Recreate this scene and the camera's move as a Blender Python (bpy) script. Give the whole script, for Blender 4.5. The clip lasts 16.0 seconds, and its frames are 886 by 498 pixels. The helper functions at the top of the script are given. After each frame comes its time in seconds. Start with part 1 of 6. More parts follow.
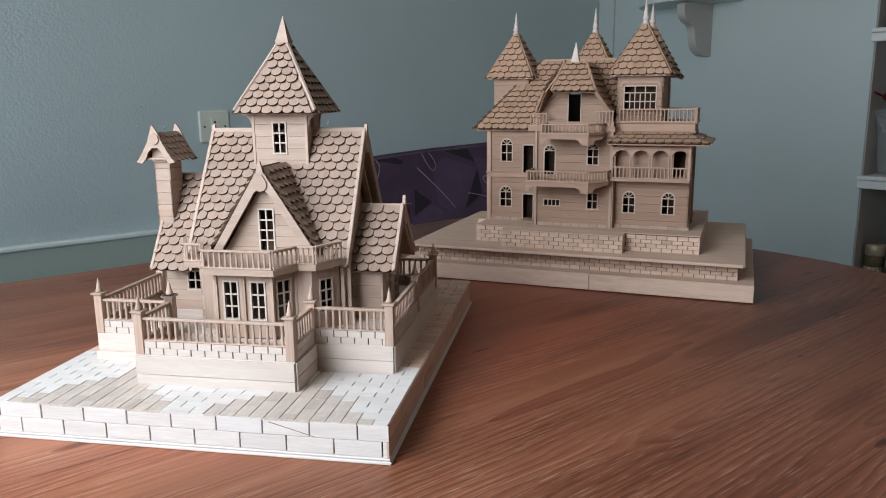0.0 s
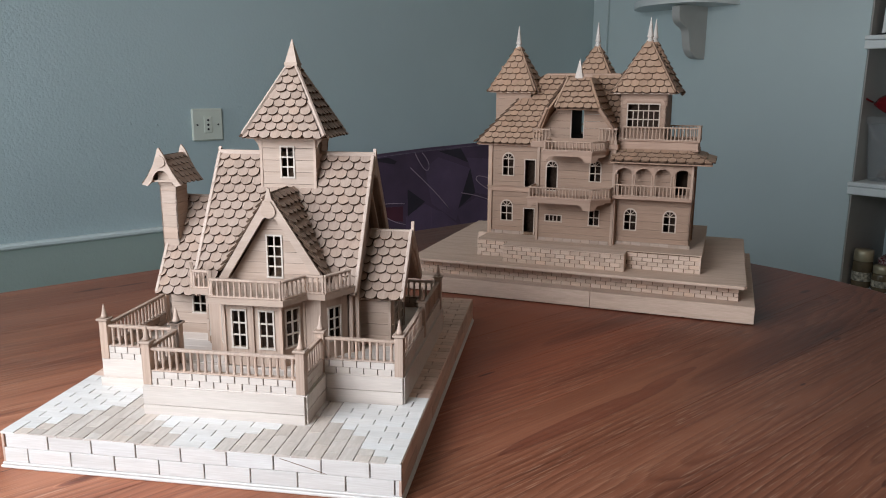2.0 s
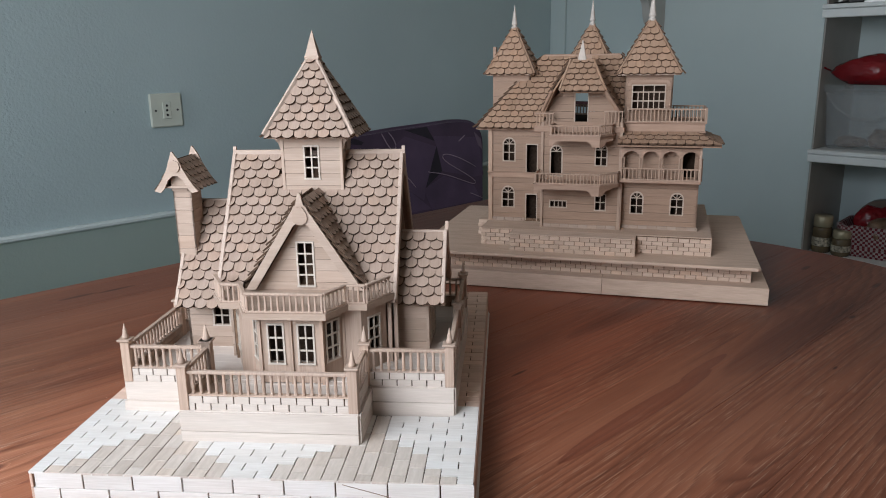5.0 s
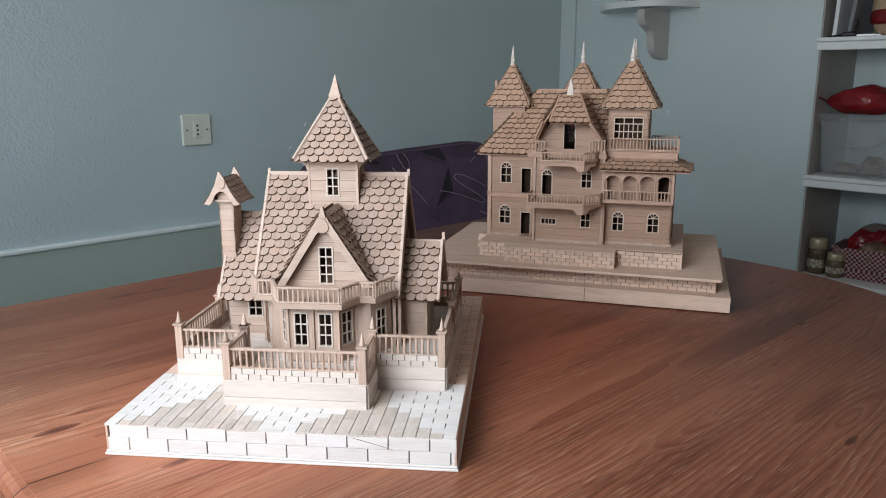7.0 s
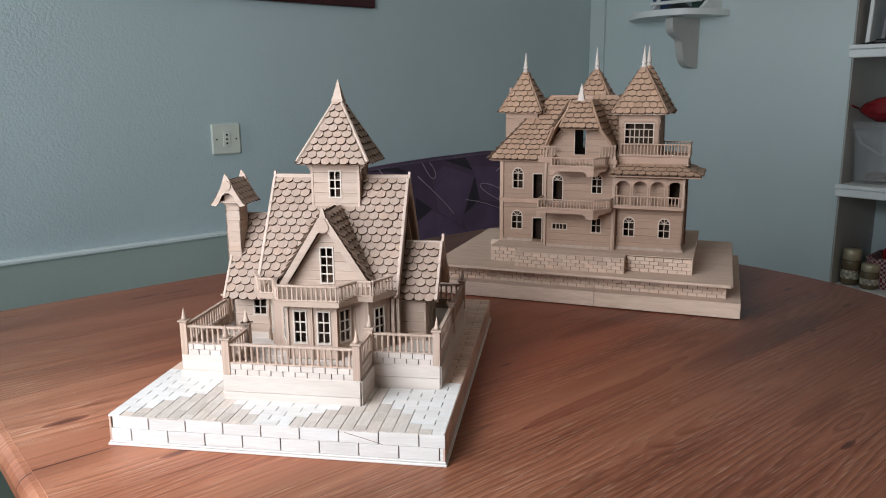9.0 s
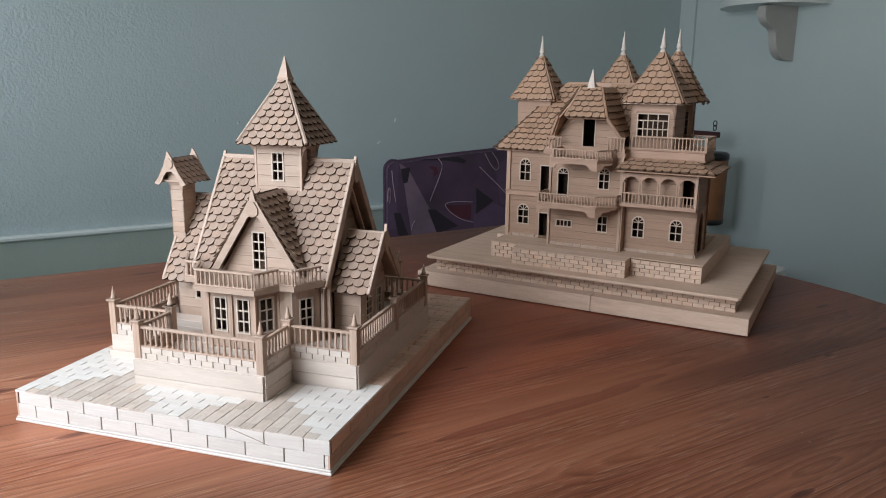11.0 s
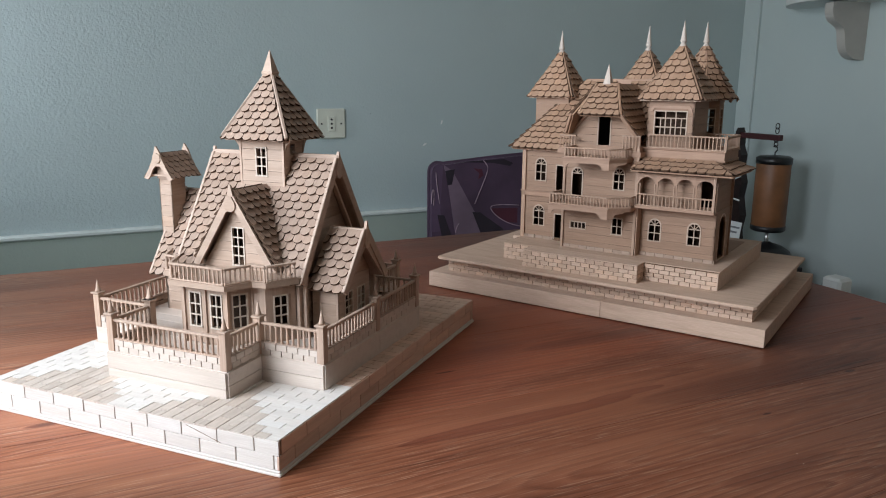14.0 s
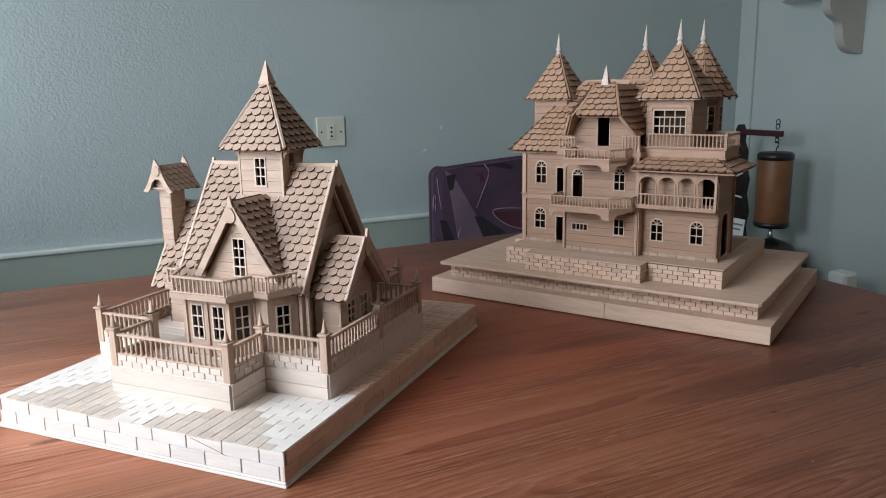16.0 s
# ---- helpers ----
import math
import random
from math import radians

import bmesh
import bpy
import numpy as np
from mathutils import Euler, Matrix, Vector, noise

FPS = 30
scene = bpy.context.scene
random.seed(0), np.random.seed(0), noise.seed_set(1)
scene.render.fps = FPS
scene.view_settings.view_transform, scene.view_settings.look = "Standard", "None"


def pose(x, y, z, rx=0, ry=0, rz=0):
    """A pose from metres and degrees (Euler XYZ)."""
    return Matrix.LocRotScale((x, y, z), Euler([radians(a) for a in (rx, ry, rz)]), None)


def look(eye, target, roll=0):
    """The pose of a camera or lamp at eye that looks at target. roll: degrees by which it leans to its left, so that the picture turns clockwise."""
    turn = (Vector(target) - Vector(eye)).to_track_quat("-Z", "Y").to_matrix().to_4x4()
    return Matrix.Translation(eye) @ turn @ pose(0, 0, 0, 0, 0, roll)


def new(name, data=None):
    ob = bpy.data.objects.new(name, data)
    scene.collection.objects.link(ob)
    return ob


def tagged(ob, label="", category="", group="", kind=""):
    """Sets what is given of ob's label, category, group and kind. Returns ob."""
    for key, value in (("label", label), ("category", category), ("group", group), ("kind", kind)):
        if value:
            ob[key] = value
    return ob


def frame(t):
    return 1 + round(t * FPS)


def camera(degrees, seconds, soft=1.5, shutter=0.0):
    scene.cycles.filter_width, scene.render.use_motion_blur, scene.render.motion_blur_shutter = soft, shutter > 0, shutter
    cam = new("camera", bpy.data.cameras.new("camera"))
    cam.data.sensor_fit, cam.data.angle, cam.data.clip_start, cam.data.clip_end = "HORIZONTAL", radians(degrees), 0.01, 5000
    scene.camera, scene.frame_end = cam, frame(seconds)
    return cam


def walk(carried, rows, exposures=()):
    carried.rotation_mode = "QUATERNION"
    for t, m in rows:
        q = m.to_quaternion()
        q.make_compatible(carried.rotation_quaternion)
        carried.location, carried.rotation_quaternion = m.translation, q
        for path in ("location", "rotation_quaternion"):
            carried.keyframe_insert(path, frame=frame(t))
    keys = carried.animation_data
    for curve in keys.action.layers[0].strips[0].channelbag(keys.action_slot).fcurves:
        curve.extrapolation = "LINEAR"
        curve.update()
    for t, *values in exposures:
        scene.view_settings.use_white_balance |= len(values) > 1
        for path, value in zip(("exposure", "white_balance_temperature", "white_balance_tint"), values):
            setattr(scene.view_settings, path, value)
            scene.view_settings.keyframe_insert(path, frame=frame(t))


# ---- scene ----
# ---------------------------------------------------------------- camera
cam = camera(60.9, 16.0, soft=1.0)
PATH = [
    (0, (0.022, 0.016, 0.977), (-0.357, 1.938, 0.575), -0.6),
    (0.5, (0.016, 0.016, 0.977), (-0.384, 1.936, 0.586), 0.1),
    (1, (0.016, 0.01, 0.982), (-0.402, 1.934, 0.632), 0.3),
    (1.5, (0.015, 0.01, 0.987), (-0.378, 1.931, 0.594), 0.0),
    (2, (0.003, 0.021, 1.006), (-0.34, 1.944, 0.579), 0.3),
    (2.5, (0.001, 0.019, 1.019), (-0.355, 1.928, 0.54), -0.4),
    (3, (-0.006, 0.018, 1.024), (-0.323, 1.925, 0.509), -0.9),
    (3.5, (-0.02, 0.033, 1.017), (-0.325, 1.932, 0.468), -2.0),
    (4, (-0.049, 0.043, 1.018), (-0.294, 1.959, 0.501), -1.3),
    (4.5, (-0.067, 0.043, 1.016), (-0.274, 1.971, 0.523), -1.0),
    (4.7, (-0.072, 0.044, 1.018), (-0.274, 1.971, 0.521), -0.9),
    (6.8, (-0.047, -0.058, 1.036), (-0.273, 1.871, 0.562), -0.1),
    (7, (-0.042, -0.075, 1.04), (-0.285, 1.859, 0.591), -0.2),
    (7.5, (-0.036, -0.091, 1.042), (-0.278, 1.85, 0.625), -0.0),
    (8, (-0.035, -0.091, 1.043), (-0.281, 1.849, 0.622), 0.1),
    (8.2, (-0.033, -0.092, 1.04), (-0.277, 1.85, 0.625), 0.0),
    (10.3, (0.079, -0.031, 1.028), (-0.474, 1.841, 0.595), -0.3),
    (10.5, (0.093, -0.02, 1.026), (-0.465, 1.851, 0.595), 0.1),
    (11, (0.128, 0.004, 1.023), (-0.485, 1.856, 0.582), 0.7),
    (11.5, (0.161, 0.019, 1.023), (-0.554, 1.848, 0.644), 1.7),
    (12, (0.183, 0.044, 1.013), (-0.58, 1.843, 0.588), 0.4),
    (12.5, (0.192, 0.054, 1.013), (-0.586, 1.847, 0.589), 0.5),
    (13, (0.193, 0.057, 1.011), (-0.585, 1.847, 0.574), 0.5),
    (13.5, (0.19, 0.055, 1.012), (-0.578, 1.849, 0.574), 0.7),
    (14, (0.194, 0.052, 1.014), (-0.596, 1.839, 0.583), 0.5),
    (14.5, (0.193, 0.053, 1.014), (-0.592, 1.84, 0.58), 0.7),
    (15, (0.194, 0.055, 1.014), (-0.577, 1.847, 0.575), 0.5),
    (15.5, (0.194, 0.055, 1.015), (-0.59, 1.844, 0.587), -0.4),
    (16, (0.195, 0.055, 1.014), (-0.605, 1.84, 0.596), -1.1),
]
walk(cam, [(t, look(eye, target, roll)) for t, eye, target, roll in PATH],
     exposures=[(0, -0.36, 6160, 10), (1.5, -0.38, 6160, 10), (3, -0.44, 6160, 10), (4.5, -0.5, 6160, 10), (7, -0.26, 6160, 10), (8, -0.24, 6160, 10), (10.5, -0.3, 6290, 10), (11, -0.36, 6290, 10), (11.5, -0.05, 6290, 10), (12, -0.22, 6290, 10), (13, -0.2, 6290, 10), (16, -0.2, 6290, 10)])

# ---------------------------------------------------------------- light
ROOM = pose(0.043, 3.04, 0, 0, 0, -40)      # room corner; x along the back wall, -y along the side wall
world = bpy.data.worlds.new("daylight")
scene.world = world
world.use_nodes = True
wn = world.node_tree.nodes
sky = wn.new("ShaderNodeTexSky")
sky.sky_type, sky.sun_disc = "NISHITA", False
sky.sun_elevation, sky.sun_rotation = radians(38), radians(200)
wn["Background"].inputs[1].default_value = 0.12
world.node_tree.links.new(sky.outputs[0], wn["Background"].inputs[0])

WIN = dict(x0=1.10, x1=1.95, z0=0.93, z1=1.69, y=-2.72)     # large window behind the table
SLOT = dict(x0=0.10, x1=0.42, z0=0.75, z1=1.75, y=-2.72)    # narrow window beside the side wall
for win, watts in ((WIN, 24.0), (SLOT, 4.2)):
    lamp = bpy.data.lights.new("window_daylight", "AREA")
    lamp.shape, lamp.size, lamp.size_y = "RECTANGLE", win["x1"] - win["x0"] - 0.1, win["z1"] - win["z0"] - 0.1
    lamp.energy, lamp.color = watts, (0.905, 0.95, 1.0)
    mid = (win["x0"] + win["x1"]) / 2, (win["z0"] + win["z1"]) / 2
    new("window_daylight", lamp).matrix_world = ROOM @ look((mid[0], win["y"] - 0.07, mid[1]), (mid[0], 0, mid[1] - 0.15 if win is WIN else mid[1]))


# ---------------------------------------------------------------- materials
def nodes_of(name):
    m = bpy.data.materials.new(name)
    m.use_nodes = True
    nt = m.node_tree
    return m, nt, nt.nodes["Principled BSDF"]


def node(nt, kind, **values):
    n = nt.nodes.new(kind)
    for k, v in values.items():
        n.inputs[k].default_value = v
    return n


def math_node(nt, op, a, b=None):
    n = nt.nodes.new("ShaderNodeMath")
    n.operation = op
    for i, v in enumerate((a, b)):
        if v is None:
            continue
        if isinstance(v, (int, float)):
            n.inputs[i].default_value = v
        else:
            nt.links.new(v, n.inputs[i])
    return n.outputs[0]


def ramp(nt, fac, stops):
    n = nt.nodes.new("ShaderNodeValToRGB")
    e = n.color_ramp.elements
    e[0].position, e[0].color = stops[0][0], (*stops[0][1], 1)
    e[1].position, e[1].color = stops[-1][0], (*stops[-1][1], 1)
    for p, c in stops[1:-1]:
        k = e.new(p)
        k.color = (*c, 1)
    nt.links.new(fac, n.inputs[0])
    return n.outputs[0]


def mixed(nt, kind, fac, a, b):
    n = nt.nodes.new("ShaderNodeMix")
    n.data_type, n.blend_type = "RGBA", kind
    for i, v in ((0, fac), (6, a), (7, b)):
        if isinstance(v, (int, float)):
            n.inputs[i].default_value = v
        elif isinstance(v, tuple):
            n.inputs[i].default_value = (*v, 1)
        else:
            nt.links.new(v, n.inputs[i])
    return n.outputs[2]


def bump(nt, bsdf, height, strength, distance):
    n = node(nt, "ShaderNodeBump", Strength=strength, Distance=distance)
    nt.links.new(height, n.inputs["Height"])
    nt.links.new(n.outputs[0], bsdf.inputs["Normal"])


def spread_coords(nt, scale, shift=37.0):
    """Object coordinates, moved by a chance amount for each object, then scaled."""
    tc, info = nt.nodes.new("ShaderNodeTexCoord"), nt.nodes.new("ShaderNodeObjectInfo")
    add = nt.nodes.new("ShaderNodeVectorMath")
    add.operation = "ADD"
    mul = nt.nodes.new("ShaderNodeVectorMath")
    mul.operation = "MULTIPLY"
    off = math_node(nt, "MULTIPLY", info.outputs["Random"], shift)
    nt.links.new(tc.outputs["Object"], add.inputs[0])
    nt.links.new(off, add.inputs[1])
    nt.links.new(add.outputs[0], mul.inputs[0])
    mul.inputs[1].default_value = scale
    return mul.outputs[0], info.outputs["Random"]


def bare_wood(name, light, dark, grain=(60, 1400, 1400), rough=0.62, vary=1.0):
    """Thin unvarnished craft wood: fine grain along one axis, each piece its own tone."""
    m, nt, b = nodes_of(name)
    co, rnd = spread_coords(nt, grain)
    fine = node(nt, "ShaderNodeTexNoise", Scale=1.0, Detail=4.0, Roughness=0.6)
    nt.links.new(co, fine.inputs["Vector"])
    co2, _ = spread_coords(nt, (grain[0] * 0.4, grain[1] * 0.12, grain[2] * 0.12), 11.0)
    broad = node(nt, "ShaderNodeTexNoise", Scale=1.0, Detail=2.0)
    nt.links.new(co2, broad.inputs["Vector"])
    mid = tuple((p + q) / 2 for p, q in zip(light, dark))
    tone = ramp(nt, fine.outputs[0], [(0.28, dark), (0.5, mid), (0.62, light)])
    deep = 0.03 + 0.075 * vary
    patch = ramp(nt, broad.outputs[0], [(0.30, (1 - deep, 1 - 1.2 * deep, 1 - 1.4 * deep)), (0.50, (1.0, 0.99, 0.98)), (0.68, (1 + 0.4 * deep, 1 + 0.4 * deep, 1 + 0.3 * deep))])
    tone = mixed(nt, "MULTIPLY", 1.0, tone, patch)
    each = ramp(nt, rnd, [(0.0, (1 - 0.16 * vary, 1 - 0.19 * vary, 1 - 0.22 * vary)), (0.35, (1.0, 0.98, 0.96)), (0.7, (1.0, 1.0, 1.0)), (1.0, (1 + 0.07 * vary, 1.0, 1 - 0.06 * vary))])
    tone = mixed(nt, "MULTIPLY", 1.0, tone, each)
    nt.links.new(tone, b.inputs["Base Color"])
    b.inputs["Roughness"].default_value = rough
    b.inputs["Specular IOR Level"].default_value = 0.35
    bump(nt, b, fine.outputs[0], 0.25, 0.0002)
    return m


def plain(name, colour, rough=0.5, metal=0.0, spread=0.12, scale=40.0, bump_by=0.0, spec=0.5):
    """Painted, moulded or metal surface with slight unevenness."""
    m, nt, b = nodes_of(name)
    co, rnd = spread_coords(nt, (scale, scale, scale), 5.0)
    n = node(nt, "ShaderNodeTexNoise", Scale=1.0, Detail=5.0)
    nt.links.new(co, n.inputs["Vector"])
    tone = ramp(nt, n.outputs[0], [(0.3, tuple(c * (1 - spread) for c in colour)), (0.7, tuple(min(1, c * (1 + spread)) for c in colour))])
    nt.links.new(tone, b.inputs["Base Color"])
    b.inputs["Metallic"].default_value = metal
    b.inputs["Specular IOR Level"].default_value = spec
    r = math_node(nt, "MULTIPLY_ADD", n.outputs[0], 0.2)
    r.node.inputs[2].default_value = rough - 0.1
    nt.links.new(r, b.inputs["Roughness"])
    if bump_by:
        bump(nt, b, n.outputs[0], 0.4, bump_by)
    return m


PLY = bare_wood("pale_craft_wood", (0.423, 0.324, 0.260), (0.374, 0.282, 0.224))
PLY_UP = bare_wood("pale_craft_wood_upright", (0.465, 0.356, 0.287), (0.409, 0.306, 0.246), grain=(1400, 1400, 60))
SHINGLE = bare_wood("shingle_wood", (0.360, 0.269, 0.216), (0.312, 0.230, 0.181), grain=(1200, 50, 1200), vary=0.9)
# one warm wood; walls, trim and railings darkened to stand in for dimmer light
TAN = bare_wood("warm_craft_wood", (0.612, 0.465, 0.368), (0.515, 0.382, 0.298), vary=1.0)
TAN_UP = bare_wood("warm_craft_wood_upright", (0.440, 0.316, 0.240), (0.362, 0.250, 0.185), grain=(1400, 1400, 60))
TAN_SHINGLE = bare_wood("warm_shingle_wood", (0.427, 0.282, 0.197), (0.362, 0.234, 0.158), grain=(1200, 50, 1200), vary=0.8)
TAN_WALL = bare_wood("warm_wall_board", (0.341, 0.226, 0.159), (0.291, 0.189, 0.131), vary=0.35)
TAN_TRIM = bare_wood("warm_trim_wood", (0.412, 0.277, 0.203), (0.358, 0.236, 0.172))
PALE_TRIM = bare_wood("pale_trim_wood", (0.462, 0.364, 0.304), (0.406, 0.315, 0.258))
# one pale wood, brighter on base and terrace: light falloff put into colour
WHITE_PLY = bare_wood("white_lit_wood", (0.681, 0.666, 0.644), (0.603, 0.580, 0.550), vary=0.4)
TERRACE_PLY = bare_wood("terrace_craft_wood", (0.600, 0.532, 0.480), (0.540, 0.476, 0.426), vary=0.4)
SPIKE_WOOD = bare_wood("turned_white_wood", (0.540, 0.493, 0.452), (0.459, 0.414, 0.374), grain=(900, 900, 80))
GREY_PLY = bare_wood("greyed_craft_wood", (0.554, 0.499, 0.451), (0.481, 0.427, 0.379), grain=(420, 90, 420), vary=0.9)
# side and rear pieces: warm bounce in their shade put into the colour
SIDE_PLY = bare_wood("warm_shade_wood", (0.660, 0.488, 0.395), (0.580, 0.420, 0.335), vary=0.9)
BAR_WOOD = bare_wood("window_bar_wood", (0.526, 0.464, 0.400), (0.466, 0.405, 0.343), vary=0.3)
TAN_BAR = bare_wood("warm_window_bar_wood", (0.500, 0.400, 0.320), (0.440, 0.345, 0.270), vary=0.3)
# near-black colour standing in for the shade of the models' rooms
DARK_INSIDE = plain("interior_shade_board", (0.046, 0.029, 0.020), 0.9, spread=0.35, scale=300, spec=0.1)
BURNT = plain("laser_burnt_edge", (0.075, 0.045, 0.028), 0.85, spread=0.35, scale=300, spec=0.2)
SCORCH = plain("browned_shingle_edge", (0.125, 0.076, 0.050), 0.85, spread=0.35, scale=300, spec=0.2)
EDGE = plain("scorched_wood_edge", (0.17, 0.105, 0.065), 0.8, spread=0.35, scale=300, spec=0.2)


def wall_paint(name, colour, relief):
    """Rolled paint over plaster: fine orange peel that comes and goes, faint clouds and scuffs."""
    m, nt, b = nodes_of(name)
    tc = nt.nodes.new("ShaderNodeTexCoord")
    peel = node(nt, "ShaderNodeTexNoise", Scale=150.0, Detail=2.0, Roughness=0.5)
    cloud = node(nt, "ShaderNodeTexNoise", Scale=2.2, Detail=5.0)
    zone = node(nt, "ShaderNodeTexNoise", Scale=1.6, Detail=2.0)
    drip = node(nt, "ShaderNodeTexNoise", Scale=46.0, Detail=2.0, Distortion=0.8)
    for n in (peel, cloud, zone, drip):
        nt.links.new(tc.outputs["Object"], n.inputs["Vector"])
    tone = ramp(nt, cloud.outputs[0], [(0.3, tuple(c * 0.92 for c in colour)), (0.7, colour)])
    nt.links.new(tone, b.inputs["Base Color"])
    b.inputs["Roughness"].default_value = 0.5
    h = math_node(nt, "ADD", peel.outputs[0], math_node(nt, "MULTIPLY", drip.outputs[0], 0.8))
    gate = ramp(nt, zone.outputs[0], [(0.35, (0.35, 0.35, 0.35)), (0.65, (1, 1, 1))])
    h = math_node(nt, "MULTIPLY", h, gate)
    # relief is weakened towards the room's corner, standing in for less grazing light
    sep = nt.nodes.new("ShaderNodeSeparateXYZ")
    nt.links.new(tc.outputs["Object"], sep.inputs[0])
    relief_fade = ramp(nt, math_node(nt, "ADD", math_node(nt, "MULTIPLY", sep.outputs[1], -0.4), math_node(nt, "MULTIPLY", zone.outputs[0], 0.1)), [(0.52, (0.12, 0.12, 0.12)), (0.68, (0.30, 0.30, 0.30)), (0.82, (0.85, 0.85, 0.85)), (0.95, (1, 1, 1))])
    h = math_node(nt, "MULTIPLY", h, relief_fade)
    bump(nt, b, h, relief, 0.003)
    return m


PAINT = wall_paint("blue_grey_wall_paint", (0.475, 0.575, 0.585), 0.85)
PAINT_SMOOTH = wall_paint("pale_blue_wall_paint", (0.545, 0.635, 0.635), 0.15)
DADO = wall_paint("grey_green_dado_paint", (0.385, 0.465, 0.42), 0.3)
TRIM = plain("white_trim_paint", (0.74, 0.77, 0.76), 0.45, spread=0.05, scale=12)
# unseen wall and ceiling, coloured to bounce warm light onto the models
BOUNCE_WALL = plain("warm_bounce_paint", (0.80, 0.555, 0.42), 0.7, spread=0.05, scale=3)
CEIL = plain("ceiling_paint", (0.82, 0.72, 0.62), 0.8, spread=0.05, scale=3)
CARPET = plain("green_carpet", (0.070, 0.125, 0.050), 0.95, spread=0.5, scale=220, bump_by=0.004)
NICHE_SIDE = plain("greige_niche_paint", (0.36, 0.345, 0.32), 0.6, spread=0.08, scale=10)


def table_wood():
    """Red-brown stained pine boards: each one sawn from its own log, so the rings run straight at its sides and arch
    where the saw came near the heart; pale raised fibre, dark heartwood, satin varnish."""
    m, nt, b = nodes_of("stained_pine")
    tc, info = nt.nodes.new("ShaderNodeTexCoord"), nt.nodes.new("ShaderNodeObjectInfo")
    sep = nt.nodes.new("ShaderNodeSeparateXYZ")
    nt.links.new(tc.outputs["Object"], sep.inputs[0])
    px, py, rnd = sep.outputs[0], sep.outputs[1], info.outputs["Random"]

    def do(op, *args):
        n = nt.nodes.new("ShaderNodeMath")
        n.operation = op
        for i, v in enumerate(args):
            if isinstance(v, (int, float)):
                n.inputs[i].default_value = v
            else:
                nt.links.new(v, n.inputs[i])
        return n.outputs[0]

    def along(sx, sy, offset, detail, rough=0.5, distort=0.0):
        com = nt.nodes.new("ShaderNodeCombineXYZ")
        nt.links.new(do("MULTIPLY", px, sx), com.inputs[0])
        nt.links.new(do("MULTIPLY", py, sy), com.inputs[1])
        nt.links.new(do("MULTIPLY", rnd, offset), com.inputs[2])
        n = node(nt, "ShaderNodeTexNoise", Scale=1.0, Detail=detail, Roughness=rough, Distortion=distort)
        nt.links.new(com.outputs[0], n.inputs["Vector"])
        return n.outputs[0]

    fibre = along(9.0, 560.0, 40.0, 3.0)
    fleck = along(34.0, 900.0, 40.0, 2.0)
    streak = along(2.0, 15.0, 0.0, 3.0)
    line = along(2.2, 150.0, 0.0, 2.5, 0.6)
    sway = along(3.2, 13.0, 25.0, 2.5, 0.5, 0.3)
    zone = along(2.1, 11.0, 0.0, 2.0)

    def ovals(spots):
        """Distance to the nearest of some long ovals: place along and across the grain, half length, half width."""
        close = None
        for kx, ky, lx, ly in spots:
            dx = do("DIVIDE", do("SUBTRACT", px, kx), lx)
            dy = do("DIVIDE", do("SUBTRACT", py, ky), ly)
            d = do("SQRT", do("ADD", do("MULTIPLY", dx, dx), do("MULTIPLY", dy, dy)))
            d = do("ADD", d, do("MULTIPLY", do("SUBTRACT", streak, 0.5), 1.1))
            close = d if close is None else do("MINIMUM", close, d)
        return close

    # distance from the log's heart: across the board, and below it by a depth that changes along the grain
    side = do("MULTIPLY", do("SUBTRACT", do("FRACT", do("DIVIDE", do("SUBTRACT", py, 0.008), 0.079)), 0.5), 0.079)
    side = do("ADD", side, do("MULTIPLY", do("SUBTRACT", rnd, 0.5), 0.050))
    other = do("FRACT", do("MULTIPLY", rnd, 7.31))
    depth = do("ADD", do("MULTIPLY", do("SUBTRACT", px, do("ADD", 0.25, do("MULTIPLY", other, 0.6))), 0.075), do("MULTIPLY", do("SUBTRACT", sway, 0.5), 0.055))
    r = do("SQRT", do("ADD", do("MULTIPLY", side, side), do("MULTIPLY", depth, depth)))
    r = do("ADD", r, do("MULTIPLY", do("SUBTRACT", line, 0.5), 0.0032))
    r = do("ADD", r, do("MULTIPLY", do("SUBTRACT", fibre, 0.5), 0.0012))
    saw = do("FRACT", do("DIVIDE", r, 0.0058))
    ring = ramp(nt, saw, [(0.0, (1.10, 1.12, 1.12)), (0.10, (1.22, 1.28, 1.30)), (0.30, (1.08, 1.08, 1.08)), (0.62, (0.93, 0.91, 0.90)), (0.86, (0.70, 0.63, 0.60)), (1.0, (1.02, 1.0, 1.0))])
    # the grain stands out on the boards at the round end, and comes and goes elsewhere
    near = ramp(nt, do("ADD", py, do("MULTIPLY", do("SUBTRACT", zone, 0.5), 0.35)), [(0.38, (0.95, 0.95, 0.95)), (0.48, (0.55, 0.55, 0.55)), (0.58, (0.12, 0.12, 0.12)), (0.80, (0.25, 0.25, 0.25)), (1.0, (0.45, 0.45, 0.45))])
    near = do("MAXIMUM", near, ramp(nt, px, [(0.10, (0.85, 0.85, 0.85)), (0.30, (0, 0, 0))]))
    near = do("MULTIPLY", near, ramp(nt, along(2.6, 17.0, 9.0, 1.5), [(0.40, (0.12, 0.12, 0.12)), (0.56, (1, 1, 1))]))
    tone = ramp(nt, streak, [(0.30, (0.205, 0.072, 0.039)), (0.48, (0.310, 0.119, 0.065)), (0.70, (0.390, 0.169, 0.096))])
    tone = mixed(nt, "MULTIPLY", near, tone, ring)
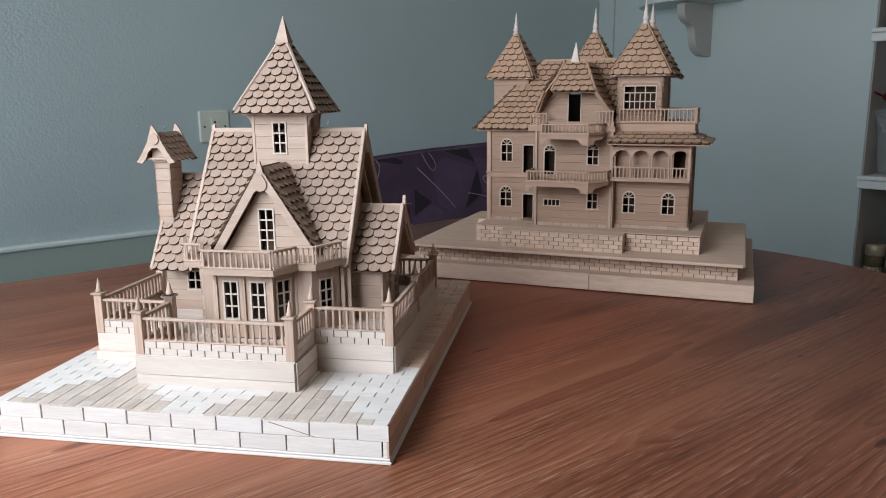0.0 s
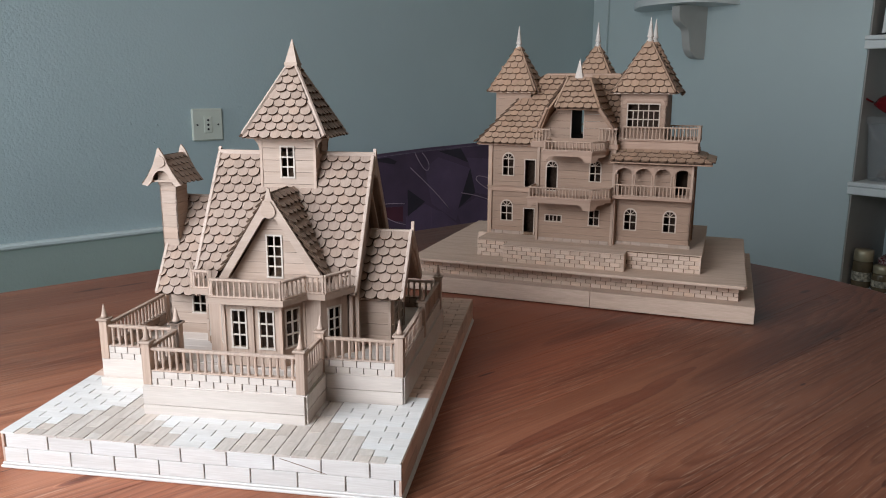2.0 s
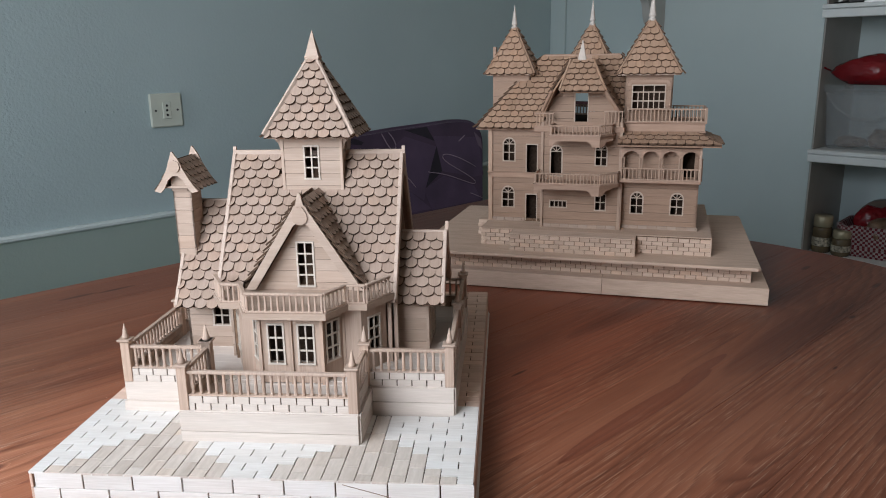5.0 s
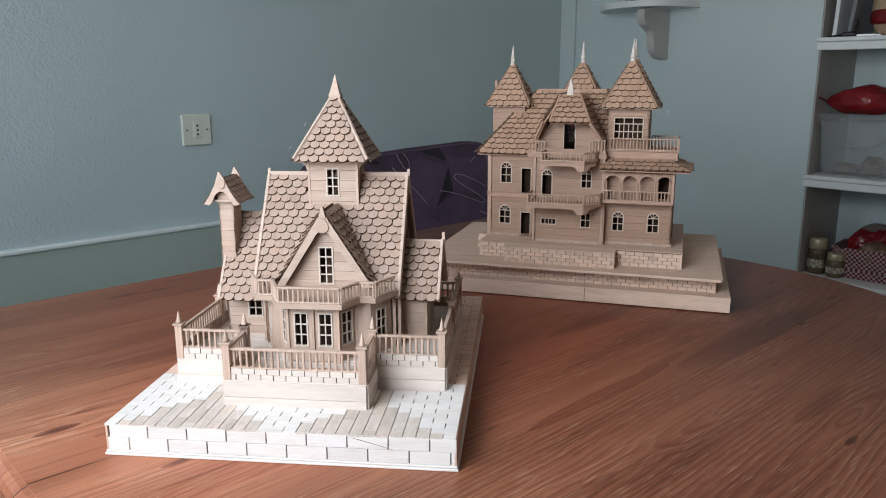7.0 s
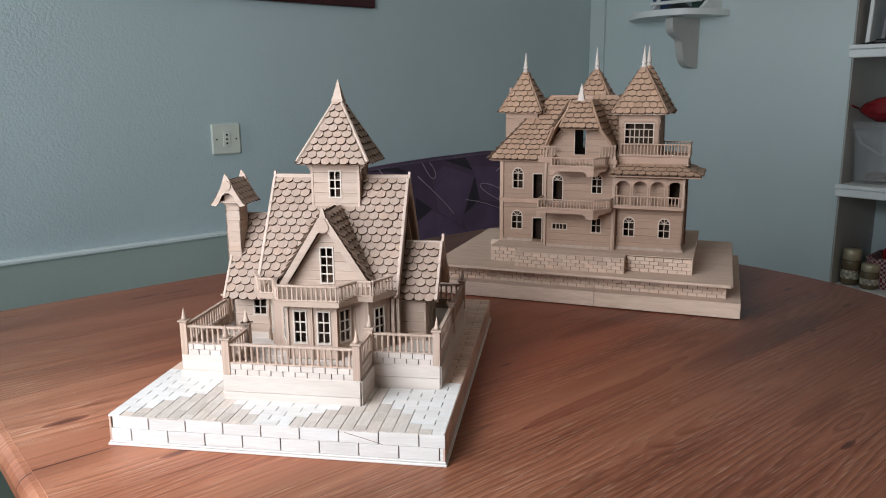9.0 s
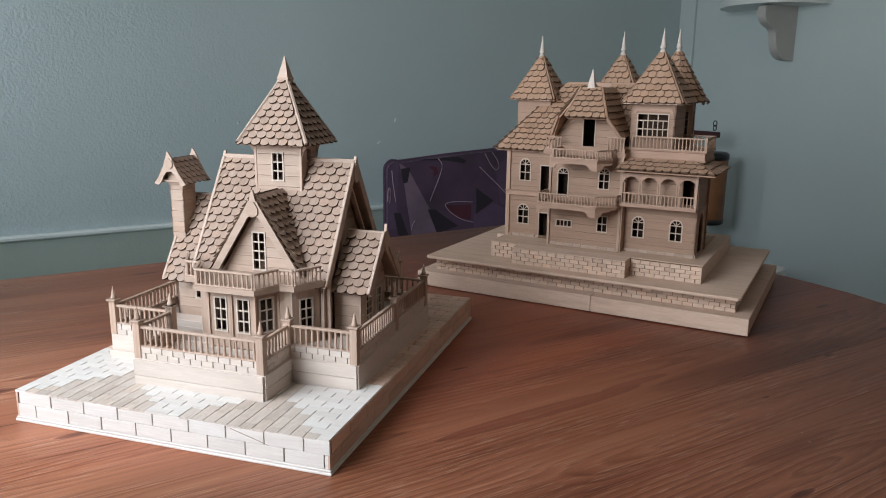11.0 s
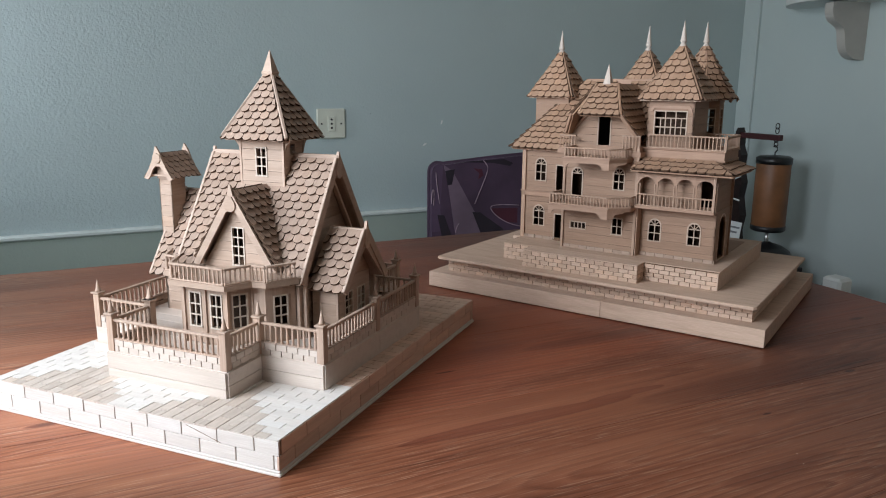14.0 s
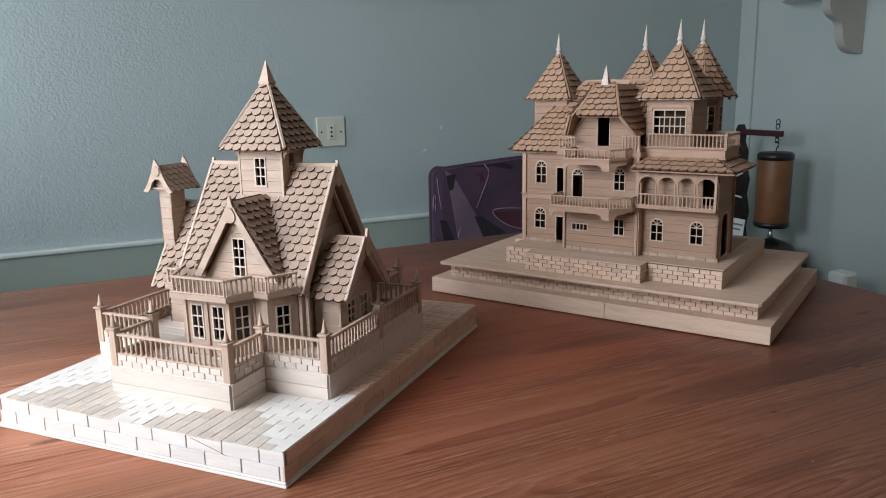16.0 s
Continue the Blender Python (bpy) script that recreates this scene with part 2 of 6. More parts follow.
    tone = mixed(nt, "MULTIPLY", 1.0, tone, ramp(nt, fibre, [(0.30, (0.90, 0.88, 0.87)), (0.52, (1, 1, 1)), (0.72, (1.08, 1.10, 1.11))]))
    tone = mixed(nt, "MULTIPLY", 1.0, tone, ramp(nt, line, [(0.30, (0.70, 0.63, 0.60)), (0.42, (1, 1, 1)), (0.62, (1.0, 1.0, 1.0)), (0.72, (1.22, 1.30, 1.34))]))
    worn = ramp(nt, ovals(WORN), [(0.4, (1, 1, 1)), (1.4, (0, 0, 0))])
    # pale flecks painted in as glints off raised fibre, also where varnish is worn
    glint = do("MULTIPLY", ramp(nt, fleck, [(0.58, (0, 0, 0)), (0.70, (1, 1, 1))]), do("MAXIMUM", near, worn))
    tone = mixed(nt, "MIX", do("MULTIPLY", glint, 0.55), tone, (0.62, 0.42, 0.30))
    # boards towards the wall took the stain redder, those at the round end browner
    # the stain runs redder on the middle boards, darker along both long edges
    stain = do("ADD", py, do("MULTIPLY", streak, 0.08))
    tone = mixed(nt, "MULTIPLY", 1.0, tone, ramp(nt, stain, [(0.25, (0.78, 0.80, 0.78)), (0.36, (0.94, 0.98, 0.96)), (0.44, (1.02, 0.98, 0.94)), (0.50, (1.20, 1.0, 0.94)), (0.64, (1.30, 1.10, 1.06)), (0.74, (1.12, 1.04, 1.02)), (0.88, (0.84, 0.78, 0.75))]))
    # light painted into the colour: paler at the window end, darker round end
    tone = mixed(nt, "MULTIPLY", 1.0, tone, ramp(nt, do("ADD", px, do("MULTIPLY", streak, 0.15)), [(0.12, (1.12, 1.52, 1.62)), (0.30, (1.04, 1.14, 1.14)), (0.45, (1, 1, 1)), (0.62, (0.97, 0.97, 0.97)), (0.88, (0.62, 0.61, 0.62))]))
    each = ramp(nt, rnd, [(0.0, (0.90, 0.88, 0.87)), (1.0, (1.08, 1.08, 1.08))])
    tone = mixed(nt, "MULTIPLY", 1.0, tone, each)

    tone = mixed(nt, "MULTIPLY", 1.0, tone, ramp(nt, ovals(HEARTWOOD), [(0.40, (0.74, 0.64, 0.64)), (0.80, (0.68, 0.57, 0.57)), (0.96, (0.62, 0.52, 0.52)), (1.10, (0.90, 0.87, 0.86)), (1.7, (1, 1, 1))]))
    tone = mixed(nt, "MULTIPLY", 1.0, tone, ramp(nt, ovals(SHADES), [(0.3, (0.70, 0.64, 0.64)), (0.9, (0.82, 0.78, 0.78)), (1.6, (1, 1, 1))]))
    tone = mixed(nt, "MULTIPLY", 1.0, tone, ramp(nt, ovals(KNOTS), [(0.35, (0.26, 0.20, 0.20)), (0.8, (0.50, 0.40, 0.40)), (1.02, (0.80, 0.74, 0.72)), (1.25, (1, 1, 1))]))
    speck = node(nt, "ShaderNodeTexVoronoi", Scale=34.0)
    nt.links.new(tc.outputs["Object"], speck.inputs["Vector"])
    dust = do("LESS_THAN", speck.outputs["Distance"], 0.022)
    tone = mixed(nt, "MIX", do("MULTIPLY", dust, 0.45), tone, (0.60, 0.50, 0.42))
    nt.links.new(tone, b.inputs["Base Color"])
    nt.links.new(do("MULTIPLY_ADD", fibre, 0.24, 0.28), b.inputs["Roughness"])
    b.inputs["Specular IOR Level"].default_value = 0.26
    bump(nt, b, do("ADD", do("MULTIPLY", do("MULTIPLY", saw, near), 0.8), do("MULTIPLY", fibre, 0.7)), 0.35, 0.0005)
    return m


# the table's frame: x along the grain, y across it
TABLE = pose(0, 0, 0.75, 0, 0, 50)
KNOTS = [(0.268, 1.0, 0.03, 0.005), (0.46, 0.478, 0.013, 0.0019), (0.81, 0.32, 0.008, 0.003), (0.54, 0.17, 0.016, 0.004),
         (0.968, 0.427, 0.014, 0.004), (0.947, 0.338, 0.016, 0.004), (0.66, 0.285, 0.006, 0.0018), (0.127, 0.512, 0.022, 0.0055), (0.074, 0.634, 0.026, 0.0085), (0.05, 0.556, 0.06, 0.0013), (0.312, 0.996, 0.03, 0.004)]
HEARTWOOD = [(0.475, 0.362, 0.125, 0.0105), (0.58, 0.368, 0.05, 0.006), (0.20, 0.60, 0.12, 0.006)]
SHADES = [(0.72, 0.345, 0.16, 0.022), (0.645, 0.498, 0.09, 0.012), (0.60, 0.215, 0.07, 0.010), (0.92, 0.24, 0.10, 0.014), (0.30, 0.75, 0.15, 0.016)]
WORN = [(0.508, 0.320, 0.050, 0.022), (0.62, 0.245, 0.05, 0.015)]
PINE = table_wood()


# ---------------------------------------------------------------- small builders
def mesh_of(bm, name="mesh"):
    me = bpy.data.meshes.new(name)
    bmesh.ops.recalc_face_normals(bm, faces=bm.faces)
    bm.to_mesh(me)
    bm.free()
    return me


def part(name, me, mats, parent, label="", m=None, smooth=False, kind=""):
    """Link a mesh (or bmesh) as one object under a thing or a part."""
    if isinstance(me, bmesh.types.BMesh):
        me = mesh_of(me, name)
    if not me.materials:
        for k in mats if isinstance(mats, (tuple, list)) else (mats,):
            me.materials.append(k)
    if smooth:
        for p in me.polygons:
            p.use_smooth = True
    ob = new(name, me)
    ob.parent = parent
    if m is not None:
        ob.matrix_local = m
    return tagged(ob, label, kind=kind)


def add_box(bm, x0, x1, y0, y1, z0, z1, bevel=0.0, m=None):
    v = bmesh.ops.create_cube(bm, size=1.0)["verts"]
    t = Matrix.Translation(((x0 + x1) / 2, (y0 + y1) / 2, (z0 + z1) / 2)) @ Matrix.Diagonal((x1 - x0, y1 - y0, z1 - z0, 1))
    bmesh.ops.transform(bm, matrix=(m @ t) if m is not None else t, verts=v)
    if bevel:
        bmesh.ops.bevel(bm, geom=list({e for q in v for e in q.link_edges}), offset=bevel, segments=1, affect="EDGES")
    return bm


def box(x0, x1, y0, y1, z0, z1, bevel=0.0, m=None):
    return add_box(bmesh.new(), x0, x1, y0, y1, z0, z1, bevel, m)


BOXES = {}


def piece_mesh(dx, dy, dz, mat, bevel):
    """A shared bevelled block from (0, 0, 0) to (dx, dy, dz)."""
    key = (round(dx, 5), round(dy, 5), round(dz, 5), mat.name, bevel)
    if key not in BOXES:
        BOXES[key] = mesh_of(box(0, dx, 0, dy, 0, dz, bevel), "block")
        BOXES[key].materials.append(mat)
    return BOXES[key]


def prism(points, thick, m=None, bm=None, edge_slot=0):
    """A flat outline in x, y made thick towards -z."""
    bm = bm or bmesh.new()
    m = m or Matrix()
    top = [bm.verts.new(m @ Vector((x, y, 0))) for x, y in points]
    low = [bm.verts.new(m @ Vector((x, y, -thick))) for x, y in points]
    bm.faces.new(top)
    bm.faces.new(low[::-1])
    for i in range(len(top)):
        j = (i + 1) % len(top)
        f = bm.faces.new((top[i], low[i], low[j], top[j]))
        f.material_index = edge_slot
    return bm


def lathe(profile, seg=12, m=None, bm=None):
    """Turned form from (radius, height) pairs."""
    bm = bm or bmesh.new()
    m = m or Matrix()
    rings = []
    for r, z in profile:
        rings.append([bm.verts.new(m @ Vector((r * math.cos(2 * math.pi * i / seg), r * math.sin(2 * math.pi * i / seg), z))) for i in range(seg)])
    for a, b in zip(rings, rings[1:]):
        for i in range(seg):
            j = (i + 1) % seg
            bm.faces.new((a[i], a[j], b[j], b[i]))
    bm.faces.new(rings[0][::-1])
    bm.faces.new(rings[-1])
    return bm


def tube(points, r, seg=6, bm=None):
    """A round bar through points."""
    bm = bm or bmesh.new()
    pts = [Vector(p) for p in points]
    rings = []
    for i, p in enumerate(pts):
        d = (pts[min(i + 1, len(pts) - 1)] - pts[max(i - 1, 0)]).normalized()
        q = d.to_track_quat("Z", "Y").to_matrix()
        rings.append([bm.verts.new(p + q @ Vector((r * math.cos(2 * math.pi * k / seg), r * math.sin(2 * math.pi * k / seg), 0))) for k in range(seg)])
    for a, b in zip(rings, rings[1:]):
        for i in range(seg):
            j = (i + 1) % seg
            bm.faces.new((a[i], a[j], b[j], b[i]))
    bm.faces.new(rings[0][::-1])
    bm.faces.new(rings[-1])
    return bm


def thing(name, m, label, category, group="", kind=""):
    ob = new(name)
    ob.matrix_world = m
    return tagged(ob, label, category, group, kind)


def frame_of(origin, s, up):
    """Pose with x along s, y along up, z outwards."""
    s, up = Vector(s).normalized(), Vector(up).normalized()
    n = s.cross(up).normalized()
    up = n.cross(s)
    m = Matrix((s, up, n)).transposed().to_4x4()
    m.translation = Vector(origin)
    return m


def clip_poly(poly, region):
    """Cut a polygon by a convex anticlockwise region."""
    out = list(poly)
    for (ax, ay), (bx, by) in zip(region, region[1:] + region[:1]):
        src, out = out, []
        side = [(bx - ax) * (py - ay) - (by - ay) * (px - ax) for px, py in src]
        for i in range(len(src)):
            j = (i + 1) % len(src)
            if side[i] >= 0:
                out.append(src[i])
            if (side[i] >= 0) != (side[j] >= 0):
                t = side[i] / (side[i] - side[j])
                out.append((src[i][0] + t * (src[j][0] - src[i][0]), src[i][1] + t * (src[j][1] - src[i][1])))
        if not out:
            return []
    tidy = []
    for p in out:
        if not tidy or math.hypot(p[0] - tidy[-1][0], p[1] - tidy[-1][1]) > 1e-6:
            tidy.append(p)
    if len(tidy) > 1 and math.hypot(tidy[0][0] - tidy[-1][0], tidy[0][1] - tidy[-1][1]) < 1e-6:
        tidy.pop()
    return tidy


def area(p):
    return 0.5 * abs(sum(p[i][0] * p[(i + 1) % len(p)][1] - p[(i + 1) % len(p)][0] * p[i][1] for i in range(len(p))))


TABS = {}


def tab_outline(w, e, length, deep=0.86):
    r = w / 2
    arc = [(-r * math.cos(math.pi * k / 8), r * deep - r * deep * math.sin(math.pi * k / 8)) for k in range(9)]
    return arc + [(r, length), (-r, length)]


def shingles(parent, face, region, w, e, mats, thick=0.0014, lift=0.0034, skip=None, seed=1, overhang=0.002, deep=0.86):
    """Rows of round-ended shingles on a roof face; each one is a piece of its own."""
    rnd = random.Random(seed)
    s0, s1 = min(p[0] for p in region), max(p[0] for p in region)
    h1 = max(p[1] for p in region)
    length = e * 1.7
    grown = [(x, y - overhang if y < 1e-6 else y) for x, y in region]
    outline = tab_outline(w * 0.955, e, length, deep)
    key = (w, e, mats[0].name, deep, thick)
    if key not in TABS:
        TABS[key] = mesh_of(prism(outline, thick, edge_slot=1), "shingle")
        for k in mats:
            TABS[key].materials.append(k)
    tilt = math.asin(lift / length)
    row = 0
    while row * e < h1 - e * 0.35:
        h = row * e - overhang
        x = s0 + (w / 2 if row % 2 else 0.0)
        while x < s1 + w / 2:
            jx, jh = rnd.uniform(-0.03, 0.03) * w, rnd.uniform(-0.04, 0.04) * e
            c = (x + jx, h + jh)
            x += w
            if skip and skip(face @ Vector((c[0], c[1] + e * 0.5, 0))):
                continue
            moved = [(px + c[0], py + c[1]) for px, py in outline]
            cut = clip_poly(moved, grown)
            if len(cut) < 3 or area(cut) < 0.12 * area(outline):
                continue
            if area(cut) > 0.995 * area(outline):
                me = TABS[key]
            else:
                me = mesh_of(prism([(px - c[0], py - c[1]) for px, py in cut], thick, edge_slot=1), "shingle")
                for k in mats:
                    me.materials.append(k)
            m = face @ Matrix.Translation((c[0], c[1], lift + thick)) @ pose(0, 0, 0, -math.degrees(tilt), rnd.uniform(-0.6, 0.6), rnd.uniform(-1.5, 1.5))
            part("shingle", me, mats, parent, m=m)
        row += 1


def roof_slope(house, face, region, w, e, mats, label, **kw):
    bm = prism(region, 0.0018, face)
    bm.faces.ensure_lookup_table()
    bm.faces[0].material_index = 1
    if mats[0] is TAN_SHINGLE:
        kw = {"thick": 0.0017, "lift": 0.0036, "deep": 0.62, **kw}
    deck = part("roof_slope", bm, (mats[0], mats[1]), house, label)
    shingles(deck, face, region, w, e, mats, **kw)
    return deck


def bricks(parent, m, length, rows, bl, bh, thick, mat, shift=0.0, gap=0.0006, seed=0, name="brick", bevel=0.0002, bed=0.0003):
    """Courses of small bricks on a face: x along, y up, z out."""
    rnd = random.Random(seed)
    for r in range(rows):
        x = -(shift + (bl / 2 if r % 2 else 0.0)) % bl - bl
        while x < length:
            a, b = max(x, 0.0), min(x + bl - gap, length)
            x += bl
            if b - a < bl * 0.12:
                continue
            out = thick + rnd.uniform(-0.00012, 0.00012)
            me = piece_mesh(round(b - a, 4), bh - bed, round(thick, 5), mat, bevel)
            part(name, me, mat, parent, m=m @ Matrix.Translation((a, r * bh, out - thick)))


def planks(parent, m, length, height, mat, holes=(), board=0.0095, thick=0.002, top=None, name="plank"):
    """A wall of horizontal boards: x along, y up, z out. holes: x0, x1, y0, y1. top(x) cuts the boards under a slope."""
    rows = max(1, round(height / board))
    bh = height / rows
    for r in range(rows):
        y0, y1 = r * bh, (r + 1) * bh
        cuts = sorted({y0, y1, *(c for hx0, hx1, hy0, hy1 in holes for c in (hy0, hy1) if y0 < c < y1)})
        for c0, c1 in zip(cuts, cuts[1:]):
            spans = [(0.0, length)]
            for hx0, hx1, hy0, hy1 in holes:
                if hy0 < c1 - 1e-6 and hy1 > c0 + 1e-6:
                    spans = [q for a, b in spans for q in ((a, min(b, hx0)), (max(a, hx1), b)) if q[1] - q[0] > 0.0004]
            for a, b in spans:
                lo = c0 + (0.00013 if c0 == y0 else 0)
                hi = c1 - (0.00013 if c1 == y1 else 0)
                if top is None:
                    me = piece_mesh(b - a, hi - lo, thick, mat, 0.0)
                    part(name, me, mat, parent, m=m @ Matrix.Translation((a, lo, -thick)))
                else:
                    cut = clip_poly([(a, lo), (b, lo), (b, hi), (a, hi)], top)
                    if len(cut) > 2 and area(cut) > 4e-6:
                        x0, yy0 = cut[0]
                        part(name, prism([(px - x0, py - yy0) for px, py in cut], thick), mat, parent, m=m @ Matrix.Translation((x0, yy0, 0)))


def window(parent, m, w, h, nx, ny, mat, arch=False, bar=0.0011, deep=0.0014, name="window", fan=True):
    """A small window set in an opening from (0, 0) to (w, h): frame and glazing bars."""
    bm = bmesh.new()
    f = 0.0011 if arch else 0.0013
    if arch:
        r = w / 2 - 0.0004
        hh = h - w / 2
        outer = [(w / 2 + (w / 2 + f) * math.cos(math.pi * k / 10), hh + (w / 2 + f) * math.sin(math.pi * k / 10)) for k in range(11)]
        inner = [(w / 2 - r * math.cos(math.pi * k / 10), hh + r * math.sin(math.pi * k / 10)) for k in range(11)]
        prism([(w + f, 0.0)] + outer + [(-f, 0.0), (0.0004, 0.0)] + inner + [(w - 0.0004, 0.0)], deep, m @ Matrix.Translation((0, 0, deep * 0.45)), bm)
        add_box(bm, -f, w + f, -f, 0.0, -deep * 0.5, deep * 0.6, 0.0, m)
    else:
        add_box(bm, -f * 1.2, w + f * 1.2, -f, 0.0, -deep * 0.5, deep * 0.8, 0.0, m)
        for x0, x1, y0, y1 in ((-f, w + f, h, h + f), (-f, 0.0, 0.0, h), (w, w + f, 0.0, h)):
            add_box(bm, x0, x1, y0, y1, -deep * 0.5, deep * 0.5, 0.0, m)
    fr = part(name, bm, mat, parent)
    for i in range(1, nx):
        x = w * i / nx
        part("glazing_bar", piece_mesh(bar, h if not arch else h - w / 2, deep * 0.8, mat, 0.0), mat, fr, m=m @ Matrix.Translation((x - bar / 2, 0, -deep * 0.5)))
    hh = h if not arch else h - w / 2
    for j in range(1, ny + (1 if arch and fan else 0)):
        y = hh * j / ny
        part("glazing_bar", piece_mesh(w, bar, deep * 0.7, mat, 0.0), mat, fr, m=m @ Matrix.Translation((0, y - bar / 2, -deep * 0.45)))
    if arch and fan:
        for a in (45, 90, 135):
            part("glazing_bar", piece_mesh(w / 2, bar * 0.8, deep * 0.7, mat, 0.0), mat, fr, m=m @ Matrix.Translation((w / 2, hh, -deep * 0.45)) @ pose(0, 0, 0, 0, 0, a) @ Matrix.Translation((0, -bar * 0.4, 0)))
    return fr


BALUSTER = {}


def baluster_mesh(height, r, mat):
    key = (round(height, 5), r, mat.name)
    if key not in BALUSTER:
        p = [(1.05, 0), (1.05, 0.07), (0.78, 0.12), (1.0, 0.34), (0.82, 0.66), (0.78, 0.88), (1.05, 0.93), (1.05, 1.0)]
        BALUSTER[key] = mesh_of(lathe([(r * a, height * z) for a, z in p], 7), "baluster")
        BALUSTER[key].materials.append(mat)
    return BALUSTER[key]


def railing(parent, p0, p1, z0, z1, mat, pitch, r, rail=(0.0032, 0.0022), foot=True, ends=0.003):
    """Handrail, foot rail and a row of turned balusters between two points."""
    a, b = Vector((*p0, 0)), Vector((*p1, 0))
    d = b - a
    length = d.length
    ang = math.degrees(math.atan2(d.y, d.x))
    m = pose(a.x, a.y, 0, 0, 0, ang)
    part("handrail", box(0, length, -rail[0] / 2, rail[0] / 2, z1 - rail[1], z1, 0.0004, m), mat, parent)
    if foot:
        part("foot_rail", box(0, length, -rail[0] / 2, rail[0] / 2, z0, z0 + 0.0014, 0.0003, m), mat, parent)
        z0 += 0.0014
    n = max(1, round((length - 2 * ends) / pitch))
    for i in range(n + 1):
        x = ends + (length - 2 * ends) * i / n
        part("baluster", baluster_mesh(z1 - rail[1] - z0, r, mat), mat, parent, m=m @ Matrix.Translation((x, 0, z0)))


def spike(parent, x, y, z0, z1, mat, r=0.0036, bead=True):
    """Turned roof spike with a bead at its foot."""
    if bead:
        h = z1 - z0
        prof = [(r * 0.8, 0), (r * 1.15, 0.05 * h), (r * 1.2, 0.10 * h), (r * 0.8, 0.15 * h), (r * 0.72, 0.19 * h), (r * 1.12, 0.225 * h), (r * 1.12, 0.27 * h), (r * 0.92, 0.30 * h), (r * 0.84, 0.40 * h), (r * 0.45, 0.72 * h), (0.0004, h)]
        part("roof_spike", lathe(prof, 12, pose(x, y, z0)), mat, parent, smooth=True)
    else:
        part("roof_spike", lathe([(r * 1.3, 0), (r * 1.4, 0.002), (r * 1.25, 0.003), (0.0003, z1 - z0)], 4, pose(x, y, z0, 0, 0, 45)), mat, parent)


def arch_hole(x, y, w, h):
    """Stepped opening that an arched window covers."""
    return [(x, x + w, y, y + h - w * 0.32), (x + w * 0.14, x + w * 0.86, y + h - w * 0.33, y + h - w * 0.1)]


# ---------------------------------------------------------------- the room
def setting(name, bm, mats, label, m=ROOM, category=""):
    ob = part(name, bm, mats, None)
    ob.matrix_world = m
    return tagged(ob, label, category or name.split("_")[0], kind="structure")


CAP = plain("pale_cap_paint", (0.66, 0.735, 0.72), 0.45, spread=0.05, scale=12)
BRACKET = plain("aged_cream_paint", (0.50, 0.49, 0.46), 0.5, spread=0.06, scale=14)
RX, RY, RZ, TH = 3.3, -2.72, 2.45, 0.12
setting("floor", box(-TH, RX + TH, RY - TH, 0.45, -0.1, 0.0), CARPET, "dark green short-pile carpet on the floor")
setting("ceiling", box(-TH, RX + TH, RY - TH, 0.45, RZ, RZ + 0.1), CEIL, "unseen ceiling toned warm off-white to bounce light")
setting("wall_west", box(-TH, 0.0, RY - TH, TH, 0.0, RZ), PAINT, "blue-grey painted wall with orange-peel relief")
# back wall, with the shelf niche cut through it
NX0, NX1, NZ1, NDEEP = 0.984, 2.35, 2.2, 0.30
bm = box(0.0, NX0, 0.0, 0.36, 0.0, RZ)
add_box(bm, NX1, RX + TH, 0.0, 0.36, 0.0, RZ)
add_box(bm, NX0, NX1, 0.0, 0.36, NZ1, RZ)
setting("wall_north", bm, PAINT_SMOOTH, "pale blue-grey painted wall with a shelf niche")
bm = box(NX0, NX1, NDEEP, 0.36, 0.0, NZ1)
setting("niche_back", bm, PAINT_SMOOTH, "pale painted back of the shelf niche")
bm = box(NX0, NX0 + 0.004, 0.004, NDEEP, 0.0, NZ1)
add_box(bm, NX1 - 0.004, NX1, 0.004, NDEEP, 0.0, NZ1)
setting("niche_sides", bm, NICHE_SIDE, "greige painted sides of the shelf niche")
bm = box(RX, RX + TH, RY - TH, 0.0, 0.0, RZ)
setting("wall_east", bm, BOUNCE_WALL, "unseen wall toned warm cream to bounce light")
bm = box(0.0, SLOT["x0"], RY - TH, RY, 0.0, RZ)
add_box(bm, SLOT["x1"], WIN["x0"], RY - TH, RY, 0.0, RZ)
add_box(bm, WIN["x1"], RX, RY - TH, RY, 0.0, RZ)
for win in (SLOT, WIN):
    add_box(bm, win["x0"], win["x1"], RY - TH, RY, 0.0, win["z0"])
    add_box(bm, win["x0"], win["x1"], RY - TH, RY, win["z1"], RZ)
setting("wall_south", bm, PAINT_SMOOTH, "pale painted wall with a wide and a narrow window")


def wall_window(name, win, label):
    x0, x1, z0, z1 = (win[k] for k in ("x0", "x1", "z0", "z1"))
    ob = setting(name, box(x0 - 0.02, x1 + 0.02, RY, RY + 0.05, z0 - 0.03, z0, 0.004), TRIM, label, category="window")
    for a0, a1, b0, b1 in ((x0, x0 + 0.05, z0, z1), (x1 - 0.05, x1, z0, z1), (x0 + 0.05, x1 - 0.05, z1 - 0.05, z1), (x0 + 0.05, x1 - 0.05, z0, z0 + 0.04)):
        part("window_frame", box(a0, a1, RY - 0.06, RY - 0.01, b0, b1, 0.004), TRIM, ob)


wall_window("window_1", WIN, "wide white painted window with a wooden sill")
wall_window("window_2", SLOT, "narrow white painted window with a wooden sill")
# dado on the side wall, corner board, skirting
setting("trim_dado", box(0.0, 0.016, RY, -0.0, 0.0, 0.636), DADO, "grey-green painted dado below the wall paint", category="dado")
bm = box(0.0, 0.022, RY, 0.0, 0.636, 0.650, 0.004)
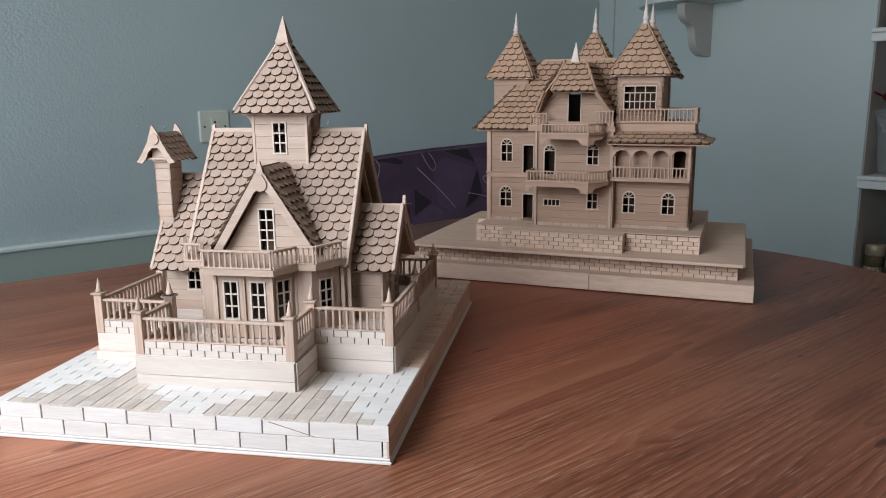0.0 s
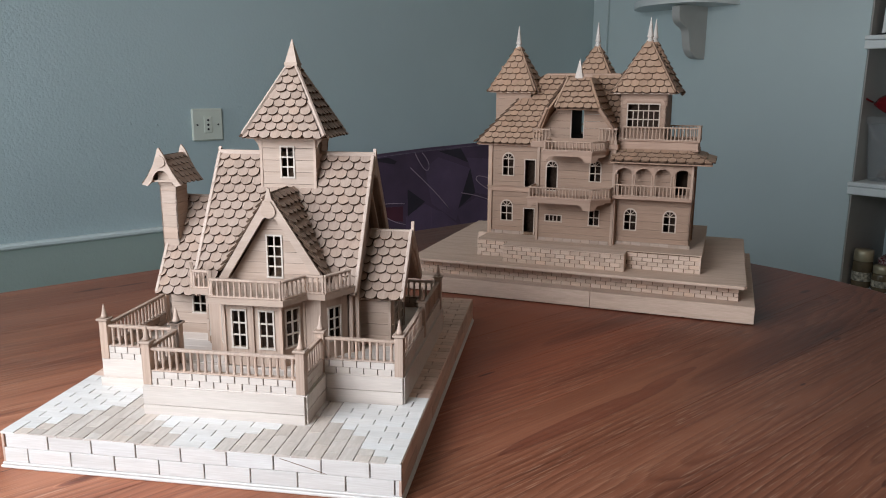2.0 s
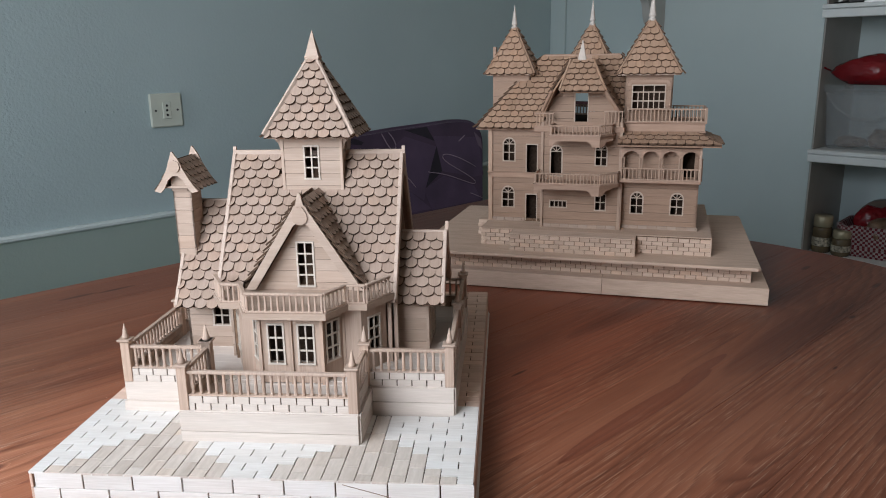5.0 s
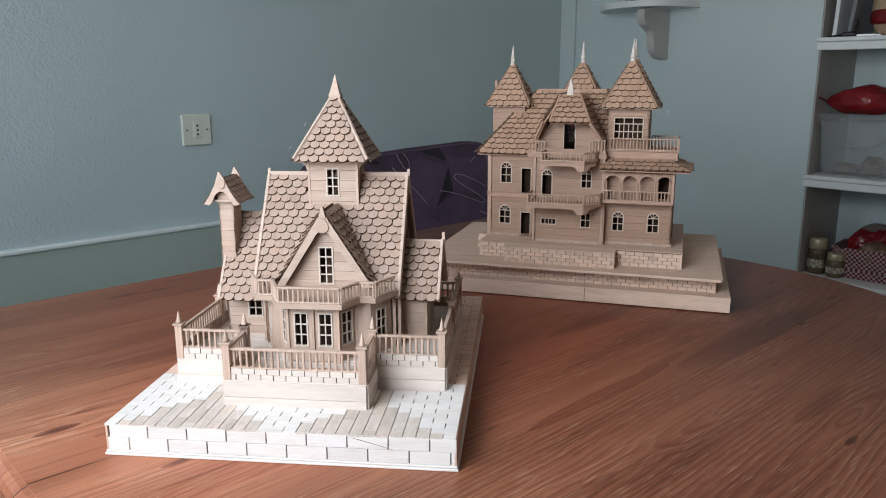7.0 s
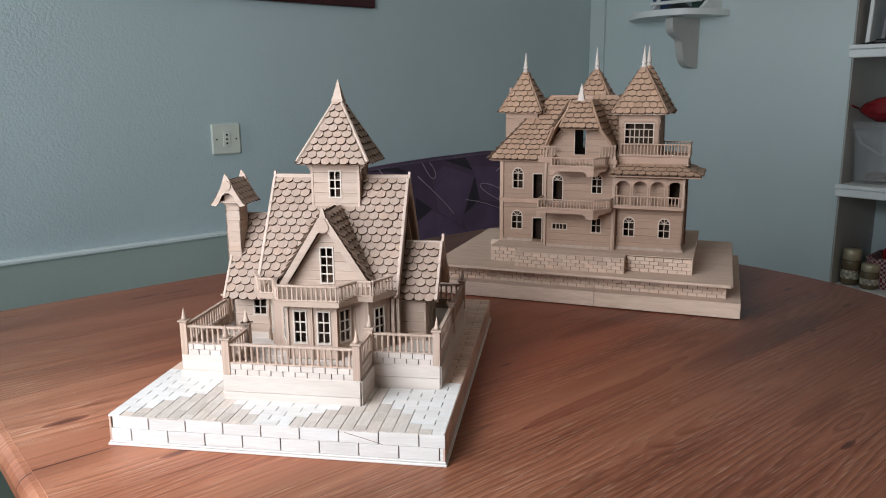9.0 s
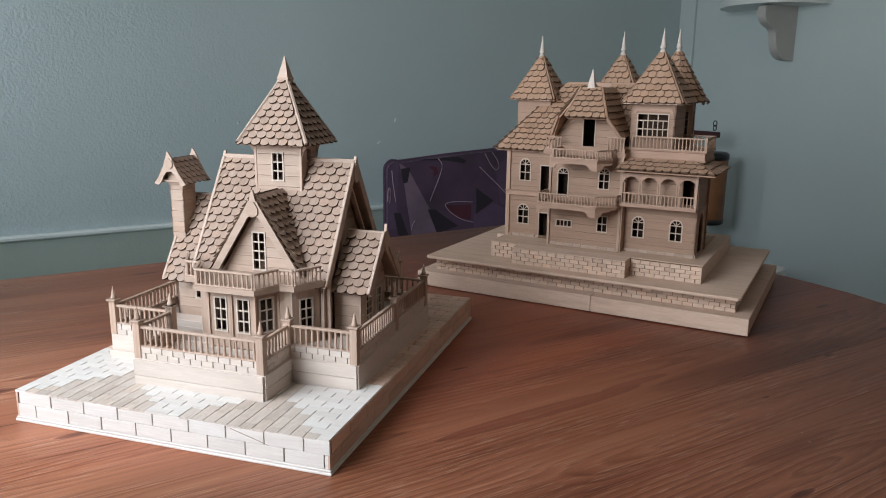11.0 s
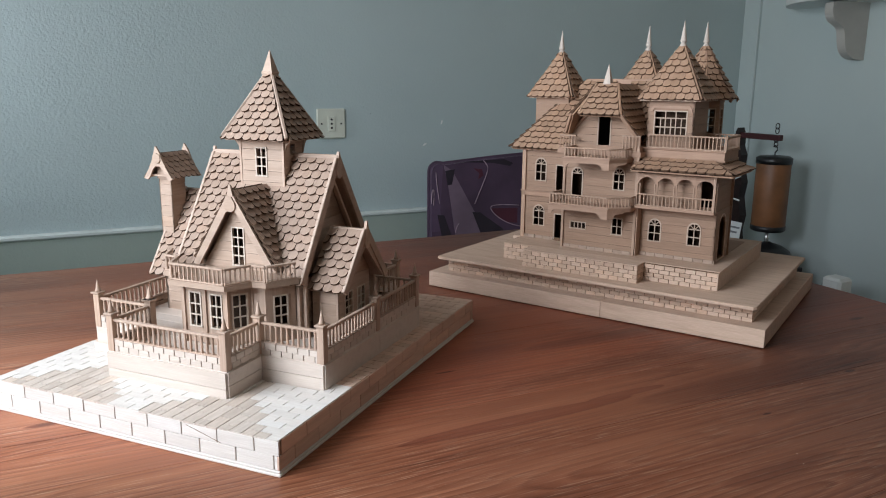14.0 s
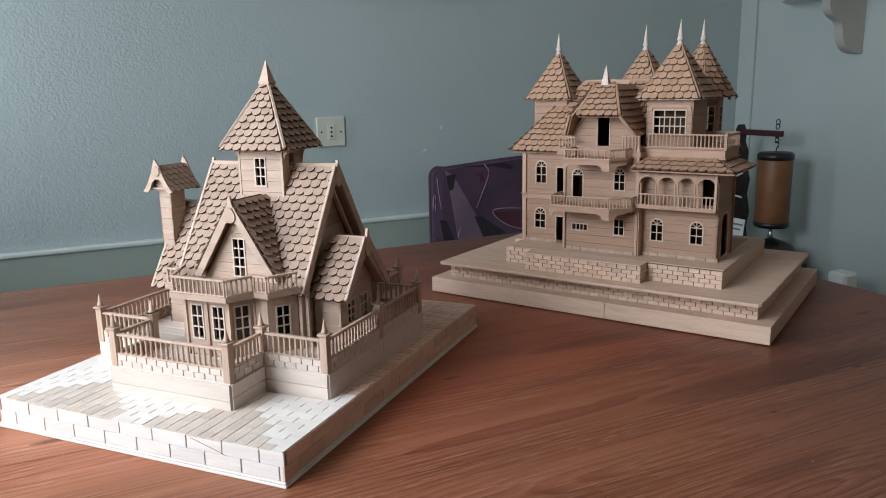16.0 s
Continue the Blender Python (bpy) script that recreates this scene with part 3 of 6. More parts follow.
setting("trim_dado_cap", bm, CAP, "pale painted cap moulding along the dado", category="moulding")
setting("trim_corner", box(0.0, 0.068, -0.012, 0.0, 0.0, RZ, 0.002), PAINT_SMOOTH, "painted vertical cover board in the room corner", category="board")
setting("baseboard", box(0.07, NX0, -0.012, 0.0, 0.0, 0.08, 0.003), TRIM, "white painted skirting board", category="baseboard")
# niche shelves
for z0, z1 in ((0.375, 0.412), (0.696, 0.733), (1.110, 1.147), (1.52, 1.555)):
    bm = box(NX0 - 0.006, NX1 + 0.006, -0.010, 0.004, z0, z0 + 0.0235, 0.002)
    add_box(bm, NX0 - 0.006, NX1 + 0.006, -0.014, 0.004, z0 + 0.0245, z1, 0.002)
    add_box(bm, NX0 + 0.006, NX1 - 0.006, 0.004, NDEEP, z0 + 0.010, z1, 0.0)
    setting("niche_shelf", bm, TRIM, "white painted shelf board in the wall niche", category="shelf")

# ---------------------------------------------------------------- things on the walls
SWITCH = plain("ivory_plastic", (0.66, 0.69, 0.60), 0.4, spread=0.04, scale=20)
HOLE = plain("black_recess", (0.012, 0.012, 0.012), 0.7)
SCREW = plain("dark_screw", (0.06, 0.06, 0.055), 0.5)
sock = thing("wall_socket", ROOM @ pose(0, -1.543, 0.901, 90, 0, 90), "square ivory plastic wall socket with three round holes", "wall socket")
part("cover_plate", box(-0.041, 0.041, -0.041, 0.041, 0.0, 0.009, 0.003), SWITCH, sock)
part("socket_insert", box(-0.0105, 0.0105, -0.0205, 0.0205, 0.009, 0.0115, 0.001), SWITCH, sock)
for y in (-0.0115, 0, 0.0115):
    part("pin_hole", lathe([(0.0030, 0), (0.0030, 0.0007)], 12, pose(0, y, 0.0114)), HOLE, sock)
for x in (-0.028, 0.028):
    part("screw", lathe([(0.0026, 0), (0.0026, 0.001), (0.0015, 0.0014)], 10, pose(x, 0, 0.009)), SCREW, sock)

for y, z, a in ((-1.255, 0.836, 30), (-1.20, 0.90, 70)):
    chip = tagged(part("plaster_chip", lathe([(0.006, 0), (0.0052, 0.0012), (0.003, 0.0016)], 7, pose(0, 0, 0, 0, 0, 0) @ Matrix.Diagonal((1.3, 0.5, 1, 1))), TRIM, None), "small raised plaster chip on the painted wall", "plaster chip", "plaster chips")
    chip.matrix_world = ROOM @ pose(0, y, z, 90, 0, 90) @ pose(0, 0, 0, 0, 0, a)

for k in range(16):
    rr = random.Random(k)
    y, z = rr.uniform(-1.78, -1.36), rr.uniform(0.69, 1.0)
    if abs(y + 1.543) < 0.055 and abs(z - 0.901) < 0.055:
        continue
    scar = tagged(part("plaster_lump", lathe([(0.0030, 0), (0.0026, 0.0007), (0.0012, 0.0011)], 7, Matrix.Diagonal((rr.uniform(0.6, 1.6), rr.uniform(0.5, 1.0), 1, 1))), PAINT, None, smooth=True), "tiny lump of filler under the wall paint", "filler lump", "filler lumps round the socket")
    scar.matrix_world = ROOM @ pose(0, y, z, 90, 0, 90) @ pose(0, 0, 0, 0, 0, rr.uniform(0, 180))

FRAME_RED = plain("dark_red_lacquer", (0.045, 0.008, 0.010), 0.35, spread=0.2, scale=15)
CANVAS = plain("dim_canvas", (0.20, 0.17, 0.13), 0.8, spread=0.4, scale=8)
pic = thing("picture_frame", ROOM @ pose(0.0, -1.046, 1.269, 90, 0, 90), "dark red lacquered picture frame hung on the wall", "picture")
for x0, x1, y0, y1 in ((-0.8, 0, 0, 0.06), (-0.8, 0, 0.52, 0.58), (-0.8, -0.74, 0.06, 0.52), (-0.06, 0, 0.06, 0.52)):
    part("frame_side", box(x0, x1, y0, y1, 0.0, 0.022, 0.003), FRAME_RED, pic)
part("canvas", box(-0.74, -0.06, 0.06, 0.52, 0.0, 0.010), CANVAS, pic)


def rounded_path(points, times=2):
    """Corner-cut an open outline into a smooth one; its ends stay."""
    for _ in range(times):
        fine = [points[0]]
        for (x0, y0), (x1, y1) in zip(points, points[1:]):
            fine += [(0.75 * x0 + 0.25 * x1, 0.75 * y0 + 0.25 * y1), (0.25 * x0 + 0.75 * x1, 0.25 * y0 + 0.75 * y1)]
        points = fine + [points[-1]]
    return points


def bracket_shelf():
    sh = thing("bracket_shelf", ROOM @ pose(0.405, 0, 1.26), "white painted wall shelf on one scrolled bracket", "wall shelf")
    plan = [(-0.200, 0), (-0.192, -0.035), (-0.160, -0.100), (-0.100, -0.155), (-0.040, -0.185), (0.020, -0.193), (0.085, -0.190), (0.130, -0.165), (0.160, -0.110), (0.176, -0.040), (0.178, 0)]
    part("shelf_board", prism(rounded_path(plan), 0.02, pose(0, 0, 0.02)), TRIM, sh)
    side = [(0, 0), (0.160, 0), (0.163, -0.020), (0.160, -0.040), (0.150, -0.055), (0.134, -0.064), (0.116, -0.070), (0.104, -0.080), (0.098, -0.096), (0.094, -0.120), (0.084, -0.143), (0.066, -0.158), (0.044, -0.166), (0, -0.168)]
    part("bracket", prism(rounded_path(side), 0.028, Matrix(((0, 0, 1, 0.066), (-1, 0, 0, 0), (0, 1, 0, 0), (0, 0, 0, 1)))), BRACKET, sh)
    for x in (-0.062, 0.137):
        arc = [(0, 0), (0.12, 0)] + [(0.12 - 0.09 * math.sin(k * 0.3), 0.16 * (1 - math.cos(k * 0.3)) + 0.01) for k in range(1, 6)] + [(0, 0.20)]
        part("side_panel", prism(arc, 0.014, Matrix(((0, 0, 1, x + 0.007), (-1, 0, 0, 0), (0, 1, 0, 0.02), (0, 0, 0, 1)))), TRIM, sh)
    part("gallery_rail", tube([(-0.060, -0.108, 0.05), (0.135, -0.108, 0.05)], 0.006, 8), TRIM, sh)


bracket_shelf()
BLUE = plain("deep_blue_card", (0.012, 0.035, 0.10), 0.5, spread=0.25, scale=15)
BLACK = plain("black_plastic", (0.012, 0.012, 0.013), 0.35)
STEEL = plain("brushed_metal", (0.55, 0.55, 0.55), 0.3, metal=1.0)
ob = thing("box", ROOM @ pose(0.362, -0.03, 1.28), "deep blue cardboard box standing on the wall shelf", "box")
part("carton", box(-0.045, 0.045, -0.03, 0.0, 0, 0.16, 0.002), BLUE, ob)
ob = thing("trinket", ROOM @ pose(0.432, -0.07, 1.28), "small black stand with a metal knob on the wall shelf", "ornament")
part("stand", lathe([(0.05, 0), (0.05, 0.012), (0.03, 0.02), (0.022, 0.03)], 20), BLACK, ob, smooth=True)
part("knob", lathe([(0.008, 0.03), (0.013, 0.04), (0.009, 0.055), (0.015, 0.075), (0.010, 0.10), (0.002, 0.12)], 16), STEEL, ob, smooth=True)

GREEN = plain("dark_green_card", (0.020, 0.060, 0.045), 0.5, spread=0.25, scale=15)
ob = thing("box", ROOM @ pose(0.500, -0.03, 1.28), "dark green cardboard box standing on the wall shelf", "box")
part("carton", box(-0.028, 0.028, -0.03, 0.0, 0, 0.14, 0.002), GREEN, ob)

# ---------------------------------------------------------------- in the niche
RED_FILM = plain("glossy_red_film", (0.185, 0.010, 0.014), 0.16, spread=0.3, scale=14, bump_by=0.01)
GOLD = plain("gold_lid", (0.42, 0.37, 0.25), 0.35, metal=0.4)
JARLABEL = plain("printed_jar_label", (0.34, 0.31, 0.24), 0.5, spread=0.9, scale=120)
JARGLASS = plain("murky_jar_glass", (0.115, 0.085, 0.048), 0.15, spread=0.3, scale=25)
CREAM = plain("cream_plush", (0.42, 0.30, 0.19), 0.9, spread=0.15, scale=60, bump_by=0.004)
SNACK = plain("brown_wrapped_packet", (0.17, 0.105, 0.065), 0.35, spread=0.4, scale=40)
GREYP = plain("grey_folder", (0.20, 0.21, 0.22), 0.6)


def clear_plastic():
    m, nt, b = nodes_of("cloudy_clear_plastic")
    b.inputs["Base Color"].default_value = (0.55, 0.58, 0.59, 1)
    b.inputs["Roughness"].default_value = 0.25
    b.inputs["Alpha"].default_value = 0.20
    n = node(nt, "ShaderNodeTexNoise", Scale=20.0)
    bump(nt, b, n.outputs[0], 0.1, 0.002)
    return m


CLOUDY = clear_plastic()


def pillow(w, d, h, seed, wrinkle=0.12, taper=0.0):
    """A soft filled bag: flattened at its foot, creased, narrowing towards -x by taper."""
    bm = bmesh.new()
    bmesh.ops.create_icosphere(bm, subdivisions=5, radius=1.0)
    for v in bm.verts:
        c = v.co.copy()
        n = noise.noise(c * 1.7 + Vector((seed, 0, 0))) * wrinkle + (0.5 - abs(noise.noise(c * 4 + Vector((0, seed, 0))))) * wrinkle * 0.6 + noise.noise(c * 11 + Vector((seed, seed, 0))) * wrinkle * 0.15
        c = c * (1 + n)
        slim = 1 - taper * max(0.0, min(1.0, (0.45 - c.x) / 1.45))
        c.y, c.z = c.y * slim, c.z * slim
        v.co = Vector((c.x * w / 2, c.y * d / 2, max(c.z, -0.75) * h / 1.75 + h * 0.43))
    return bm


bag = thing("red_bag", ROOM @ pose(1.0880, 0.070, 0.9215, 0, 0, 0), "shiny red plastic bag lying on a storage bucket", "bag")
part("bag_body", pillow(0.192, 0.125, 0.088, 3, wrinkle=0.13, taper=0.45), RED_FILM, bag, smooth=True)
part("twisted_end", tube([(-0.090, -0.020, 0.040), (-0.096, -0.034, 0.045), (-0.098, -0.048, 0.049)], 0.0030, 8), RED_FILM, bag, smooth=True)


def rounded_rect(w, d, r, n=5):
    pts = []
    for cx, cy, a0 in ((w / 2 - r, d / 2 - r, 0), (-w / 2 + r, d / 2 - r, 90), (-w / 2 + r, -d / 2 + r, 180), (w / 2 - r, -d / 2 + r, 270)):
        pts += [(cx + r * math.cos(radians(a0 + 90 * k / n)), cy + r * math.sin(radians(a0 + 90 * k / n))) for k in range(n + 1)]
    return pts


def bucket():
    bk = thing("storage_bucket", ROOM @ pose(1.105, 0.125, 0.733), "cloudy clear plastic bucket with lid and handle", "bucket")
    bm = bmesh.new()
    rings = [(0.88, 0.002), (0.90, 0.01), (1.0, 0.165), (0.985, 0.165), (0.885, 0.012)]
    loops = [[bm.verts.new((x * s, y * s, z)) for x, y in rounded_rect(0.235, 0.19, 0.035)] for s, z in rings]
    for a, b in zip(loops, loops[1:]):
        for i in range(len(a)):
            bm.faces.new((a[i], a[(i + 1) % len(a)], b[(i + 1) % len(b)], b[i]))
    bm.faces.new(loops[0][::-1])
    bm.faces.new(loops[-1])
    part("tub", bm, CLOUDY, bk, smooth=False)
    part("lid", prism(rounded_rect(0.25, 0.205, 0.04), 0.022, pose(0, 0, 0.188)), CLOUDY, bk)
    part("handle", tube([(-0.10, -0.105, 0.165), (-0.07, -0.112, 0.125), (-0.02, -0.115, 0.095), (0.04, -0.115, 0.088), (0.09, -0.112, 0.115), (0.115, -0.10, 0.16)], 0.004, 8), CLOUDY, bk)
    part("packet", pillow(0.085, 0.06, 0.030, 9, wrinkle=0.3), SNACK, bk, "brown wrapped packet inside", pose(-0.045, -0.02, 0.004), smooth=True)
    part("packet", pillow(0.060, 0.06, 0.052, 12, wrinkle=0.3), SNACK, bk, "brown wrapped packet inside", pose(0.030, -0.01, 0.004), smooth=True)


bucket()


def jar(x, y, r, h, label):
    j = thing("jar", ROOM @ pose(x, y, 0.412), label, "jar", "jars on the niche shelf")
    part("glass", lathe([(r * 0.9, 0), (r, 0.006), (r, h * 0.62), (r * 0.86, h * 0.72)], 20), JARGLASS, j, smooth=True)
    part("lid", lathe([(r * 0.95, h * 0.70), (r * 0.97, h * 0.72), (r * 0.97, h * 0.95), (r * 0.88, h)], 20), GOLD, j, smooth=True)
    part("label_band", lathe([(r * 1.012, h * 0.18), (r * 1.012, h * 0.42)], 20), JARLABEL, j)


jar(1.022, 0.06, 0.028, 0.115, "tall glass jar with a gold lid")
jar(1.083, 0.05, 0.027, 0.078, "small glass jar with a gold lid")


def gingham():
    m, nt, b = nodes_of("red_gingham_cloth")
    tc = nt.nodes.new("ShaderNodeTexCoord")
    chk = node(nt, "ShaderNodeTexChecker", Scale=135.0)
    chk.inputs[1].default_value, chk.inputs[2].default_value = (0.40, 0.33, 0.32, 1), (0.15, 0.013, 0.022, 1)
    nt.links.new(tc.outputs["Object"], chk.inputs[0])
    n = node(nt, "ShaderNodeTexNoise", Scale=60.0)
    nt.links.new(tc.outputs["Object"], n.inputs["Vector"])
    nt.links.new(mixed(nt, "MULTIPLY", 0.5, chk.outputs[0], ramp(nt, n.outputs[0], [(0.3, (0.5, 0.45, 0.45)), (0.7, (1, 1, 1))])), b.inputs["Base Color"])
    b.inputs["Roughness"].default_value = 0.9
    bump(nt, b, n.outputs[0], 0.3, 0.003)
    return m


GING = gingham()
bas = thing("basket", ROOM @ pose(1.215, 0.15, 0.412), "low basket lined with red and white checked cloth", "basket")
bm = bmesh.new()
loops = [[bm.verts.new((x * s, y * s, z + 0.004 * math.sin(i * 1.9))) for i, (x, y) in enumerate(rounded_rect(0.32, 0.20, 0.05))] for s, z in ((0.92, 0.0), (1.0, 0.05), (1.03, 0.092), (0.96, 0.094), (0.9, 0.03))]
for a, b in zip(loops, loops[1:]):
    for i in range(len(a)):
        bm.faces.new((a[i], a[(i + 1) % len(a)], b[(i + 1) % len(b)], b[i]))
bm.faces.new(loops[0][::-1])
bm.faces.new(loops[-1])
for v in bm.verts:
    v.co.z = max(v.co.z, 0.0)
part("cloth_lining", bm, GING, bas)
for x, y, z, sx, sz, seed, film, lab in ((1.118, 0.15, 0.470, 0.085, 0.085, 5, RED_FILM, "crinkled red foil packet in the checked basket"), (1.175, 0.09, 0.462, 0.095, 0.070, 6, SNACK, "brown wrapped packet in the checked basket"), (1.180, 0.17, 0.478, 0.090, 0.085, 7, RED_FILM, "crinkled red foil packet in the checked basket"), (1.262, 0.11, 0.462, 0.090, 0.100, 8, RED_FILM, "crinkled red foil packet in the checked basket")):
    p = tagged(part("sweet_packet", pillow(sx, 0.08, sz, seed, wrinkle=0.16), film, None, smooth=True), lab, "packet", "packets in the basket")
    p.matrix_world = ROOM @ pose(x, y, z, 0, 12, 20)
BROWNDISC = plain("brown_tin", (0.13, 0.095, 0.07), 0.5)
for x, z, r in ((1.135, 0.545, 0.045), (1.24, 0.54, 0.05), (1.33, 0.545, 0.045)):
    p = thing("round_tin", ROOM @ pose(x, 0.24, 0.412, 0, 0, 0), "dull brown round tin standing on edge behind the basket", "tin", "tins in the niche")
    part("tin_body", lathe([(r + 0.03, -0.012), (r + 0.03, 0.012)], 28, pose(0, 0, r + 0.03, 90)), BROWNDISC, p)
    part("tin_rim", lathe([(r + 0.031, -0.014), (r + 0.031, -0.010)], 28, pose(0, 0, r + 0.031, 90)), GREYP, p)
# upper shelf
toy = thing("plush_toy", ROOM @ pose(1.165, 0.10, 1.147), "cream plush toy with a red band, partly in view", "toy")
part("body", pillow(0.15, 0.13, 0.20, 2, wrinkle=0.05), CREAM, toy, smooth=True)
part("red_band", lathe([(0.074, 0.035), (0.079, 0.045), (0.079, 0.065), (0.074, 0.075)], 24), RED_FILM, toy, smooth=True)
cb = thing("folder", ROOM @ pose(1.05, 0.12, 1.147, 0, 6, 0), "grey paper folder leaning in the niche", "folder")
part("cover", box(-0.006, 0.006, -0.09, 0.10, 0, 0.30, 0.002), GREYP, cb)
cb = thing("folder", ROOM @ pose(1.01, 0.12, 1.147, 0, 2, 0), "white paper folder leaning in the niche", "folder")
part("cover", box(-0.006, 0.006, -0.09, 0.10, 0, 0.31, 0.002), TRIM, cb)
cm = thing("charger", ROOM @ pose(1.055, 0.035, 1.147), "small black charger with its lead on the shelf", "charger")
part("charger_body", box(-0.022, 0.022, -0.014, 0.014, 0, 0.016, 0.005), BLACK, cm)
part("lead", tube([(-0.022, 0, 0.008), (-0.045, -0.012, 0.004), (-0.066, 0.006, 0.004), (-0.040, 0.022, 0.004), (0.0, 0.024, 0.012), (0.012, 0.020, 0.045), (0.002, 0.018, 0.062), (-0.010, 0.018, 0.048), (-0.002, 0.020, 0.020)], 0.0028, 6), BLACK, cm)
part("flat_plate", box(0.02, 0.09, -0.012, 0.012, 0, 0.008, 0.002), STEEL, cm, "flat metal strip")

# ---------------------------------------------------------------- bench, lantern and console behind the table


def upholstery(name, colour):
    """Woven cloth with a soft sheen."""
    m, nt, b = nodes_of(name)
    tc = nt.nodes.new("ShaderNodeTexCoord")
    weave = node(nt, "ShaderNodeTexNoise", Scale=420.0)
    soft = node(nt, "ShaderNodeTexNoise", Scale=9.0, Detail=3.0)
    for n in (weave, soft):
        nt.links.new(tc.outputs["Object"], n.inputs["Vector"])
    tone = ramp(nt, soft.outputs[0], [(0.3, tuple(c * 0.72 for c in colour)), (0.7, tuple(c * 1.2 for c in colour))])
    nt.links.new(tone, b.inputs["Base Color"])
    b.inputs["Roughness"].default_value = 0.72
    b.inputs["Sheen Weight"].default_value = 0.12
    bump(nt, b, weave.outputs[0], 0.3, 0.001)
    return m


PURPLE = upholstery("purple_cloth", (0.074, 0.042, 0.080))
PURPLE_DARK = upholstery("blackish_cloth", (0.020, 0.013, 0.024))
PURPLE_PALE = upholstery("greyed_purple_cloth", (0.185, 0.128, 0.180))
PURPLE_MID = upholstery("blue_purple_cloth", (0.098, 0.060, 0.112))
CRIMSON = upholstery("crimson_cloth", (0.075, 0.014, 0.030))
PIPING = upholstery("pale_piping", (0.36, 0.26, 0.32))


def sofa():
    so = thing("sofa", ROOM, "dark purple upholstered sofa with patches and pale swirling piping", "sofa")
    # backrest: cushion outline along the wall, softly padded
    y0, y1, zb = -1.304, -0.530, 0.44
    out = [(y0, zb)] + [(y0 + 0.030 - 0.030 * math.cos(k * math.pi / 12), 0.770 + 0.030 * math.sin(k * math.pi / 12)) for k in range(7)] + [(-1.255, 0.797), (-1.085, 0.810), (-0.914, 0.819), (-0.680, 0.826), (-0.640, 0.824)]
    out += [(y1 - 0.095 + 0.095 * math.sin(k * math.pi / 16), 0.742 + 0.080 * math.cos(k * math.pi / 16)) for k in range(9)] + [(y1, zb)]
    bm = prism(out, 0.024, Matrix(((0, 0, 1, 0.139), (1, 0, 0, 0), (0, 1, 0, 0), (0, 0, 0, 1))))
    bmesh.ops.recalc_face_normals(bm, faces=bm.faces)
    bmesh.ops.bevel(bm, geom=[e for e in bm.edges if abs(e.verts[0].co.x - e.verts[1].co.x) < 1e-5], offset=0.008, segments=3, affect="EDGES")
    back = part("backrest", bm, PURPLE, so)

    def patch(points, mat, lift, name="cloth_patch"):
        part(name, prism(points, 0.0012, Matrix(((0, 0, 1, 0.1392 + lift), (1, 0, 0, 0), (0, 1, 0, 0), (0, 0, 0, 1)))), mat, back)

    def piping(points):
        fine = []
        for (a0, b0), (a1, b1) in zip(points, points[1:]):
            fine += [(a0 + (a1 - a0) * k / 3, b0 + (b1 - b0) * k / 3) for k in range(3)]
        fine.append(points[-1])
        for _ in range(3):
            fine = [fine[0]] + [tuple((fine[i - 1][j] + fine[i][j] * 2 + fine[i + 1][j]) / 4 for j in (0, 1)) for i in range(1, len(fine) - 1)] + [fine[-1]]
        part("piping", tube([(0.1425, y, z) for y, z in fine], 0.0014, 6), PIPING, back, smooth=True)

    patch([(-1.298, 0.60), (-1.256, 0.60), (-1.270, 0.66), (-1.262, 0.79), (-1.285, 0.79), (-1.298, 0.76)], PURPLE_MID, 0.0)
    patch([(-1.261, 0.790), (-1.232, 0.770), (-1.155, 0.642), (-1.132, 0.560), (-1.217, 0.560), (-1.245, 0.726)], PURPLE_PALE, 0.0006)
    patch([(-1.256, 0.772), (-1.226, 0.776), (-1.234, 0.733), (-1.248, 0.730)], PURPLE_DARK, 0.0012)
    patch([(-1.167, 0.649), (-1.142, 0.647), (-1.060, 0.590), (-1.134, 0.575)], PURPLE_DARK, 0.0012)
    patch([(-1.279, 0.648), (-1.258, 0.646), (-1.228, 0.570), (-1.262, 0.570)], PURPLE_DARK, 0.0012)
    patch([(-1.214, 0.795), (-1.066, 0.799), (-1.034, 0.786), (-1.044, 0.778), (-1.104, 0.789)], PURPLE_DARK, 0.0004)
    patch([(-1.166, 0.776), (-1.138, 0.772), (-1.132, 0.753), (-1.150, 0.744), (-1.146, 0.760)], CRIMSON, 0.0006)
    patch([(-1.104, 0.656), (-1.014, 0.652), (-1.014, 0.606), (-1.050, 0.612), (-1.088, 0.634)], CRIMSON, 0.0002)
    # towards the other end
    patch([(-0.996, 0.701), (-0.931, 0.658), (-0.960, 0.641), (-0.996, 0.621)], PURPLE_DARK, 0.0006)
    patch([(-0.931, 0.652), (-0.841, 0.605), (-0.830, 0.555), (-1.003, 0.555), (-1.003, 0.619)], PURPLE_MID, 0.0002)
    patch([(-0.880, 0.808), (-0.789, 0.812), (-0.757, 0.766), (-0.812, 0.786)], PURPLE_DARK, 0.0010)
    patch([(-0.579, 0.780), (-0.548, 0.755), (-0.541, 0.722), (-0.561, 0.736)], PURPLE_PALE, 0.0012)
    piping([(-0.970, 0.805), (-0.949, 0.771), (-0.928, 0.748), (-0.913, 0.760), (-0.924, 0.787), (-0.943, 0.806)])
    piping([(-0.988, 0.765), (-0.924, 0.712), (-0.872, 0.665), (-0.841, 0.632)])
    patch([(-0.879, 0.790), (-0.749, 0.748), (-0.793, 0.620), (-0.806, 0.586), (-0.904, 0.649), (-0.930, 0.76)], PURPLE_MID, 0.0)
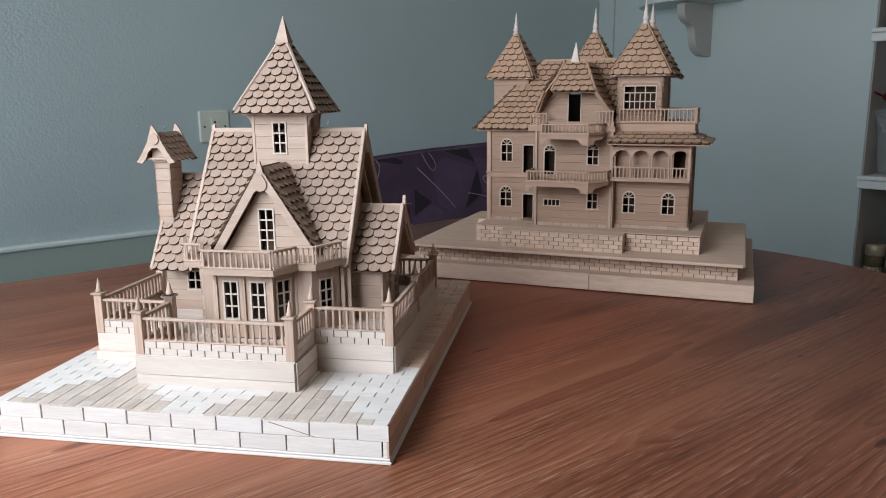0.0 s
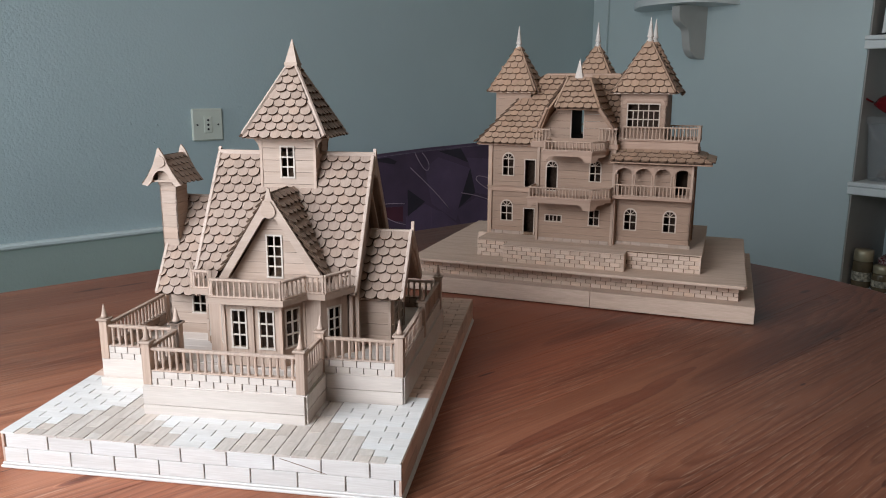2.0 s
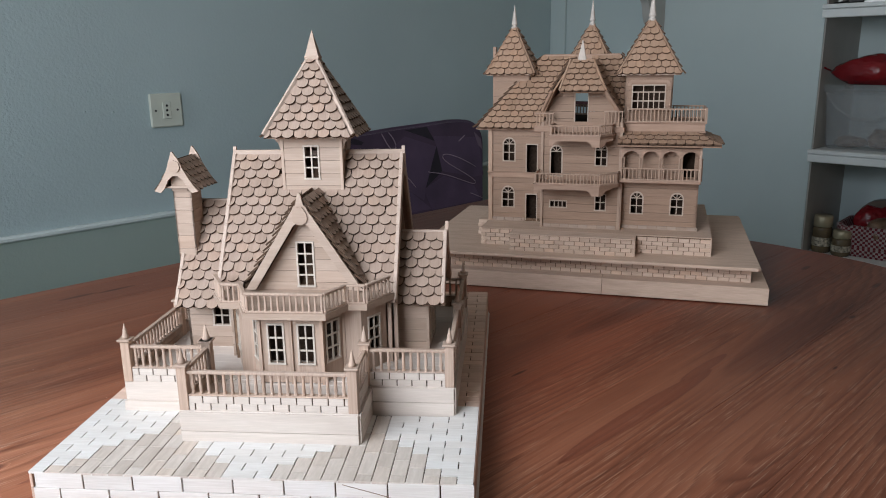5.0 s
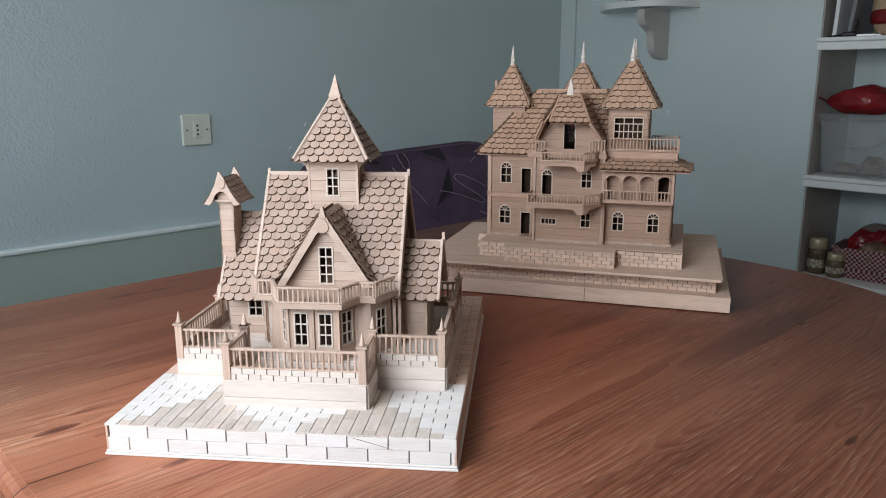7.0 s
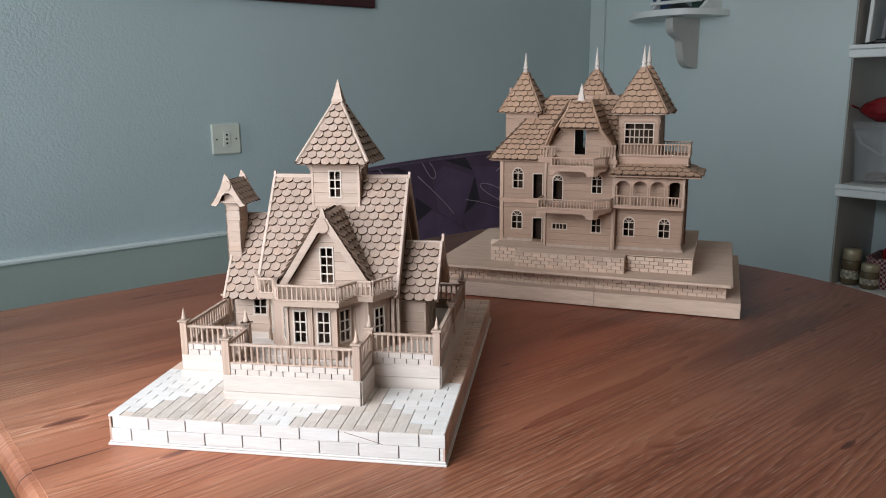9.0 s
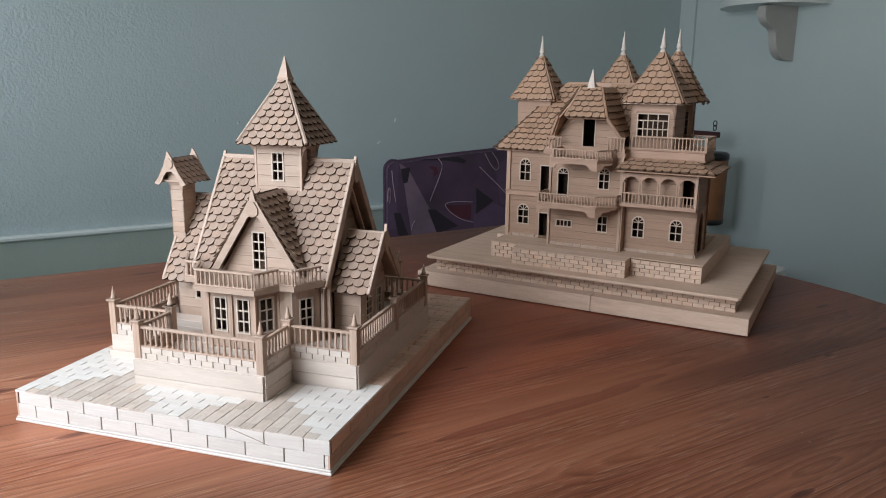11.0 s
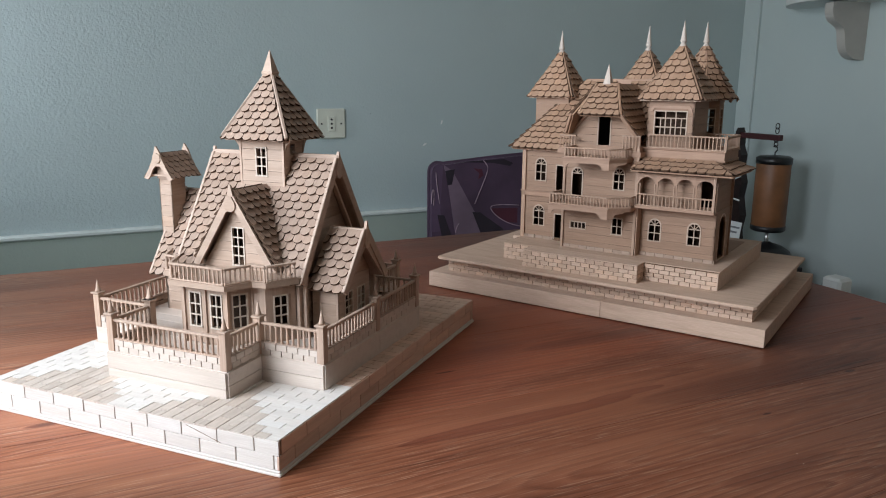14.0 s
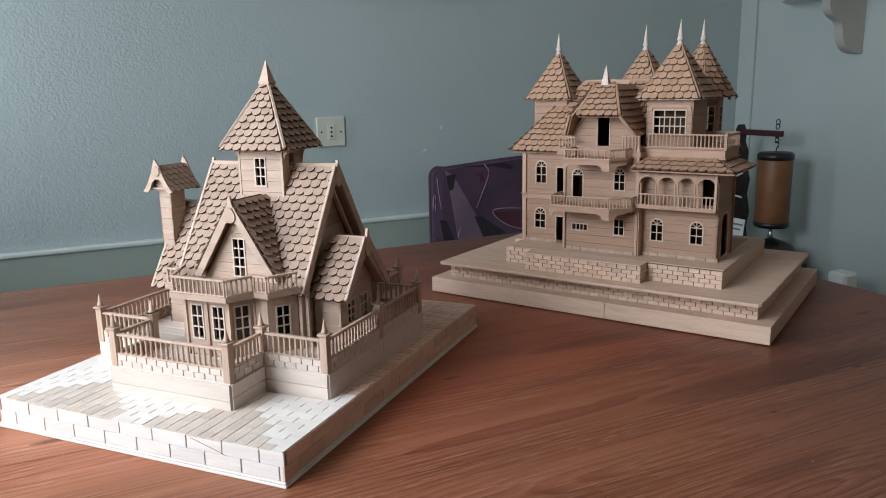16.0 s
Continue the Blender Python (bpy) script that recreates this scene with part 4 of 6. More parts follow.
    patch([(-0.797, 0.624), (-0.718, 0.653), (-0.580, 0.605), (-0.544, 0.552), (-0.770, 0.550), (-0.797, 0.600)], PURPLE_MID, 0.0003)
    patch([(-0.764, 0.782), (-0.561, 0.762), (-0.535, 0.634), (-0.580, 0.633), (-0.726, 0.669), (-0.749, 0.748)], PURPLE_MID, 0.0006)
    patch([(-0.905, 0.632), (-0.863, 0.621), (-0.774, 0.555), (-0.904, 0.555)], PURPLE_MID, 0.0009)
    patch([(-0.749, 0.748), (-0.726, 0.669), (-0.797, 0.624), (-0.785, 0.655)], PURPLE_DARK, 0.0012)
    piping([(-1.135, 0.797), (-1.116, 0.779), (-1.126, 0.750), (-1.161, 0.673)])
    piping([(-1.011, 0.660), (-1.066, 0.666), (-1.104, 0.665), (-1.111, 0.658), (-1.092, 0.634), (-1.047, 0.607), (-1.007, 0.597)])
    piping([(-1.286, 0.769), (-1.283, 0.734), (-1.274, 0.680)])
    piping([(-1.299, 0.682), (-1.299, 0.714), (-1.293, 0.726), (-1.290, 0.708), (-1.293, 0.677)])
    piping([(-1.222, 0.593), (-1.220, 0.607), (-1.211, 0.620)])
    piping([(-0.787, 0.673), (-0.718, 0.659), (-0.642, 0.631), (-0.580, 0.607), (-0.569, 0.616), (-0.616, 0.647), (-0.709, 0.693), (-0.733, 0.717), (-0.712, 0.725), (-0.641, 0.701), (-0.575, 0.667)])
    piping([(-0.653, 0.757), (-0.636, 0.767), (-0.627, 0.773)])
    piping([(-0.599, 0.582), (-0.544, 0.559)])
    bm = box(0.145, 0.62, -1.285, -0.571, 0.22, 0.42)
    bmesh.ops.bevel(bm, geom=bm.edges[:], offset=0.03, segments=4, affect="EDGES")
    part("seat_cushion", bm, PURPLE, so, smooth=True)
    part("sofa_base", box(0.07, 0.60, -1.28, -0.585, 0.06, 0.222, 0.01), BLACK, so)
    for x in (0.09, 0.56):
        for y in (-1.25, -0.63):
            part("foot", lathe([(0.022, 0), (0.026, 0.06)], 12, pose(x, y, 0)), BLACK, so)


sofa()
DARKWOOD = plain("dark_carved_wood", (0.020, 0.010, 0.009), 0.45, spread=0.4, scale=50, bump_by=0.003)
REDWOOD = plain("dark_red_arm", (0.055, 0.012, 0.014), 0.45)
AMBER = plain("amber_bamboo", (0.205, 0.088, 0.036), 0.5, spread=0.22, scale=18)
con = thing("console", ROOM, "low dark wooden console against the wall", "console")
part("console_top", box(0.06, 0.70, -0.33, -0.02, 0.335, 0.36, 0.003), DARKWOOD, con)
for x in (0.08, 0.65):
    for y in (-0.31, -0.06):
        part("leg", box(x, x + 0.03, y, y + 0.03, 0.0, 0.335, 0.002), DARKWOOD, con)
LX, LY = 0.352, -0.2
lan = thing("hanging_lantern", ROOM @ pose(LX, LY, 0.45), "amber cylinder lantern with black rims hung from a dark stand", "lantern")
part("shade", lathe([(0.050, 0.122), (0.052, 0.126), (0.052, 0.322), (0.050, 0.327)], 32), AMBER, lan, smooth=True)
part("bottom_rim", lathe([(0.048, 0.108), (0.0535, 0.112), (0.0535, 0.126), (0.048, 0.128)], 32), BLACK, lan, smooth=True)
part("top_rim", lathe([(0.048, 0.322), (0.0545, 0.324), (0.0545, 0.341), (0.046, 0.347), (0.006, 0.350)], 32), BLACK, lan, smooth=True)
part("hook", tube([(0.0, 0, 0.348), (0.0, 0, 0.358), (0.007, 0, 0.366), (0.007, 0, 0.374), (0, 0, 0.380), (-0.007, 0, 0.376)], 0.0022, 8), BLACK, lan)
for i, z in enumerate((0.384, 0.398, 0.426, 0.440)):
    ring = [(0.0055 * math.cos(a * math.pi / 6) * (1 if i % 2 else 0.4), 0.0055 * math.cos(a * math.pi / 6) * (0.4 if i % 2 else 1), z + 0.009 * math.sin(a * math.pi / 6)) for a in range(13)]
    part("chain_link", tube(ring, 0.0016, 6), BLACK, lan)
part("arm", box(-0.155, 0.018, -0.009, 0.009, 0.395, 0.413, 0.002), REDWOOD, lan)
post = [(-0.045, 0), (0.036, 0), (0.042, 0.04), (0.032, 0.09), (0.042, 0.14), (0.028, 0.20), (0.036, 0.25), (0.020, 0.30), (0.024, 0.34), (0.010, 0.37), (0.011, 0.395), (0.006, 0.415), (0.0, 0.428), (-0.007, 0.415), (-0.010, 0.38), (-0.022, 0.34), (-0.018, 0.30), (-0.036, 0.22), (-0.034, 0.12)]
part("carved_post", prism(post, 0.03, pose(-0.145, -0.015, 0, 90, 0, 0) @ Matrix.Translation((0, 0, 0))), DARKWOOD, lan)
part("stand_base", lathe([(0.078, 0.0), (0.078, 0.030), (0.068, 0.046), (0.045, 0.060), (0.018, 0.068), (0.010, 0.072)], 28, pose(0.005, 0, 0)), BLACK, lan, smooth=True)
part("pull_knob", lathe([(0.006, 0.072), (0.009, 0.077), (0.006, 0.087), (0.004, 0.110)], 12, pose(0, 0, 0)), STEEL, lan, smooth=True)
for z, t in ((0.26, 25), (0.195, -8)):
    part("pale_peg", tube([(-0.135, -0.02, z), (-0.135 + 0.028 * math.cos(radians(t)), -0.02, z + 0.028 * math.sin(radians(t)))], 0.003, 6), TRIM, lan)
part("base_block", box(-0.175, 0.1, -0.06, 0.06, -0.09, 0.0, 0.002), DARKWOOD, lan)
wb = thing("adapter_box", ROOM @ pose(0.635, -0.2, 0.36), "white plastic box with a lead", "box")
part("case", box(-0.048, 0.014, -0.03, 0.03, 0, 0.106, 0.008), TRIM, wb)
part("lead", tube([(-0.048, 0.0, 0.085), (-0.06, 0.005, 0.088), (-0.075, 0.012, 0.05), (-0.09, 0.0, 0.004)], 0.004, 8), GREYP, wb)
card = thing("paper_card", ROOM @ pose(0.262, -0.262, 0.45, 0, 0, 0), "small printed white paper card leaning by the lantern", "card")
part("card_sheet", box(-0.026, 0.026, 0, 0.0008, 0, 0.126, 0, pose(0, 0, 0, -8)), TRIM, card)
part("print_bar", box(-0.02, 0.02, -0.0006, -0.0001, 0.104, 0.110, 0, pose(0, 0, 0, -8)), GREYP, card)
part("print_bar", box(-0.02, 0.012, -0.0006, -0.0001, 0.088, 0.094, 0, pose(0, 0, 0, -8)), GREYP, card)

# ---------------------------------------------------------------- the table


def table():
    tb = thing("table", TABLE, "red-brown stained pine dining table with rounded end", "table")
    c50, s50 = math.cos(radians(50)), math.sin(radians(50))

    def loc(x, y):
        return (x * c50 + y * s50, -x * s50 + y * c50)

    left, right, far, rad = loc(-0.788, 0.70)[0] + 0.001, loc(0.30, 1.135)[0], 1.056, 0.455
    cx, cy = loc(0.0075, 0.786)
    near = cy - rad
    out = [(left, near), (cx, near)]
    out += [(cx + rad * math.sin(k * math.pi / 24), cy - rad * math.cos(k * math.pi / 24)) for k in range(1, 13)]
    out += [(cx + rad, far), (left, far)]
    # each board is a strip of that outline
    y = 0.64 - 0.079 * 8
    while y < far:
        a, b = max(y, near), min(y + 0.079, far)
        y += 0.079
        if b - a < 0.004:
            continue
        outline = clip_poly(out, [(left - 1, a), (right + 2, a), (right + 2, b), (left - 1, b)])
        bm = prism(outline, 0.032)
        top = [e for e in bm.edges if all(v.co.z > -0.001 for v in e.verts)]
        bmesh.ops.bevel(bm, geom=top, offset=0.00025, segments=1, affect="EDGES")
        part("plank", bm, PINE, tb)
    # rounded lip round the edge
    n = len(out)
    prof = [(0.0, -0.0015), (0.004, -0.002), (0.009, -0.0055), (0.012, -0.011), (0.012, -0.021), (0.009, -0.028), (0.002, -0.032), (-0.004, -0.032), (-0.004, -0.004)]
    bm = bmesh.new()
    rings = []
    for k in range(n):
        p, q, r = Vector(out[k - 1]), Vector(out[k]), Vector(out[(k + 1) % n])
        n1 = Vector(((q - p).y, -(q - p).x)).normalized()
        n2 = Vector(((r - q).y, -(r - q).x)).normalized()
        nn = (n1 + n2).normalized()
        nn /= max(0.5, nn.dot(n1))
        rings.append([bm.verts.new((q.x + nn.x * o, q.y + nn.y * o, z)) for o, z in prof])
    for k in range(n):
        a, b = rings[k], rings[(k + 1) % n]
        for j in range(len(prof)):
            jj = (j + 1) % len(prof)
            bm.faces.new((a[j], a[jj], b[jj], b[j]))
    part("edge_lip", bm, PINE, tb)
    for x0, x1, y0, y1 in ((left + 0.1, cx + rad - 0.15, far - 0.10, far - 0.078), (left + 0.1, cx + rad - 0.15, near + 0.12, near + 0.142), (left + 0.1, left + 0.122, near + 0.142, far - 0.10), (cx + rad - 0.172, cx + rad - 0.15, near + 0.142, far - 0.10)):
        part("apron", box(x0, x1, y0, y1, -0.12, -0.032, 0.002), PINE, tb)
    for x in (left + 0.12, cx + rad - 0.18):
        for y in (near + 0.14, far - 0.10):
            part("leg", lathe([(0.02, -0.75), (0.03, -0.70), (0.026, -0.5), (0.036, -0.25), (0.036, -0.121)], 16, pose(x, y, 0)), PINE, tb, smooth=True)


table()

# ---------------------------------------------------------------- the cottage model
A_MATS = (SHINGLE, BURNT)
S_W, S_E = 0.0095, 0.0076


def upright(x, y, z, ang):
    """Pose of a wall face: x along the wall, y up, z outwards. ang: heading of the wall's x."""
    return pose(x, y, z, 90, 0, ang)


def gable_boards(house, m, outline, thick, mat, name="barge_board"):
    part(name, prism(outline, thick, m), mat, house)


def strip(house, p0, p1, w, t, mat, name, n=(0, 0, 1), lift=0.0):
    """A flat strip between two points, w wide, t thick, facing n."""
    a, b = Vector(p0), Vector(p1)
    d = (b - a).normalized()
    z = (Vector(n) - d * Vector(n).dot(d)).normalized()
    y = z.cross(d)
    m = Matrix((d, y, z)).transposed().to_4x4()
    m.translation = a + z * lift
    part(name, box(0, (b - a).length, -w / 2, w / 2, -t / 2, t / 2, min(w, t) * 0.15, m), mat, house)


def paving(base, z):
    """White runs of brick in wide vees, grey bricks laid the other way between them."""
    rnd = random.Random(4)
    t = 0.0016

    def edge(x):
        d = min(abs(x - a) for a in (-0.276, -0.138, 0.0))
        return max(0.0, (d - 0.009) * 1.12) if d < 0.064 else 0.2

    def covered(x, y):
        return (-0.255 < x < -0.018 and 0.0885 < y < 0.264) or (-0.195 < x < -0.077 and 0.046 < y < 0.1) or (-0.2 < x < -0.066 and 0.26 < y < 0.315)

    nr, nc = 44, 27
    cw, rh = 0.276 / nc, 0.374 / nr
    kind = {}
    for r in range(nr):
        for c in range(nc):
            x, y = -0.276 + (c + 0.5) * cw, (r + 0.5) * rh
            kind[r, c] = "none" if covered(x, y) else "grey" if y < 0.1 and y < edge(x) else "white"

    def runs(cells):
        """Stretches of equal cells: kind, first, past the last."""
        out, start = [], 0
        for i in range(1, len(cells) + 1):
            if i == len(cells) or cells[i] != cells[start]:
                out.append((cells[start], start, i))
                start = i
        return out

    for r in range(nr):
        for k, c0, c1 in runs([kind[r, c] for c in range(nc)]):
            if k != "white":
                continue
            x, end = c0, c1
            while x < end:
                nxt = min(end, x + (2 if (x + r) % 2 == 0 else 1))
                n = (nxt - x) * cw - 0.0008
                # behind the front strip the pavers take the warm shade tone
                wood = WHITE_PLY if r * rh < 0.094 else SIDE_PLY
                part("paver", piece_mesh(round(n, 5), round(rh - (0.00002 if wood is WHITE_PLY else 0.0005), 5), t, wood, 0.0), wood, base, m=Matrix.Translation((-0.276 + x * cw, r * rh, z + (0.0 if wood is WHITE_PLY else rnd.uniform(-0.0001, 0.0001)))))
                x = nxt
    for c in range(nc):
        for k, r0, r1 in runs([kind[r, c] for r in range(nr)]):
            if k != "grey":
                continue
            y = r0
            while y < r1:
                nxt = min(r1, y + (1 + c % 2 if y == r0 else rnd.choice((2, 2, 3))))
                n = (nxt - y) * rh - 0.00055
                part("paver", piece_mesh(round(cw - 0.00055, 5), round(n, 5), t, GREY_PLY, 0.00012), GREY_PLY, base, m=Matrix.Translation((-0.276 + c * cw, y * rh, z - 0.0001 + rnd.uniform(-0.0001, 0.0001))))
                y = nxt


def fence_post(house, x, y, z0=0.047):
    p = part("fence_post", box(x - 0.0032, x + 0.0032, y - 0.0032, y + 0.0032, z0, 0.0775, 0.0003), PLY_UP, house)
    part("post_cap", box(x - 0.0046, x + 0.0046, y - 0.0046, y + 0.0046, 0.0775, 0.0792, 0.0004), PLY, p)
    part("finial", lathe([(0.0024, 0), (0.0026, 0.0015), (0.0019, 0.003), (0.0013, 0.0065), (0.0002, 0.0112)], 9, pose(x, y, 0.0792)), PLY_UP, p, smooth=True)


def cottage():
    h = thing("model_house", pose(-0.0965, 0.4365, 0.75, 0, 0, 1.2), "pale laser-cut wooden model cottage with a tower on a brick-patterned base", "model house", "wooden model houses on the table")
    # base
    base = part("base", box(-0.2742, -0.0018, 0.0018, 0.3722, 0.0, 0.0246), BURNT, h, "craft wood base block")
    part("base_moulding", box(-0.2775, 0.0015, -0.0015, 0.3755, 0.0, 0.0022, 0.0005), WHITE_PLY, h)
    part("base_moulding", box(-0.2768, 0.0008, -0.0008, 0.3748, 0.0024, 0.0040, 0.0005), WHITE_PLY, h)
    for m, n, sh, sd in ((upright(-0.276, 0.0018, 0.0042, 0), 0.276, 0.0123, 1), (upright(-0.0018, 0.0, 0.0042, 90), 0.374, 0.012, 2), (upright(0.0, 0.3722, 0.0042, 180), 0.276, 0.02, 3), (upright(-0.2742, 0.374, 0.0042, 270), 0.374, 0.01, 4)):
        # same bricks all round: lit tone on the front, warm shade tone elsewhere
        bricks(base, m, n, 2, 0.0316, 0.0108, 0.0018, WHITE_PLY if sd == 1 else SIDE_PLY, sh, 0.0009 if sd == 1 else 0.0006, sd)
    part("scratch", box(0, 0.0320, -0.00018, 0.00018, -0.0001, 0.00012, 0, upright(-0.0790, 0.0, 0.0235, 0) @ pose(0, 0, 0, 0, 0, -15)), EDGE, base)
    paving(base, 0.0246)

    # terrace: a block in three steps of plan, with a brick parapet and railing
    ter = part("terrace", box(-0.2560, -0.0175, 0.0880, 0.2660, 0.0246, 0.0470, 0.0003), TERRACE_PLY, h, "boarded terrace block")
    part("terrace_step", box(-0.1960, -0.0765, 0.0445, 0.0878, 0.0246, 0.0470, 0.0003), TERRACE_PLY, h)
    part("terrace_step", box(-0.2000, -0.0630, 0.2662, 0.3180, 0.0246, 0.0470, 0.0003), TERRACE_PLY, h)
    part("terrace_kerb", box(-0.1958, -0.0767, 0.0426, 0.0443, 0.0250, 0.0330, 0.0002), TERRACE_PLY, h)
    part("terrace_kerb", box(-0.2558, -0.1962, 0.0842, 0.0878, 0.0250, 0.0330, 0.0002), TERRACE_PLY, h)
    # facing boards
    for x0, x1, y0, y1, z0, z1 in ((-0.1958, -0.0767, 0.0426, 0.0443, 0.0334, 0.0466), (-0.0750, -0.0175, 0.0866, 0.0878, 0.0250, 0.0356), (-0.0750, -0.0175, 0.0866, 0.0878, 0.0360, 0.0466),
                                   (-0.0763, -0.0752, 0.0447, 0.0864, 0.0250, 0.0356), (-0.0763, -0.0752, 0.0447, 0.0864, 0.0360, 0.0466),
                                   (-0.0173, -0.0162, 0.0882, 0.1800, 0.0250, 0.0466), (-0.0173, -0.0162, 0.1804, 0.2658, 0.0250, 0.0466)):
        part("facing_board", box(x0, x1, y0, y1, z0, z1, 0.0002), TERRACE_PLY, ter)
    for i in range(11):
        part("floor_board", box(-0.2500, -0.0235, 0.0935 + i * 0.0155, 0.1087 + i * 0.0155, 0.0470, 0.0478, 0.0002), TERRACE_PLY, ter)
    runs = [((-0.2525, 0.0905), (-0.1935, 0.0905)), ((-0.1930, 0.0905), (-0.1930, 0.0480)), ((-0.1930, 0.0480), (-0.0800, 0.0480)), ((-0.0800, 0.0480), (-0.0800, 0.0910)),
            ((-0.0800, 0.0910), (-0.0205, 0.0910)), ((-0.0205, 0.0910), (-0.0205, 0.1805)), ((-0.0205, 0.1805), (-0.0205, 0.2635)), ((-0.0205, 0.2635), (-0.0665, 0.2635)),
            ((-0.0665, 0.2635), (-0.0665, 0.3150)), ((-0.0665, 0.3150), (-0.1970, 0.3150)), ((-0.1970, 0.3150), (-0.1970, 0.2635)), ((-0.1970, 0.2635), (-0.2525, 0.2635)),
            ((-0.2525, 0.2635), (-0.2525, 0.1805)), ((-0.2525, 0.1805), (-0.2525, 0.0905))]
    for i, (p, q) in enumerate(runs):
        d = Vector(q) - Vector(p)
        ang = math.degrees(math.atan2(d.y, d.x))
        n = d.length
        m = pose(p[0], p[1], 0.047, 0, 0, ang)
        para = part("parapet", box(0.0033, n - 0.0033, -0.0014, 0.0014, 0, 0.0104, 0, m), BURNT, h)
        part("coping", box(0.0033, n - 0.0033, -0.0026, 0.0026, 0.0102, 0.0110, 0.0002, m), PALE_TRIM, h)
        bricks(para, m @ pose(0.0033, -0.0014, 0, 90, 0, 0), n - 0.0066, 2, 0.0105, 0.0050, 0.0010, TERRACE_PLY, 0.003 * i, 0.0007, 20 + i, bed=0.00012)
        bricks(para, m @ pose(n - 0.0033, 0.0014, 0, 90, 0, 180), n - 0.0066, 2, 0.0105, 0.0050, 0.0010, PLY, 0.003 * i, 0.0005, 40 + i)
        railing(h, p, q, 0.0580, 0.0742, PLY_UP, 0.0053, 0.0012, (0.0034, 0.0021), foot=False, ends=0.0062)
    posts = {tuple(round(c, 4) for c in p) for r in runs for p in r}
    for x, y in sorted(posts):
        fence_post(h, x, y)

    # walls
    z0, zt = 0.0470, 0.0970
    ring = part("house_body", box(-0.2340, -0.0400, 0.1500, 0.2300, 0.0470, 0.0476), PLY, h, "boarded cottage walls")
    # wing walls: left front with a window, left end, right front, right end with a window
    planks(ring, upright(-0.2345, 0.1560, z0, 0), 0.0425, 0.055, PLY, [(0.022, 0.034, 0.0195, 0.0345)])
    window(h, upright(-0.2345, 0.1560, z0, 0) @ Matrix.Translation((0.022, 0.0195, 0)), 0.012, 0.015, 2, 2, BAR_WOOD)
    planks(ring, upright(-0.2345, 0.2280, z0, 270), 0.072, 0.050, PLY)
    planks(ring, upright(-0.0660, 0.1500, z0, 0), 0.0255, 0.048, PLY)
    holes = [(0.012, 0.024, 0.010, 0.036), (0.034, 0.046, 0.004, 0.036)]
    planks(ring, upright(-0.0405, 0.1500, z0, 90), 0.056, 0.050, PLY, holes)
    window(h, upright(-0.0405, 0.1500, z0, 90) @ Matrix.Translation((0.012, 0.010, 0)), 0.012, 0.026, 2, 4, BAR_WOOD)
    window(h, upright(-0.0405, 0.1500, z0, 90) @ Matrix.Translation((0.034, 0.004, 0)), 0.012, 0.032, 2, 4, BAR_WOOD)
    planks(ring, upright(-0.0405, 0.1500, z0 + 0.0500, 90), 0.056, 0.036, PLY, top=[(0.0, 0.0), (0.056, 0.0), (0.028, 0.0345)])
    planks(ring, upright(-0.2345, 0.2280, z0 + 0.0500, 270), 0.072, 0.066, PLY, top=[(0.0, 0.0), (0.072, 0.0), (0.040, 0.066)])
    # main body
    planks(ring, upright(-0.1920, 0.1550, z0, 0), 0.030, 0.054, PLY)
    planks(ring, upright(-0.1000, 0.1370, z0, 0), 0.030, 0.054, PLY)
    planks(ring, upright(-0.0700, 0.1370, z0, 90), 0.108, 0.050, PLY)
    planks(ring, upright(-0.1920, 0.2450, z0, 270), 0.108, 0.050, PLY)
    planks(ring, upright(-0.0700, 0.2450, z0, 180), 0.122, 0.050, PLY)
    for x, a, y in ((-0.0760, 90, 0.1370), (-0.1890, 270, 0.2450)):
        planks(ring, upright(x, y, z0 + 0.050, a), 0.108, 0.092, PLY, top=[(0.0, 0.0), (0.108, 0.0), (0.054, 0.092)])
    # slender corner posts beside the right wing
    for x, y in ((-0.0680, 0.1320), (-0.0640, 0.1360), (-0.0700, 0.1450), (-0.1865, 0.1340)):
        part("corner_post", box(x - 0.0014, x + 0.0014, y - 0.0014, y + 0.0014, z0, zt + 0.004), EDGE if x < -0.18 else PLY_UP, h)

    # bay: two glazed doors in front, angled sides, a short return on each flank
    def panel(p, q, height, hole, nx, ny, name, lab=""):
        d = Vector(q) - Vector(p)
        n = d.length
        m = upright(p[0], p[1], z0 + 0.0008, math.degrees(math.atan2(d.y, d.x)))
        bm = bmesh.new()
        hx0, hx1, hy0, hy1 = hole
        for x0, x1, y0, y1 in ((0.0002, hx0, 0, height), (hx1, n - 0.0002, 0, height), (hx0, hx1, 0, hy0), (hx0, hx1, hy1, height)):
            if x1 - x0 > 0.0002:
                add_box(bm, x0, x1, y0, y1, -0.002, 0.0, 0, m)
        ob = part(name, bm, PLY_UP, h, lab)
        window(h, m @ Matrix.Translation((hx0, hy0, 0)), hx1 - hx0, hy1 - hy0, nx, ny, BAR_WOOD)
        return ob

    panel((-0.1535, 0.0900), (-0.1320, 0.0900), 0.0502, (0.0060, 0.0160, 0.0150, 0.0430), 2, 3, "glazed_door")
    panel((-0.1315, 0.0900), (-0.1100, 0.0900), 0.0502, (0.0055, 0.0155, 0.0150, 0.0430), 2, 3, "glazed_door")
    panel((-0.1100, 0.0900), (-0.0985, 0.1080), 0.0502, (0.0050, 0.0165, 0.0150, 0.0430), 2, 3, "bay_side")
    panel((-0.1650, 0.1080), (-0.1535, 0.0900), 0.0502, (0.0050, 0.0165, 0.0150, 0.0430), 2, 3, "bay_side")
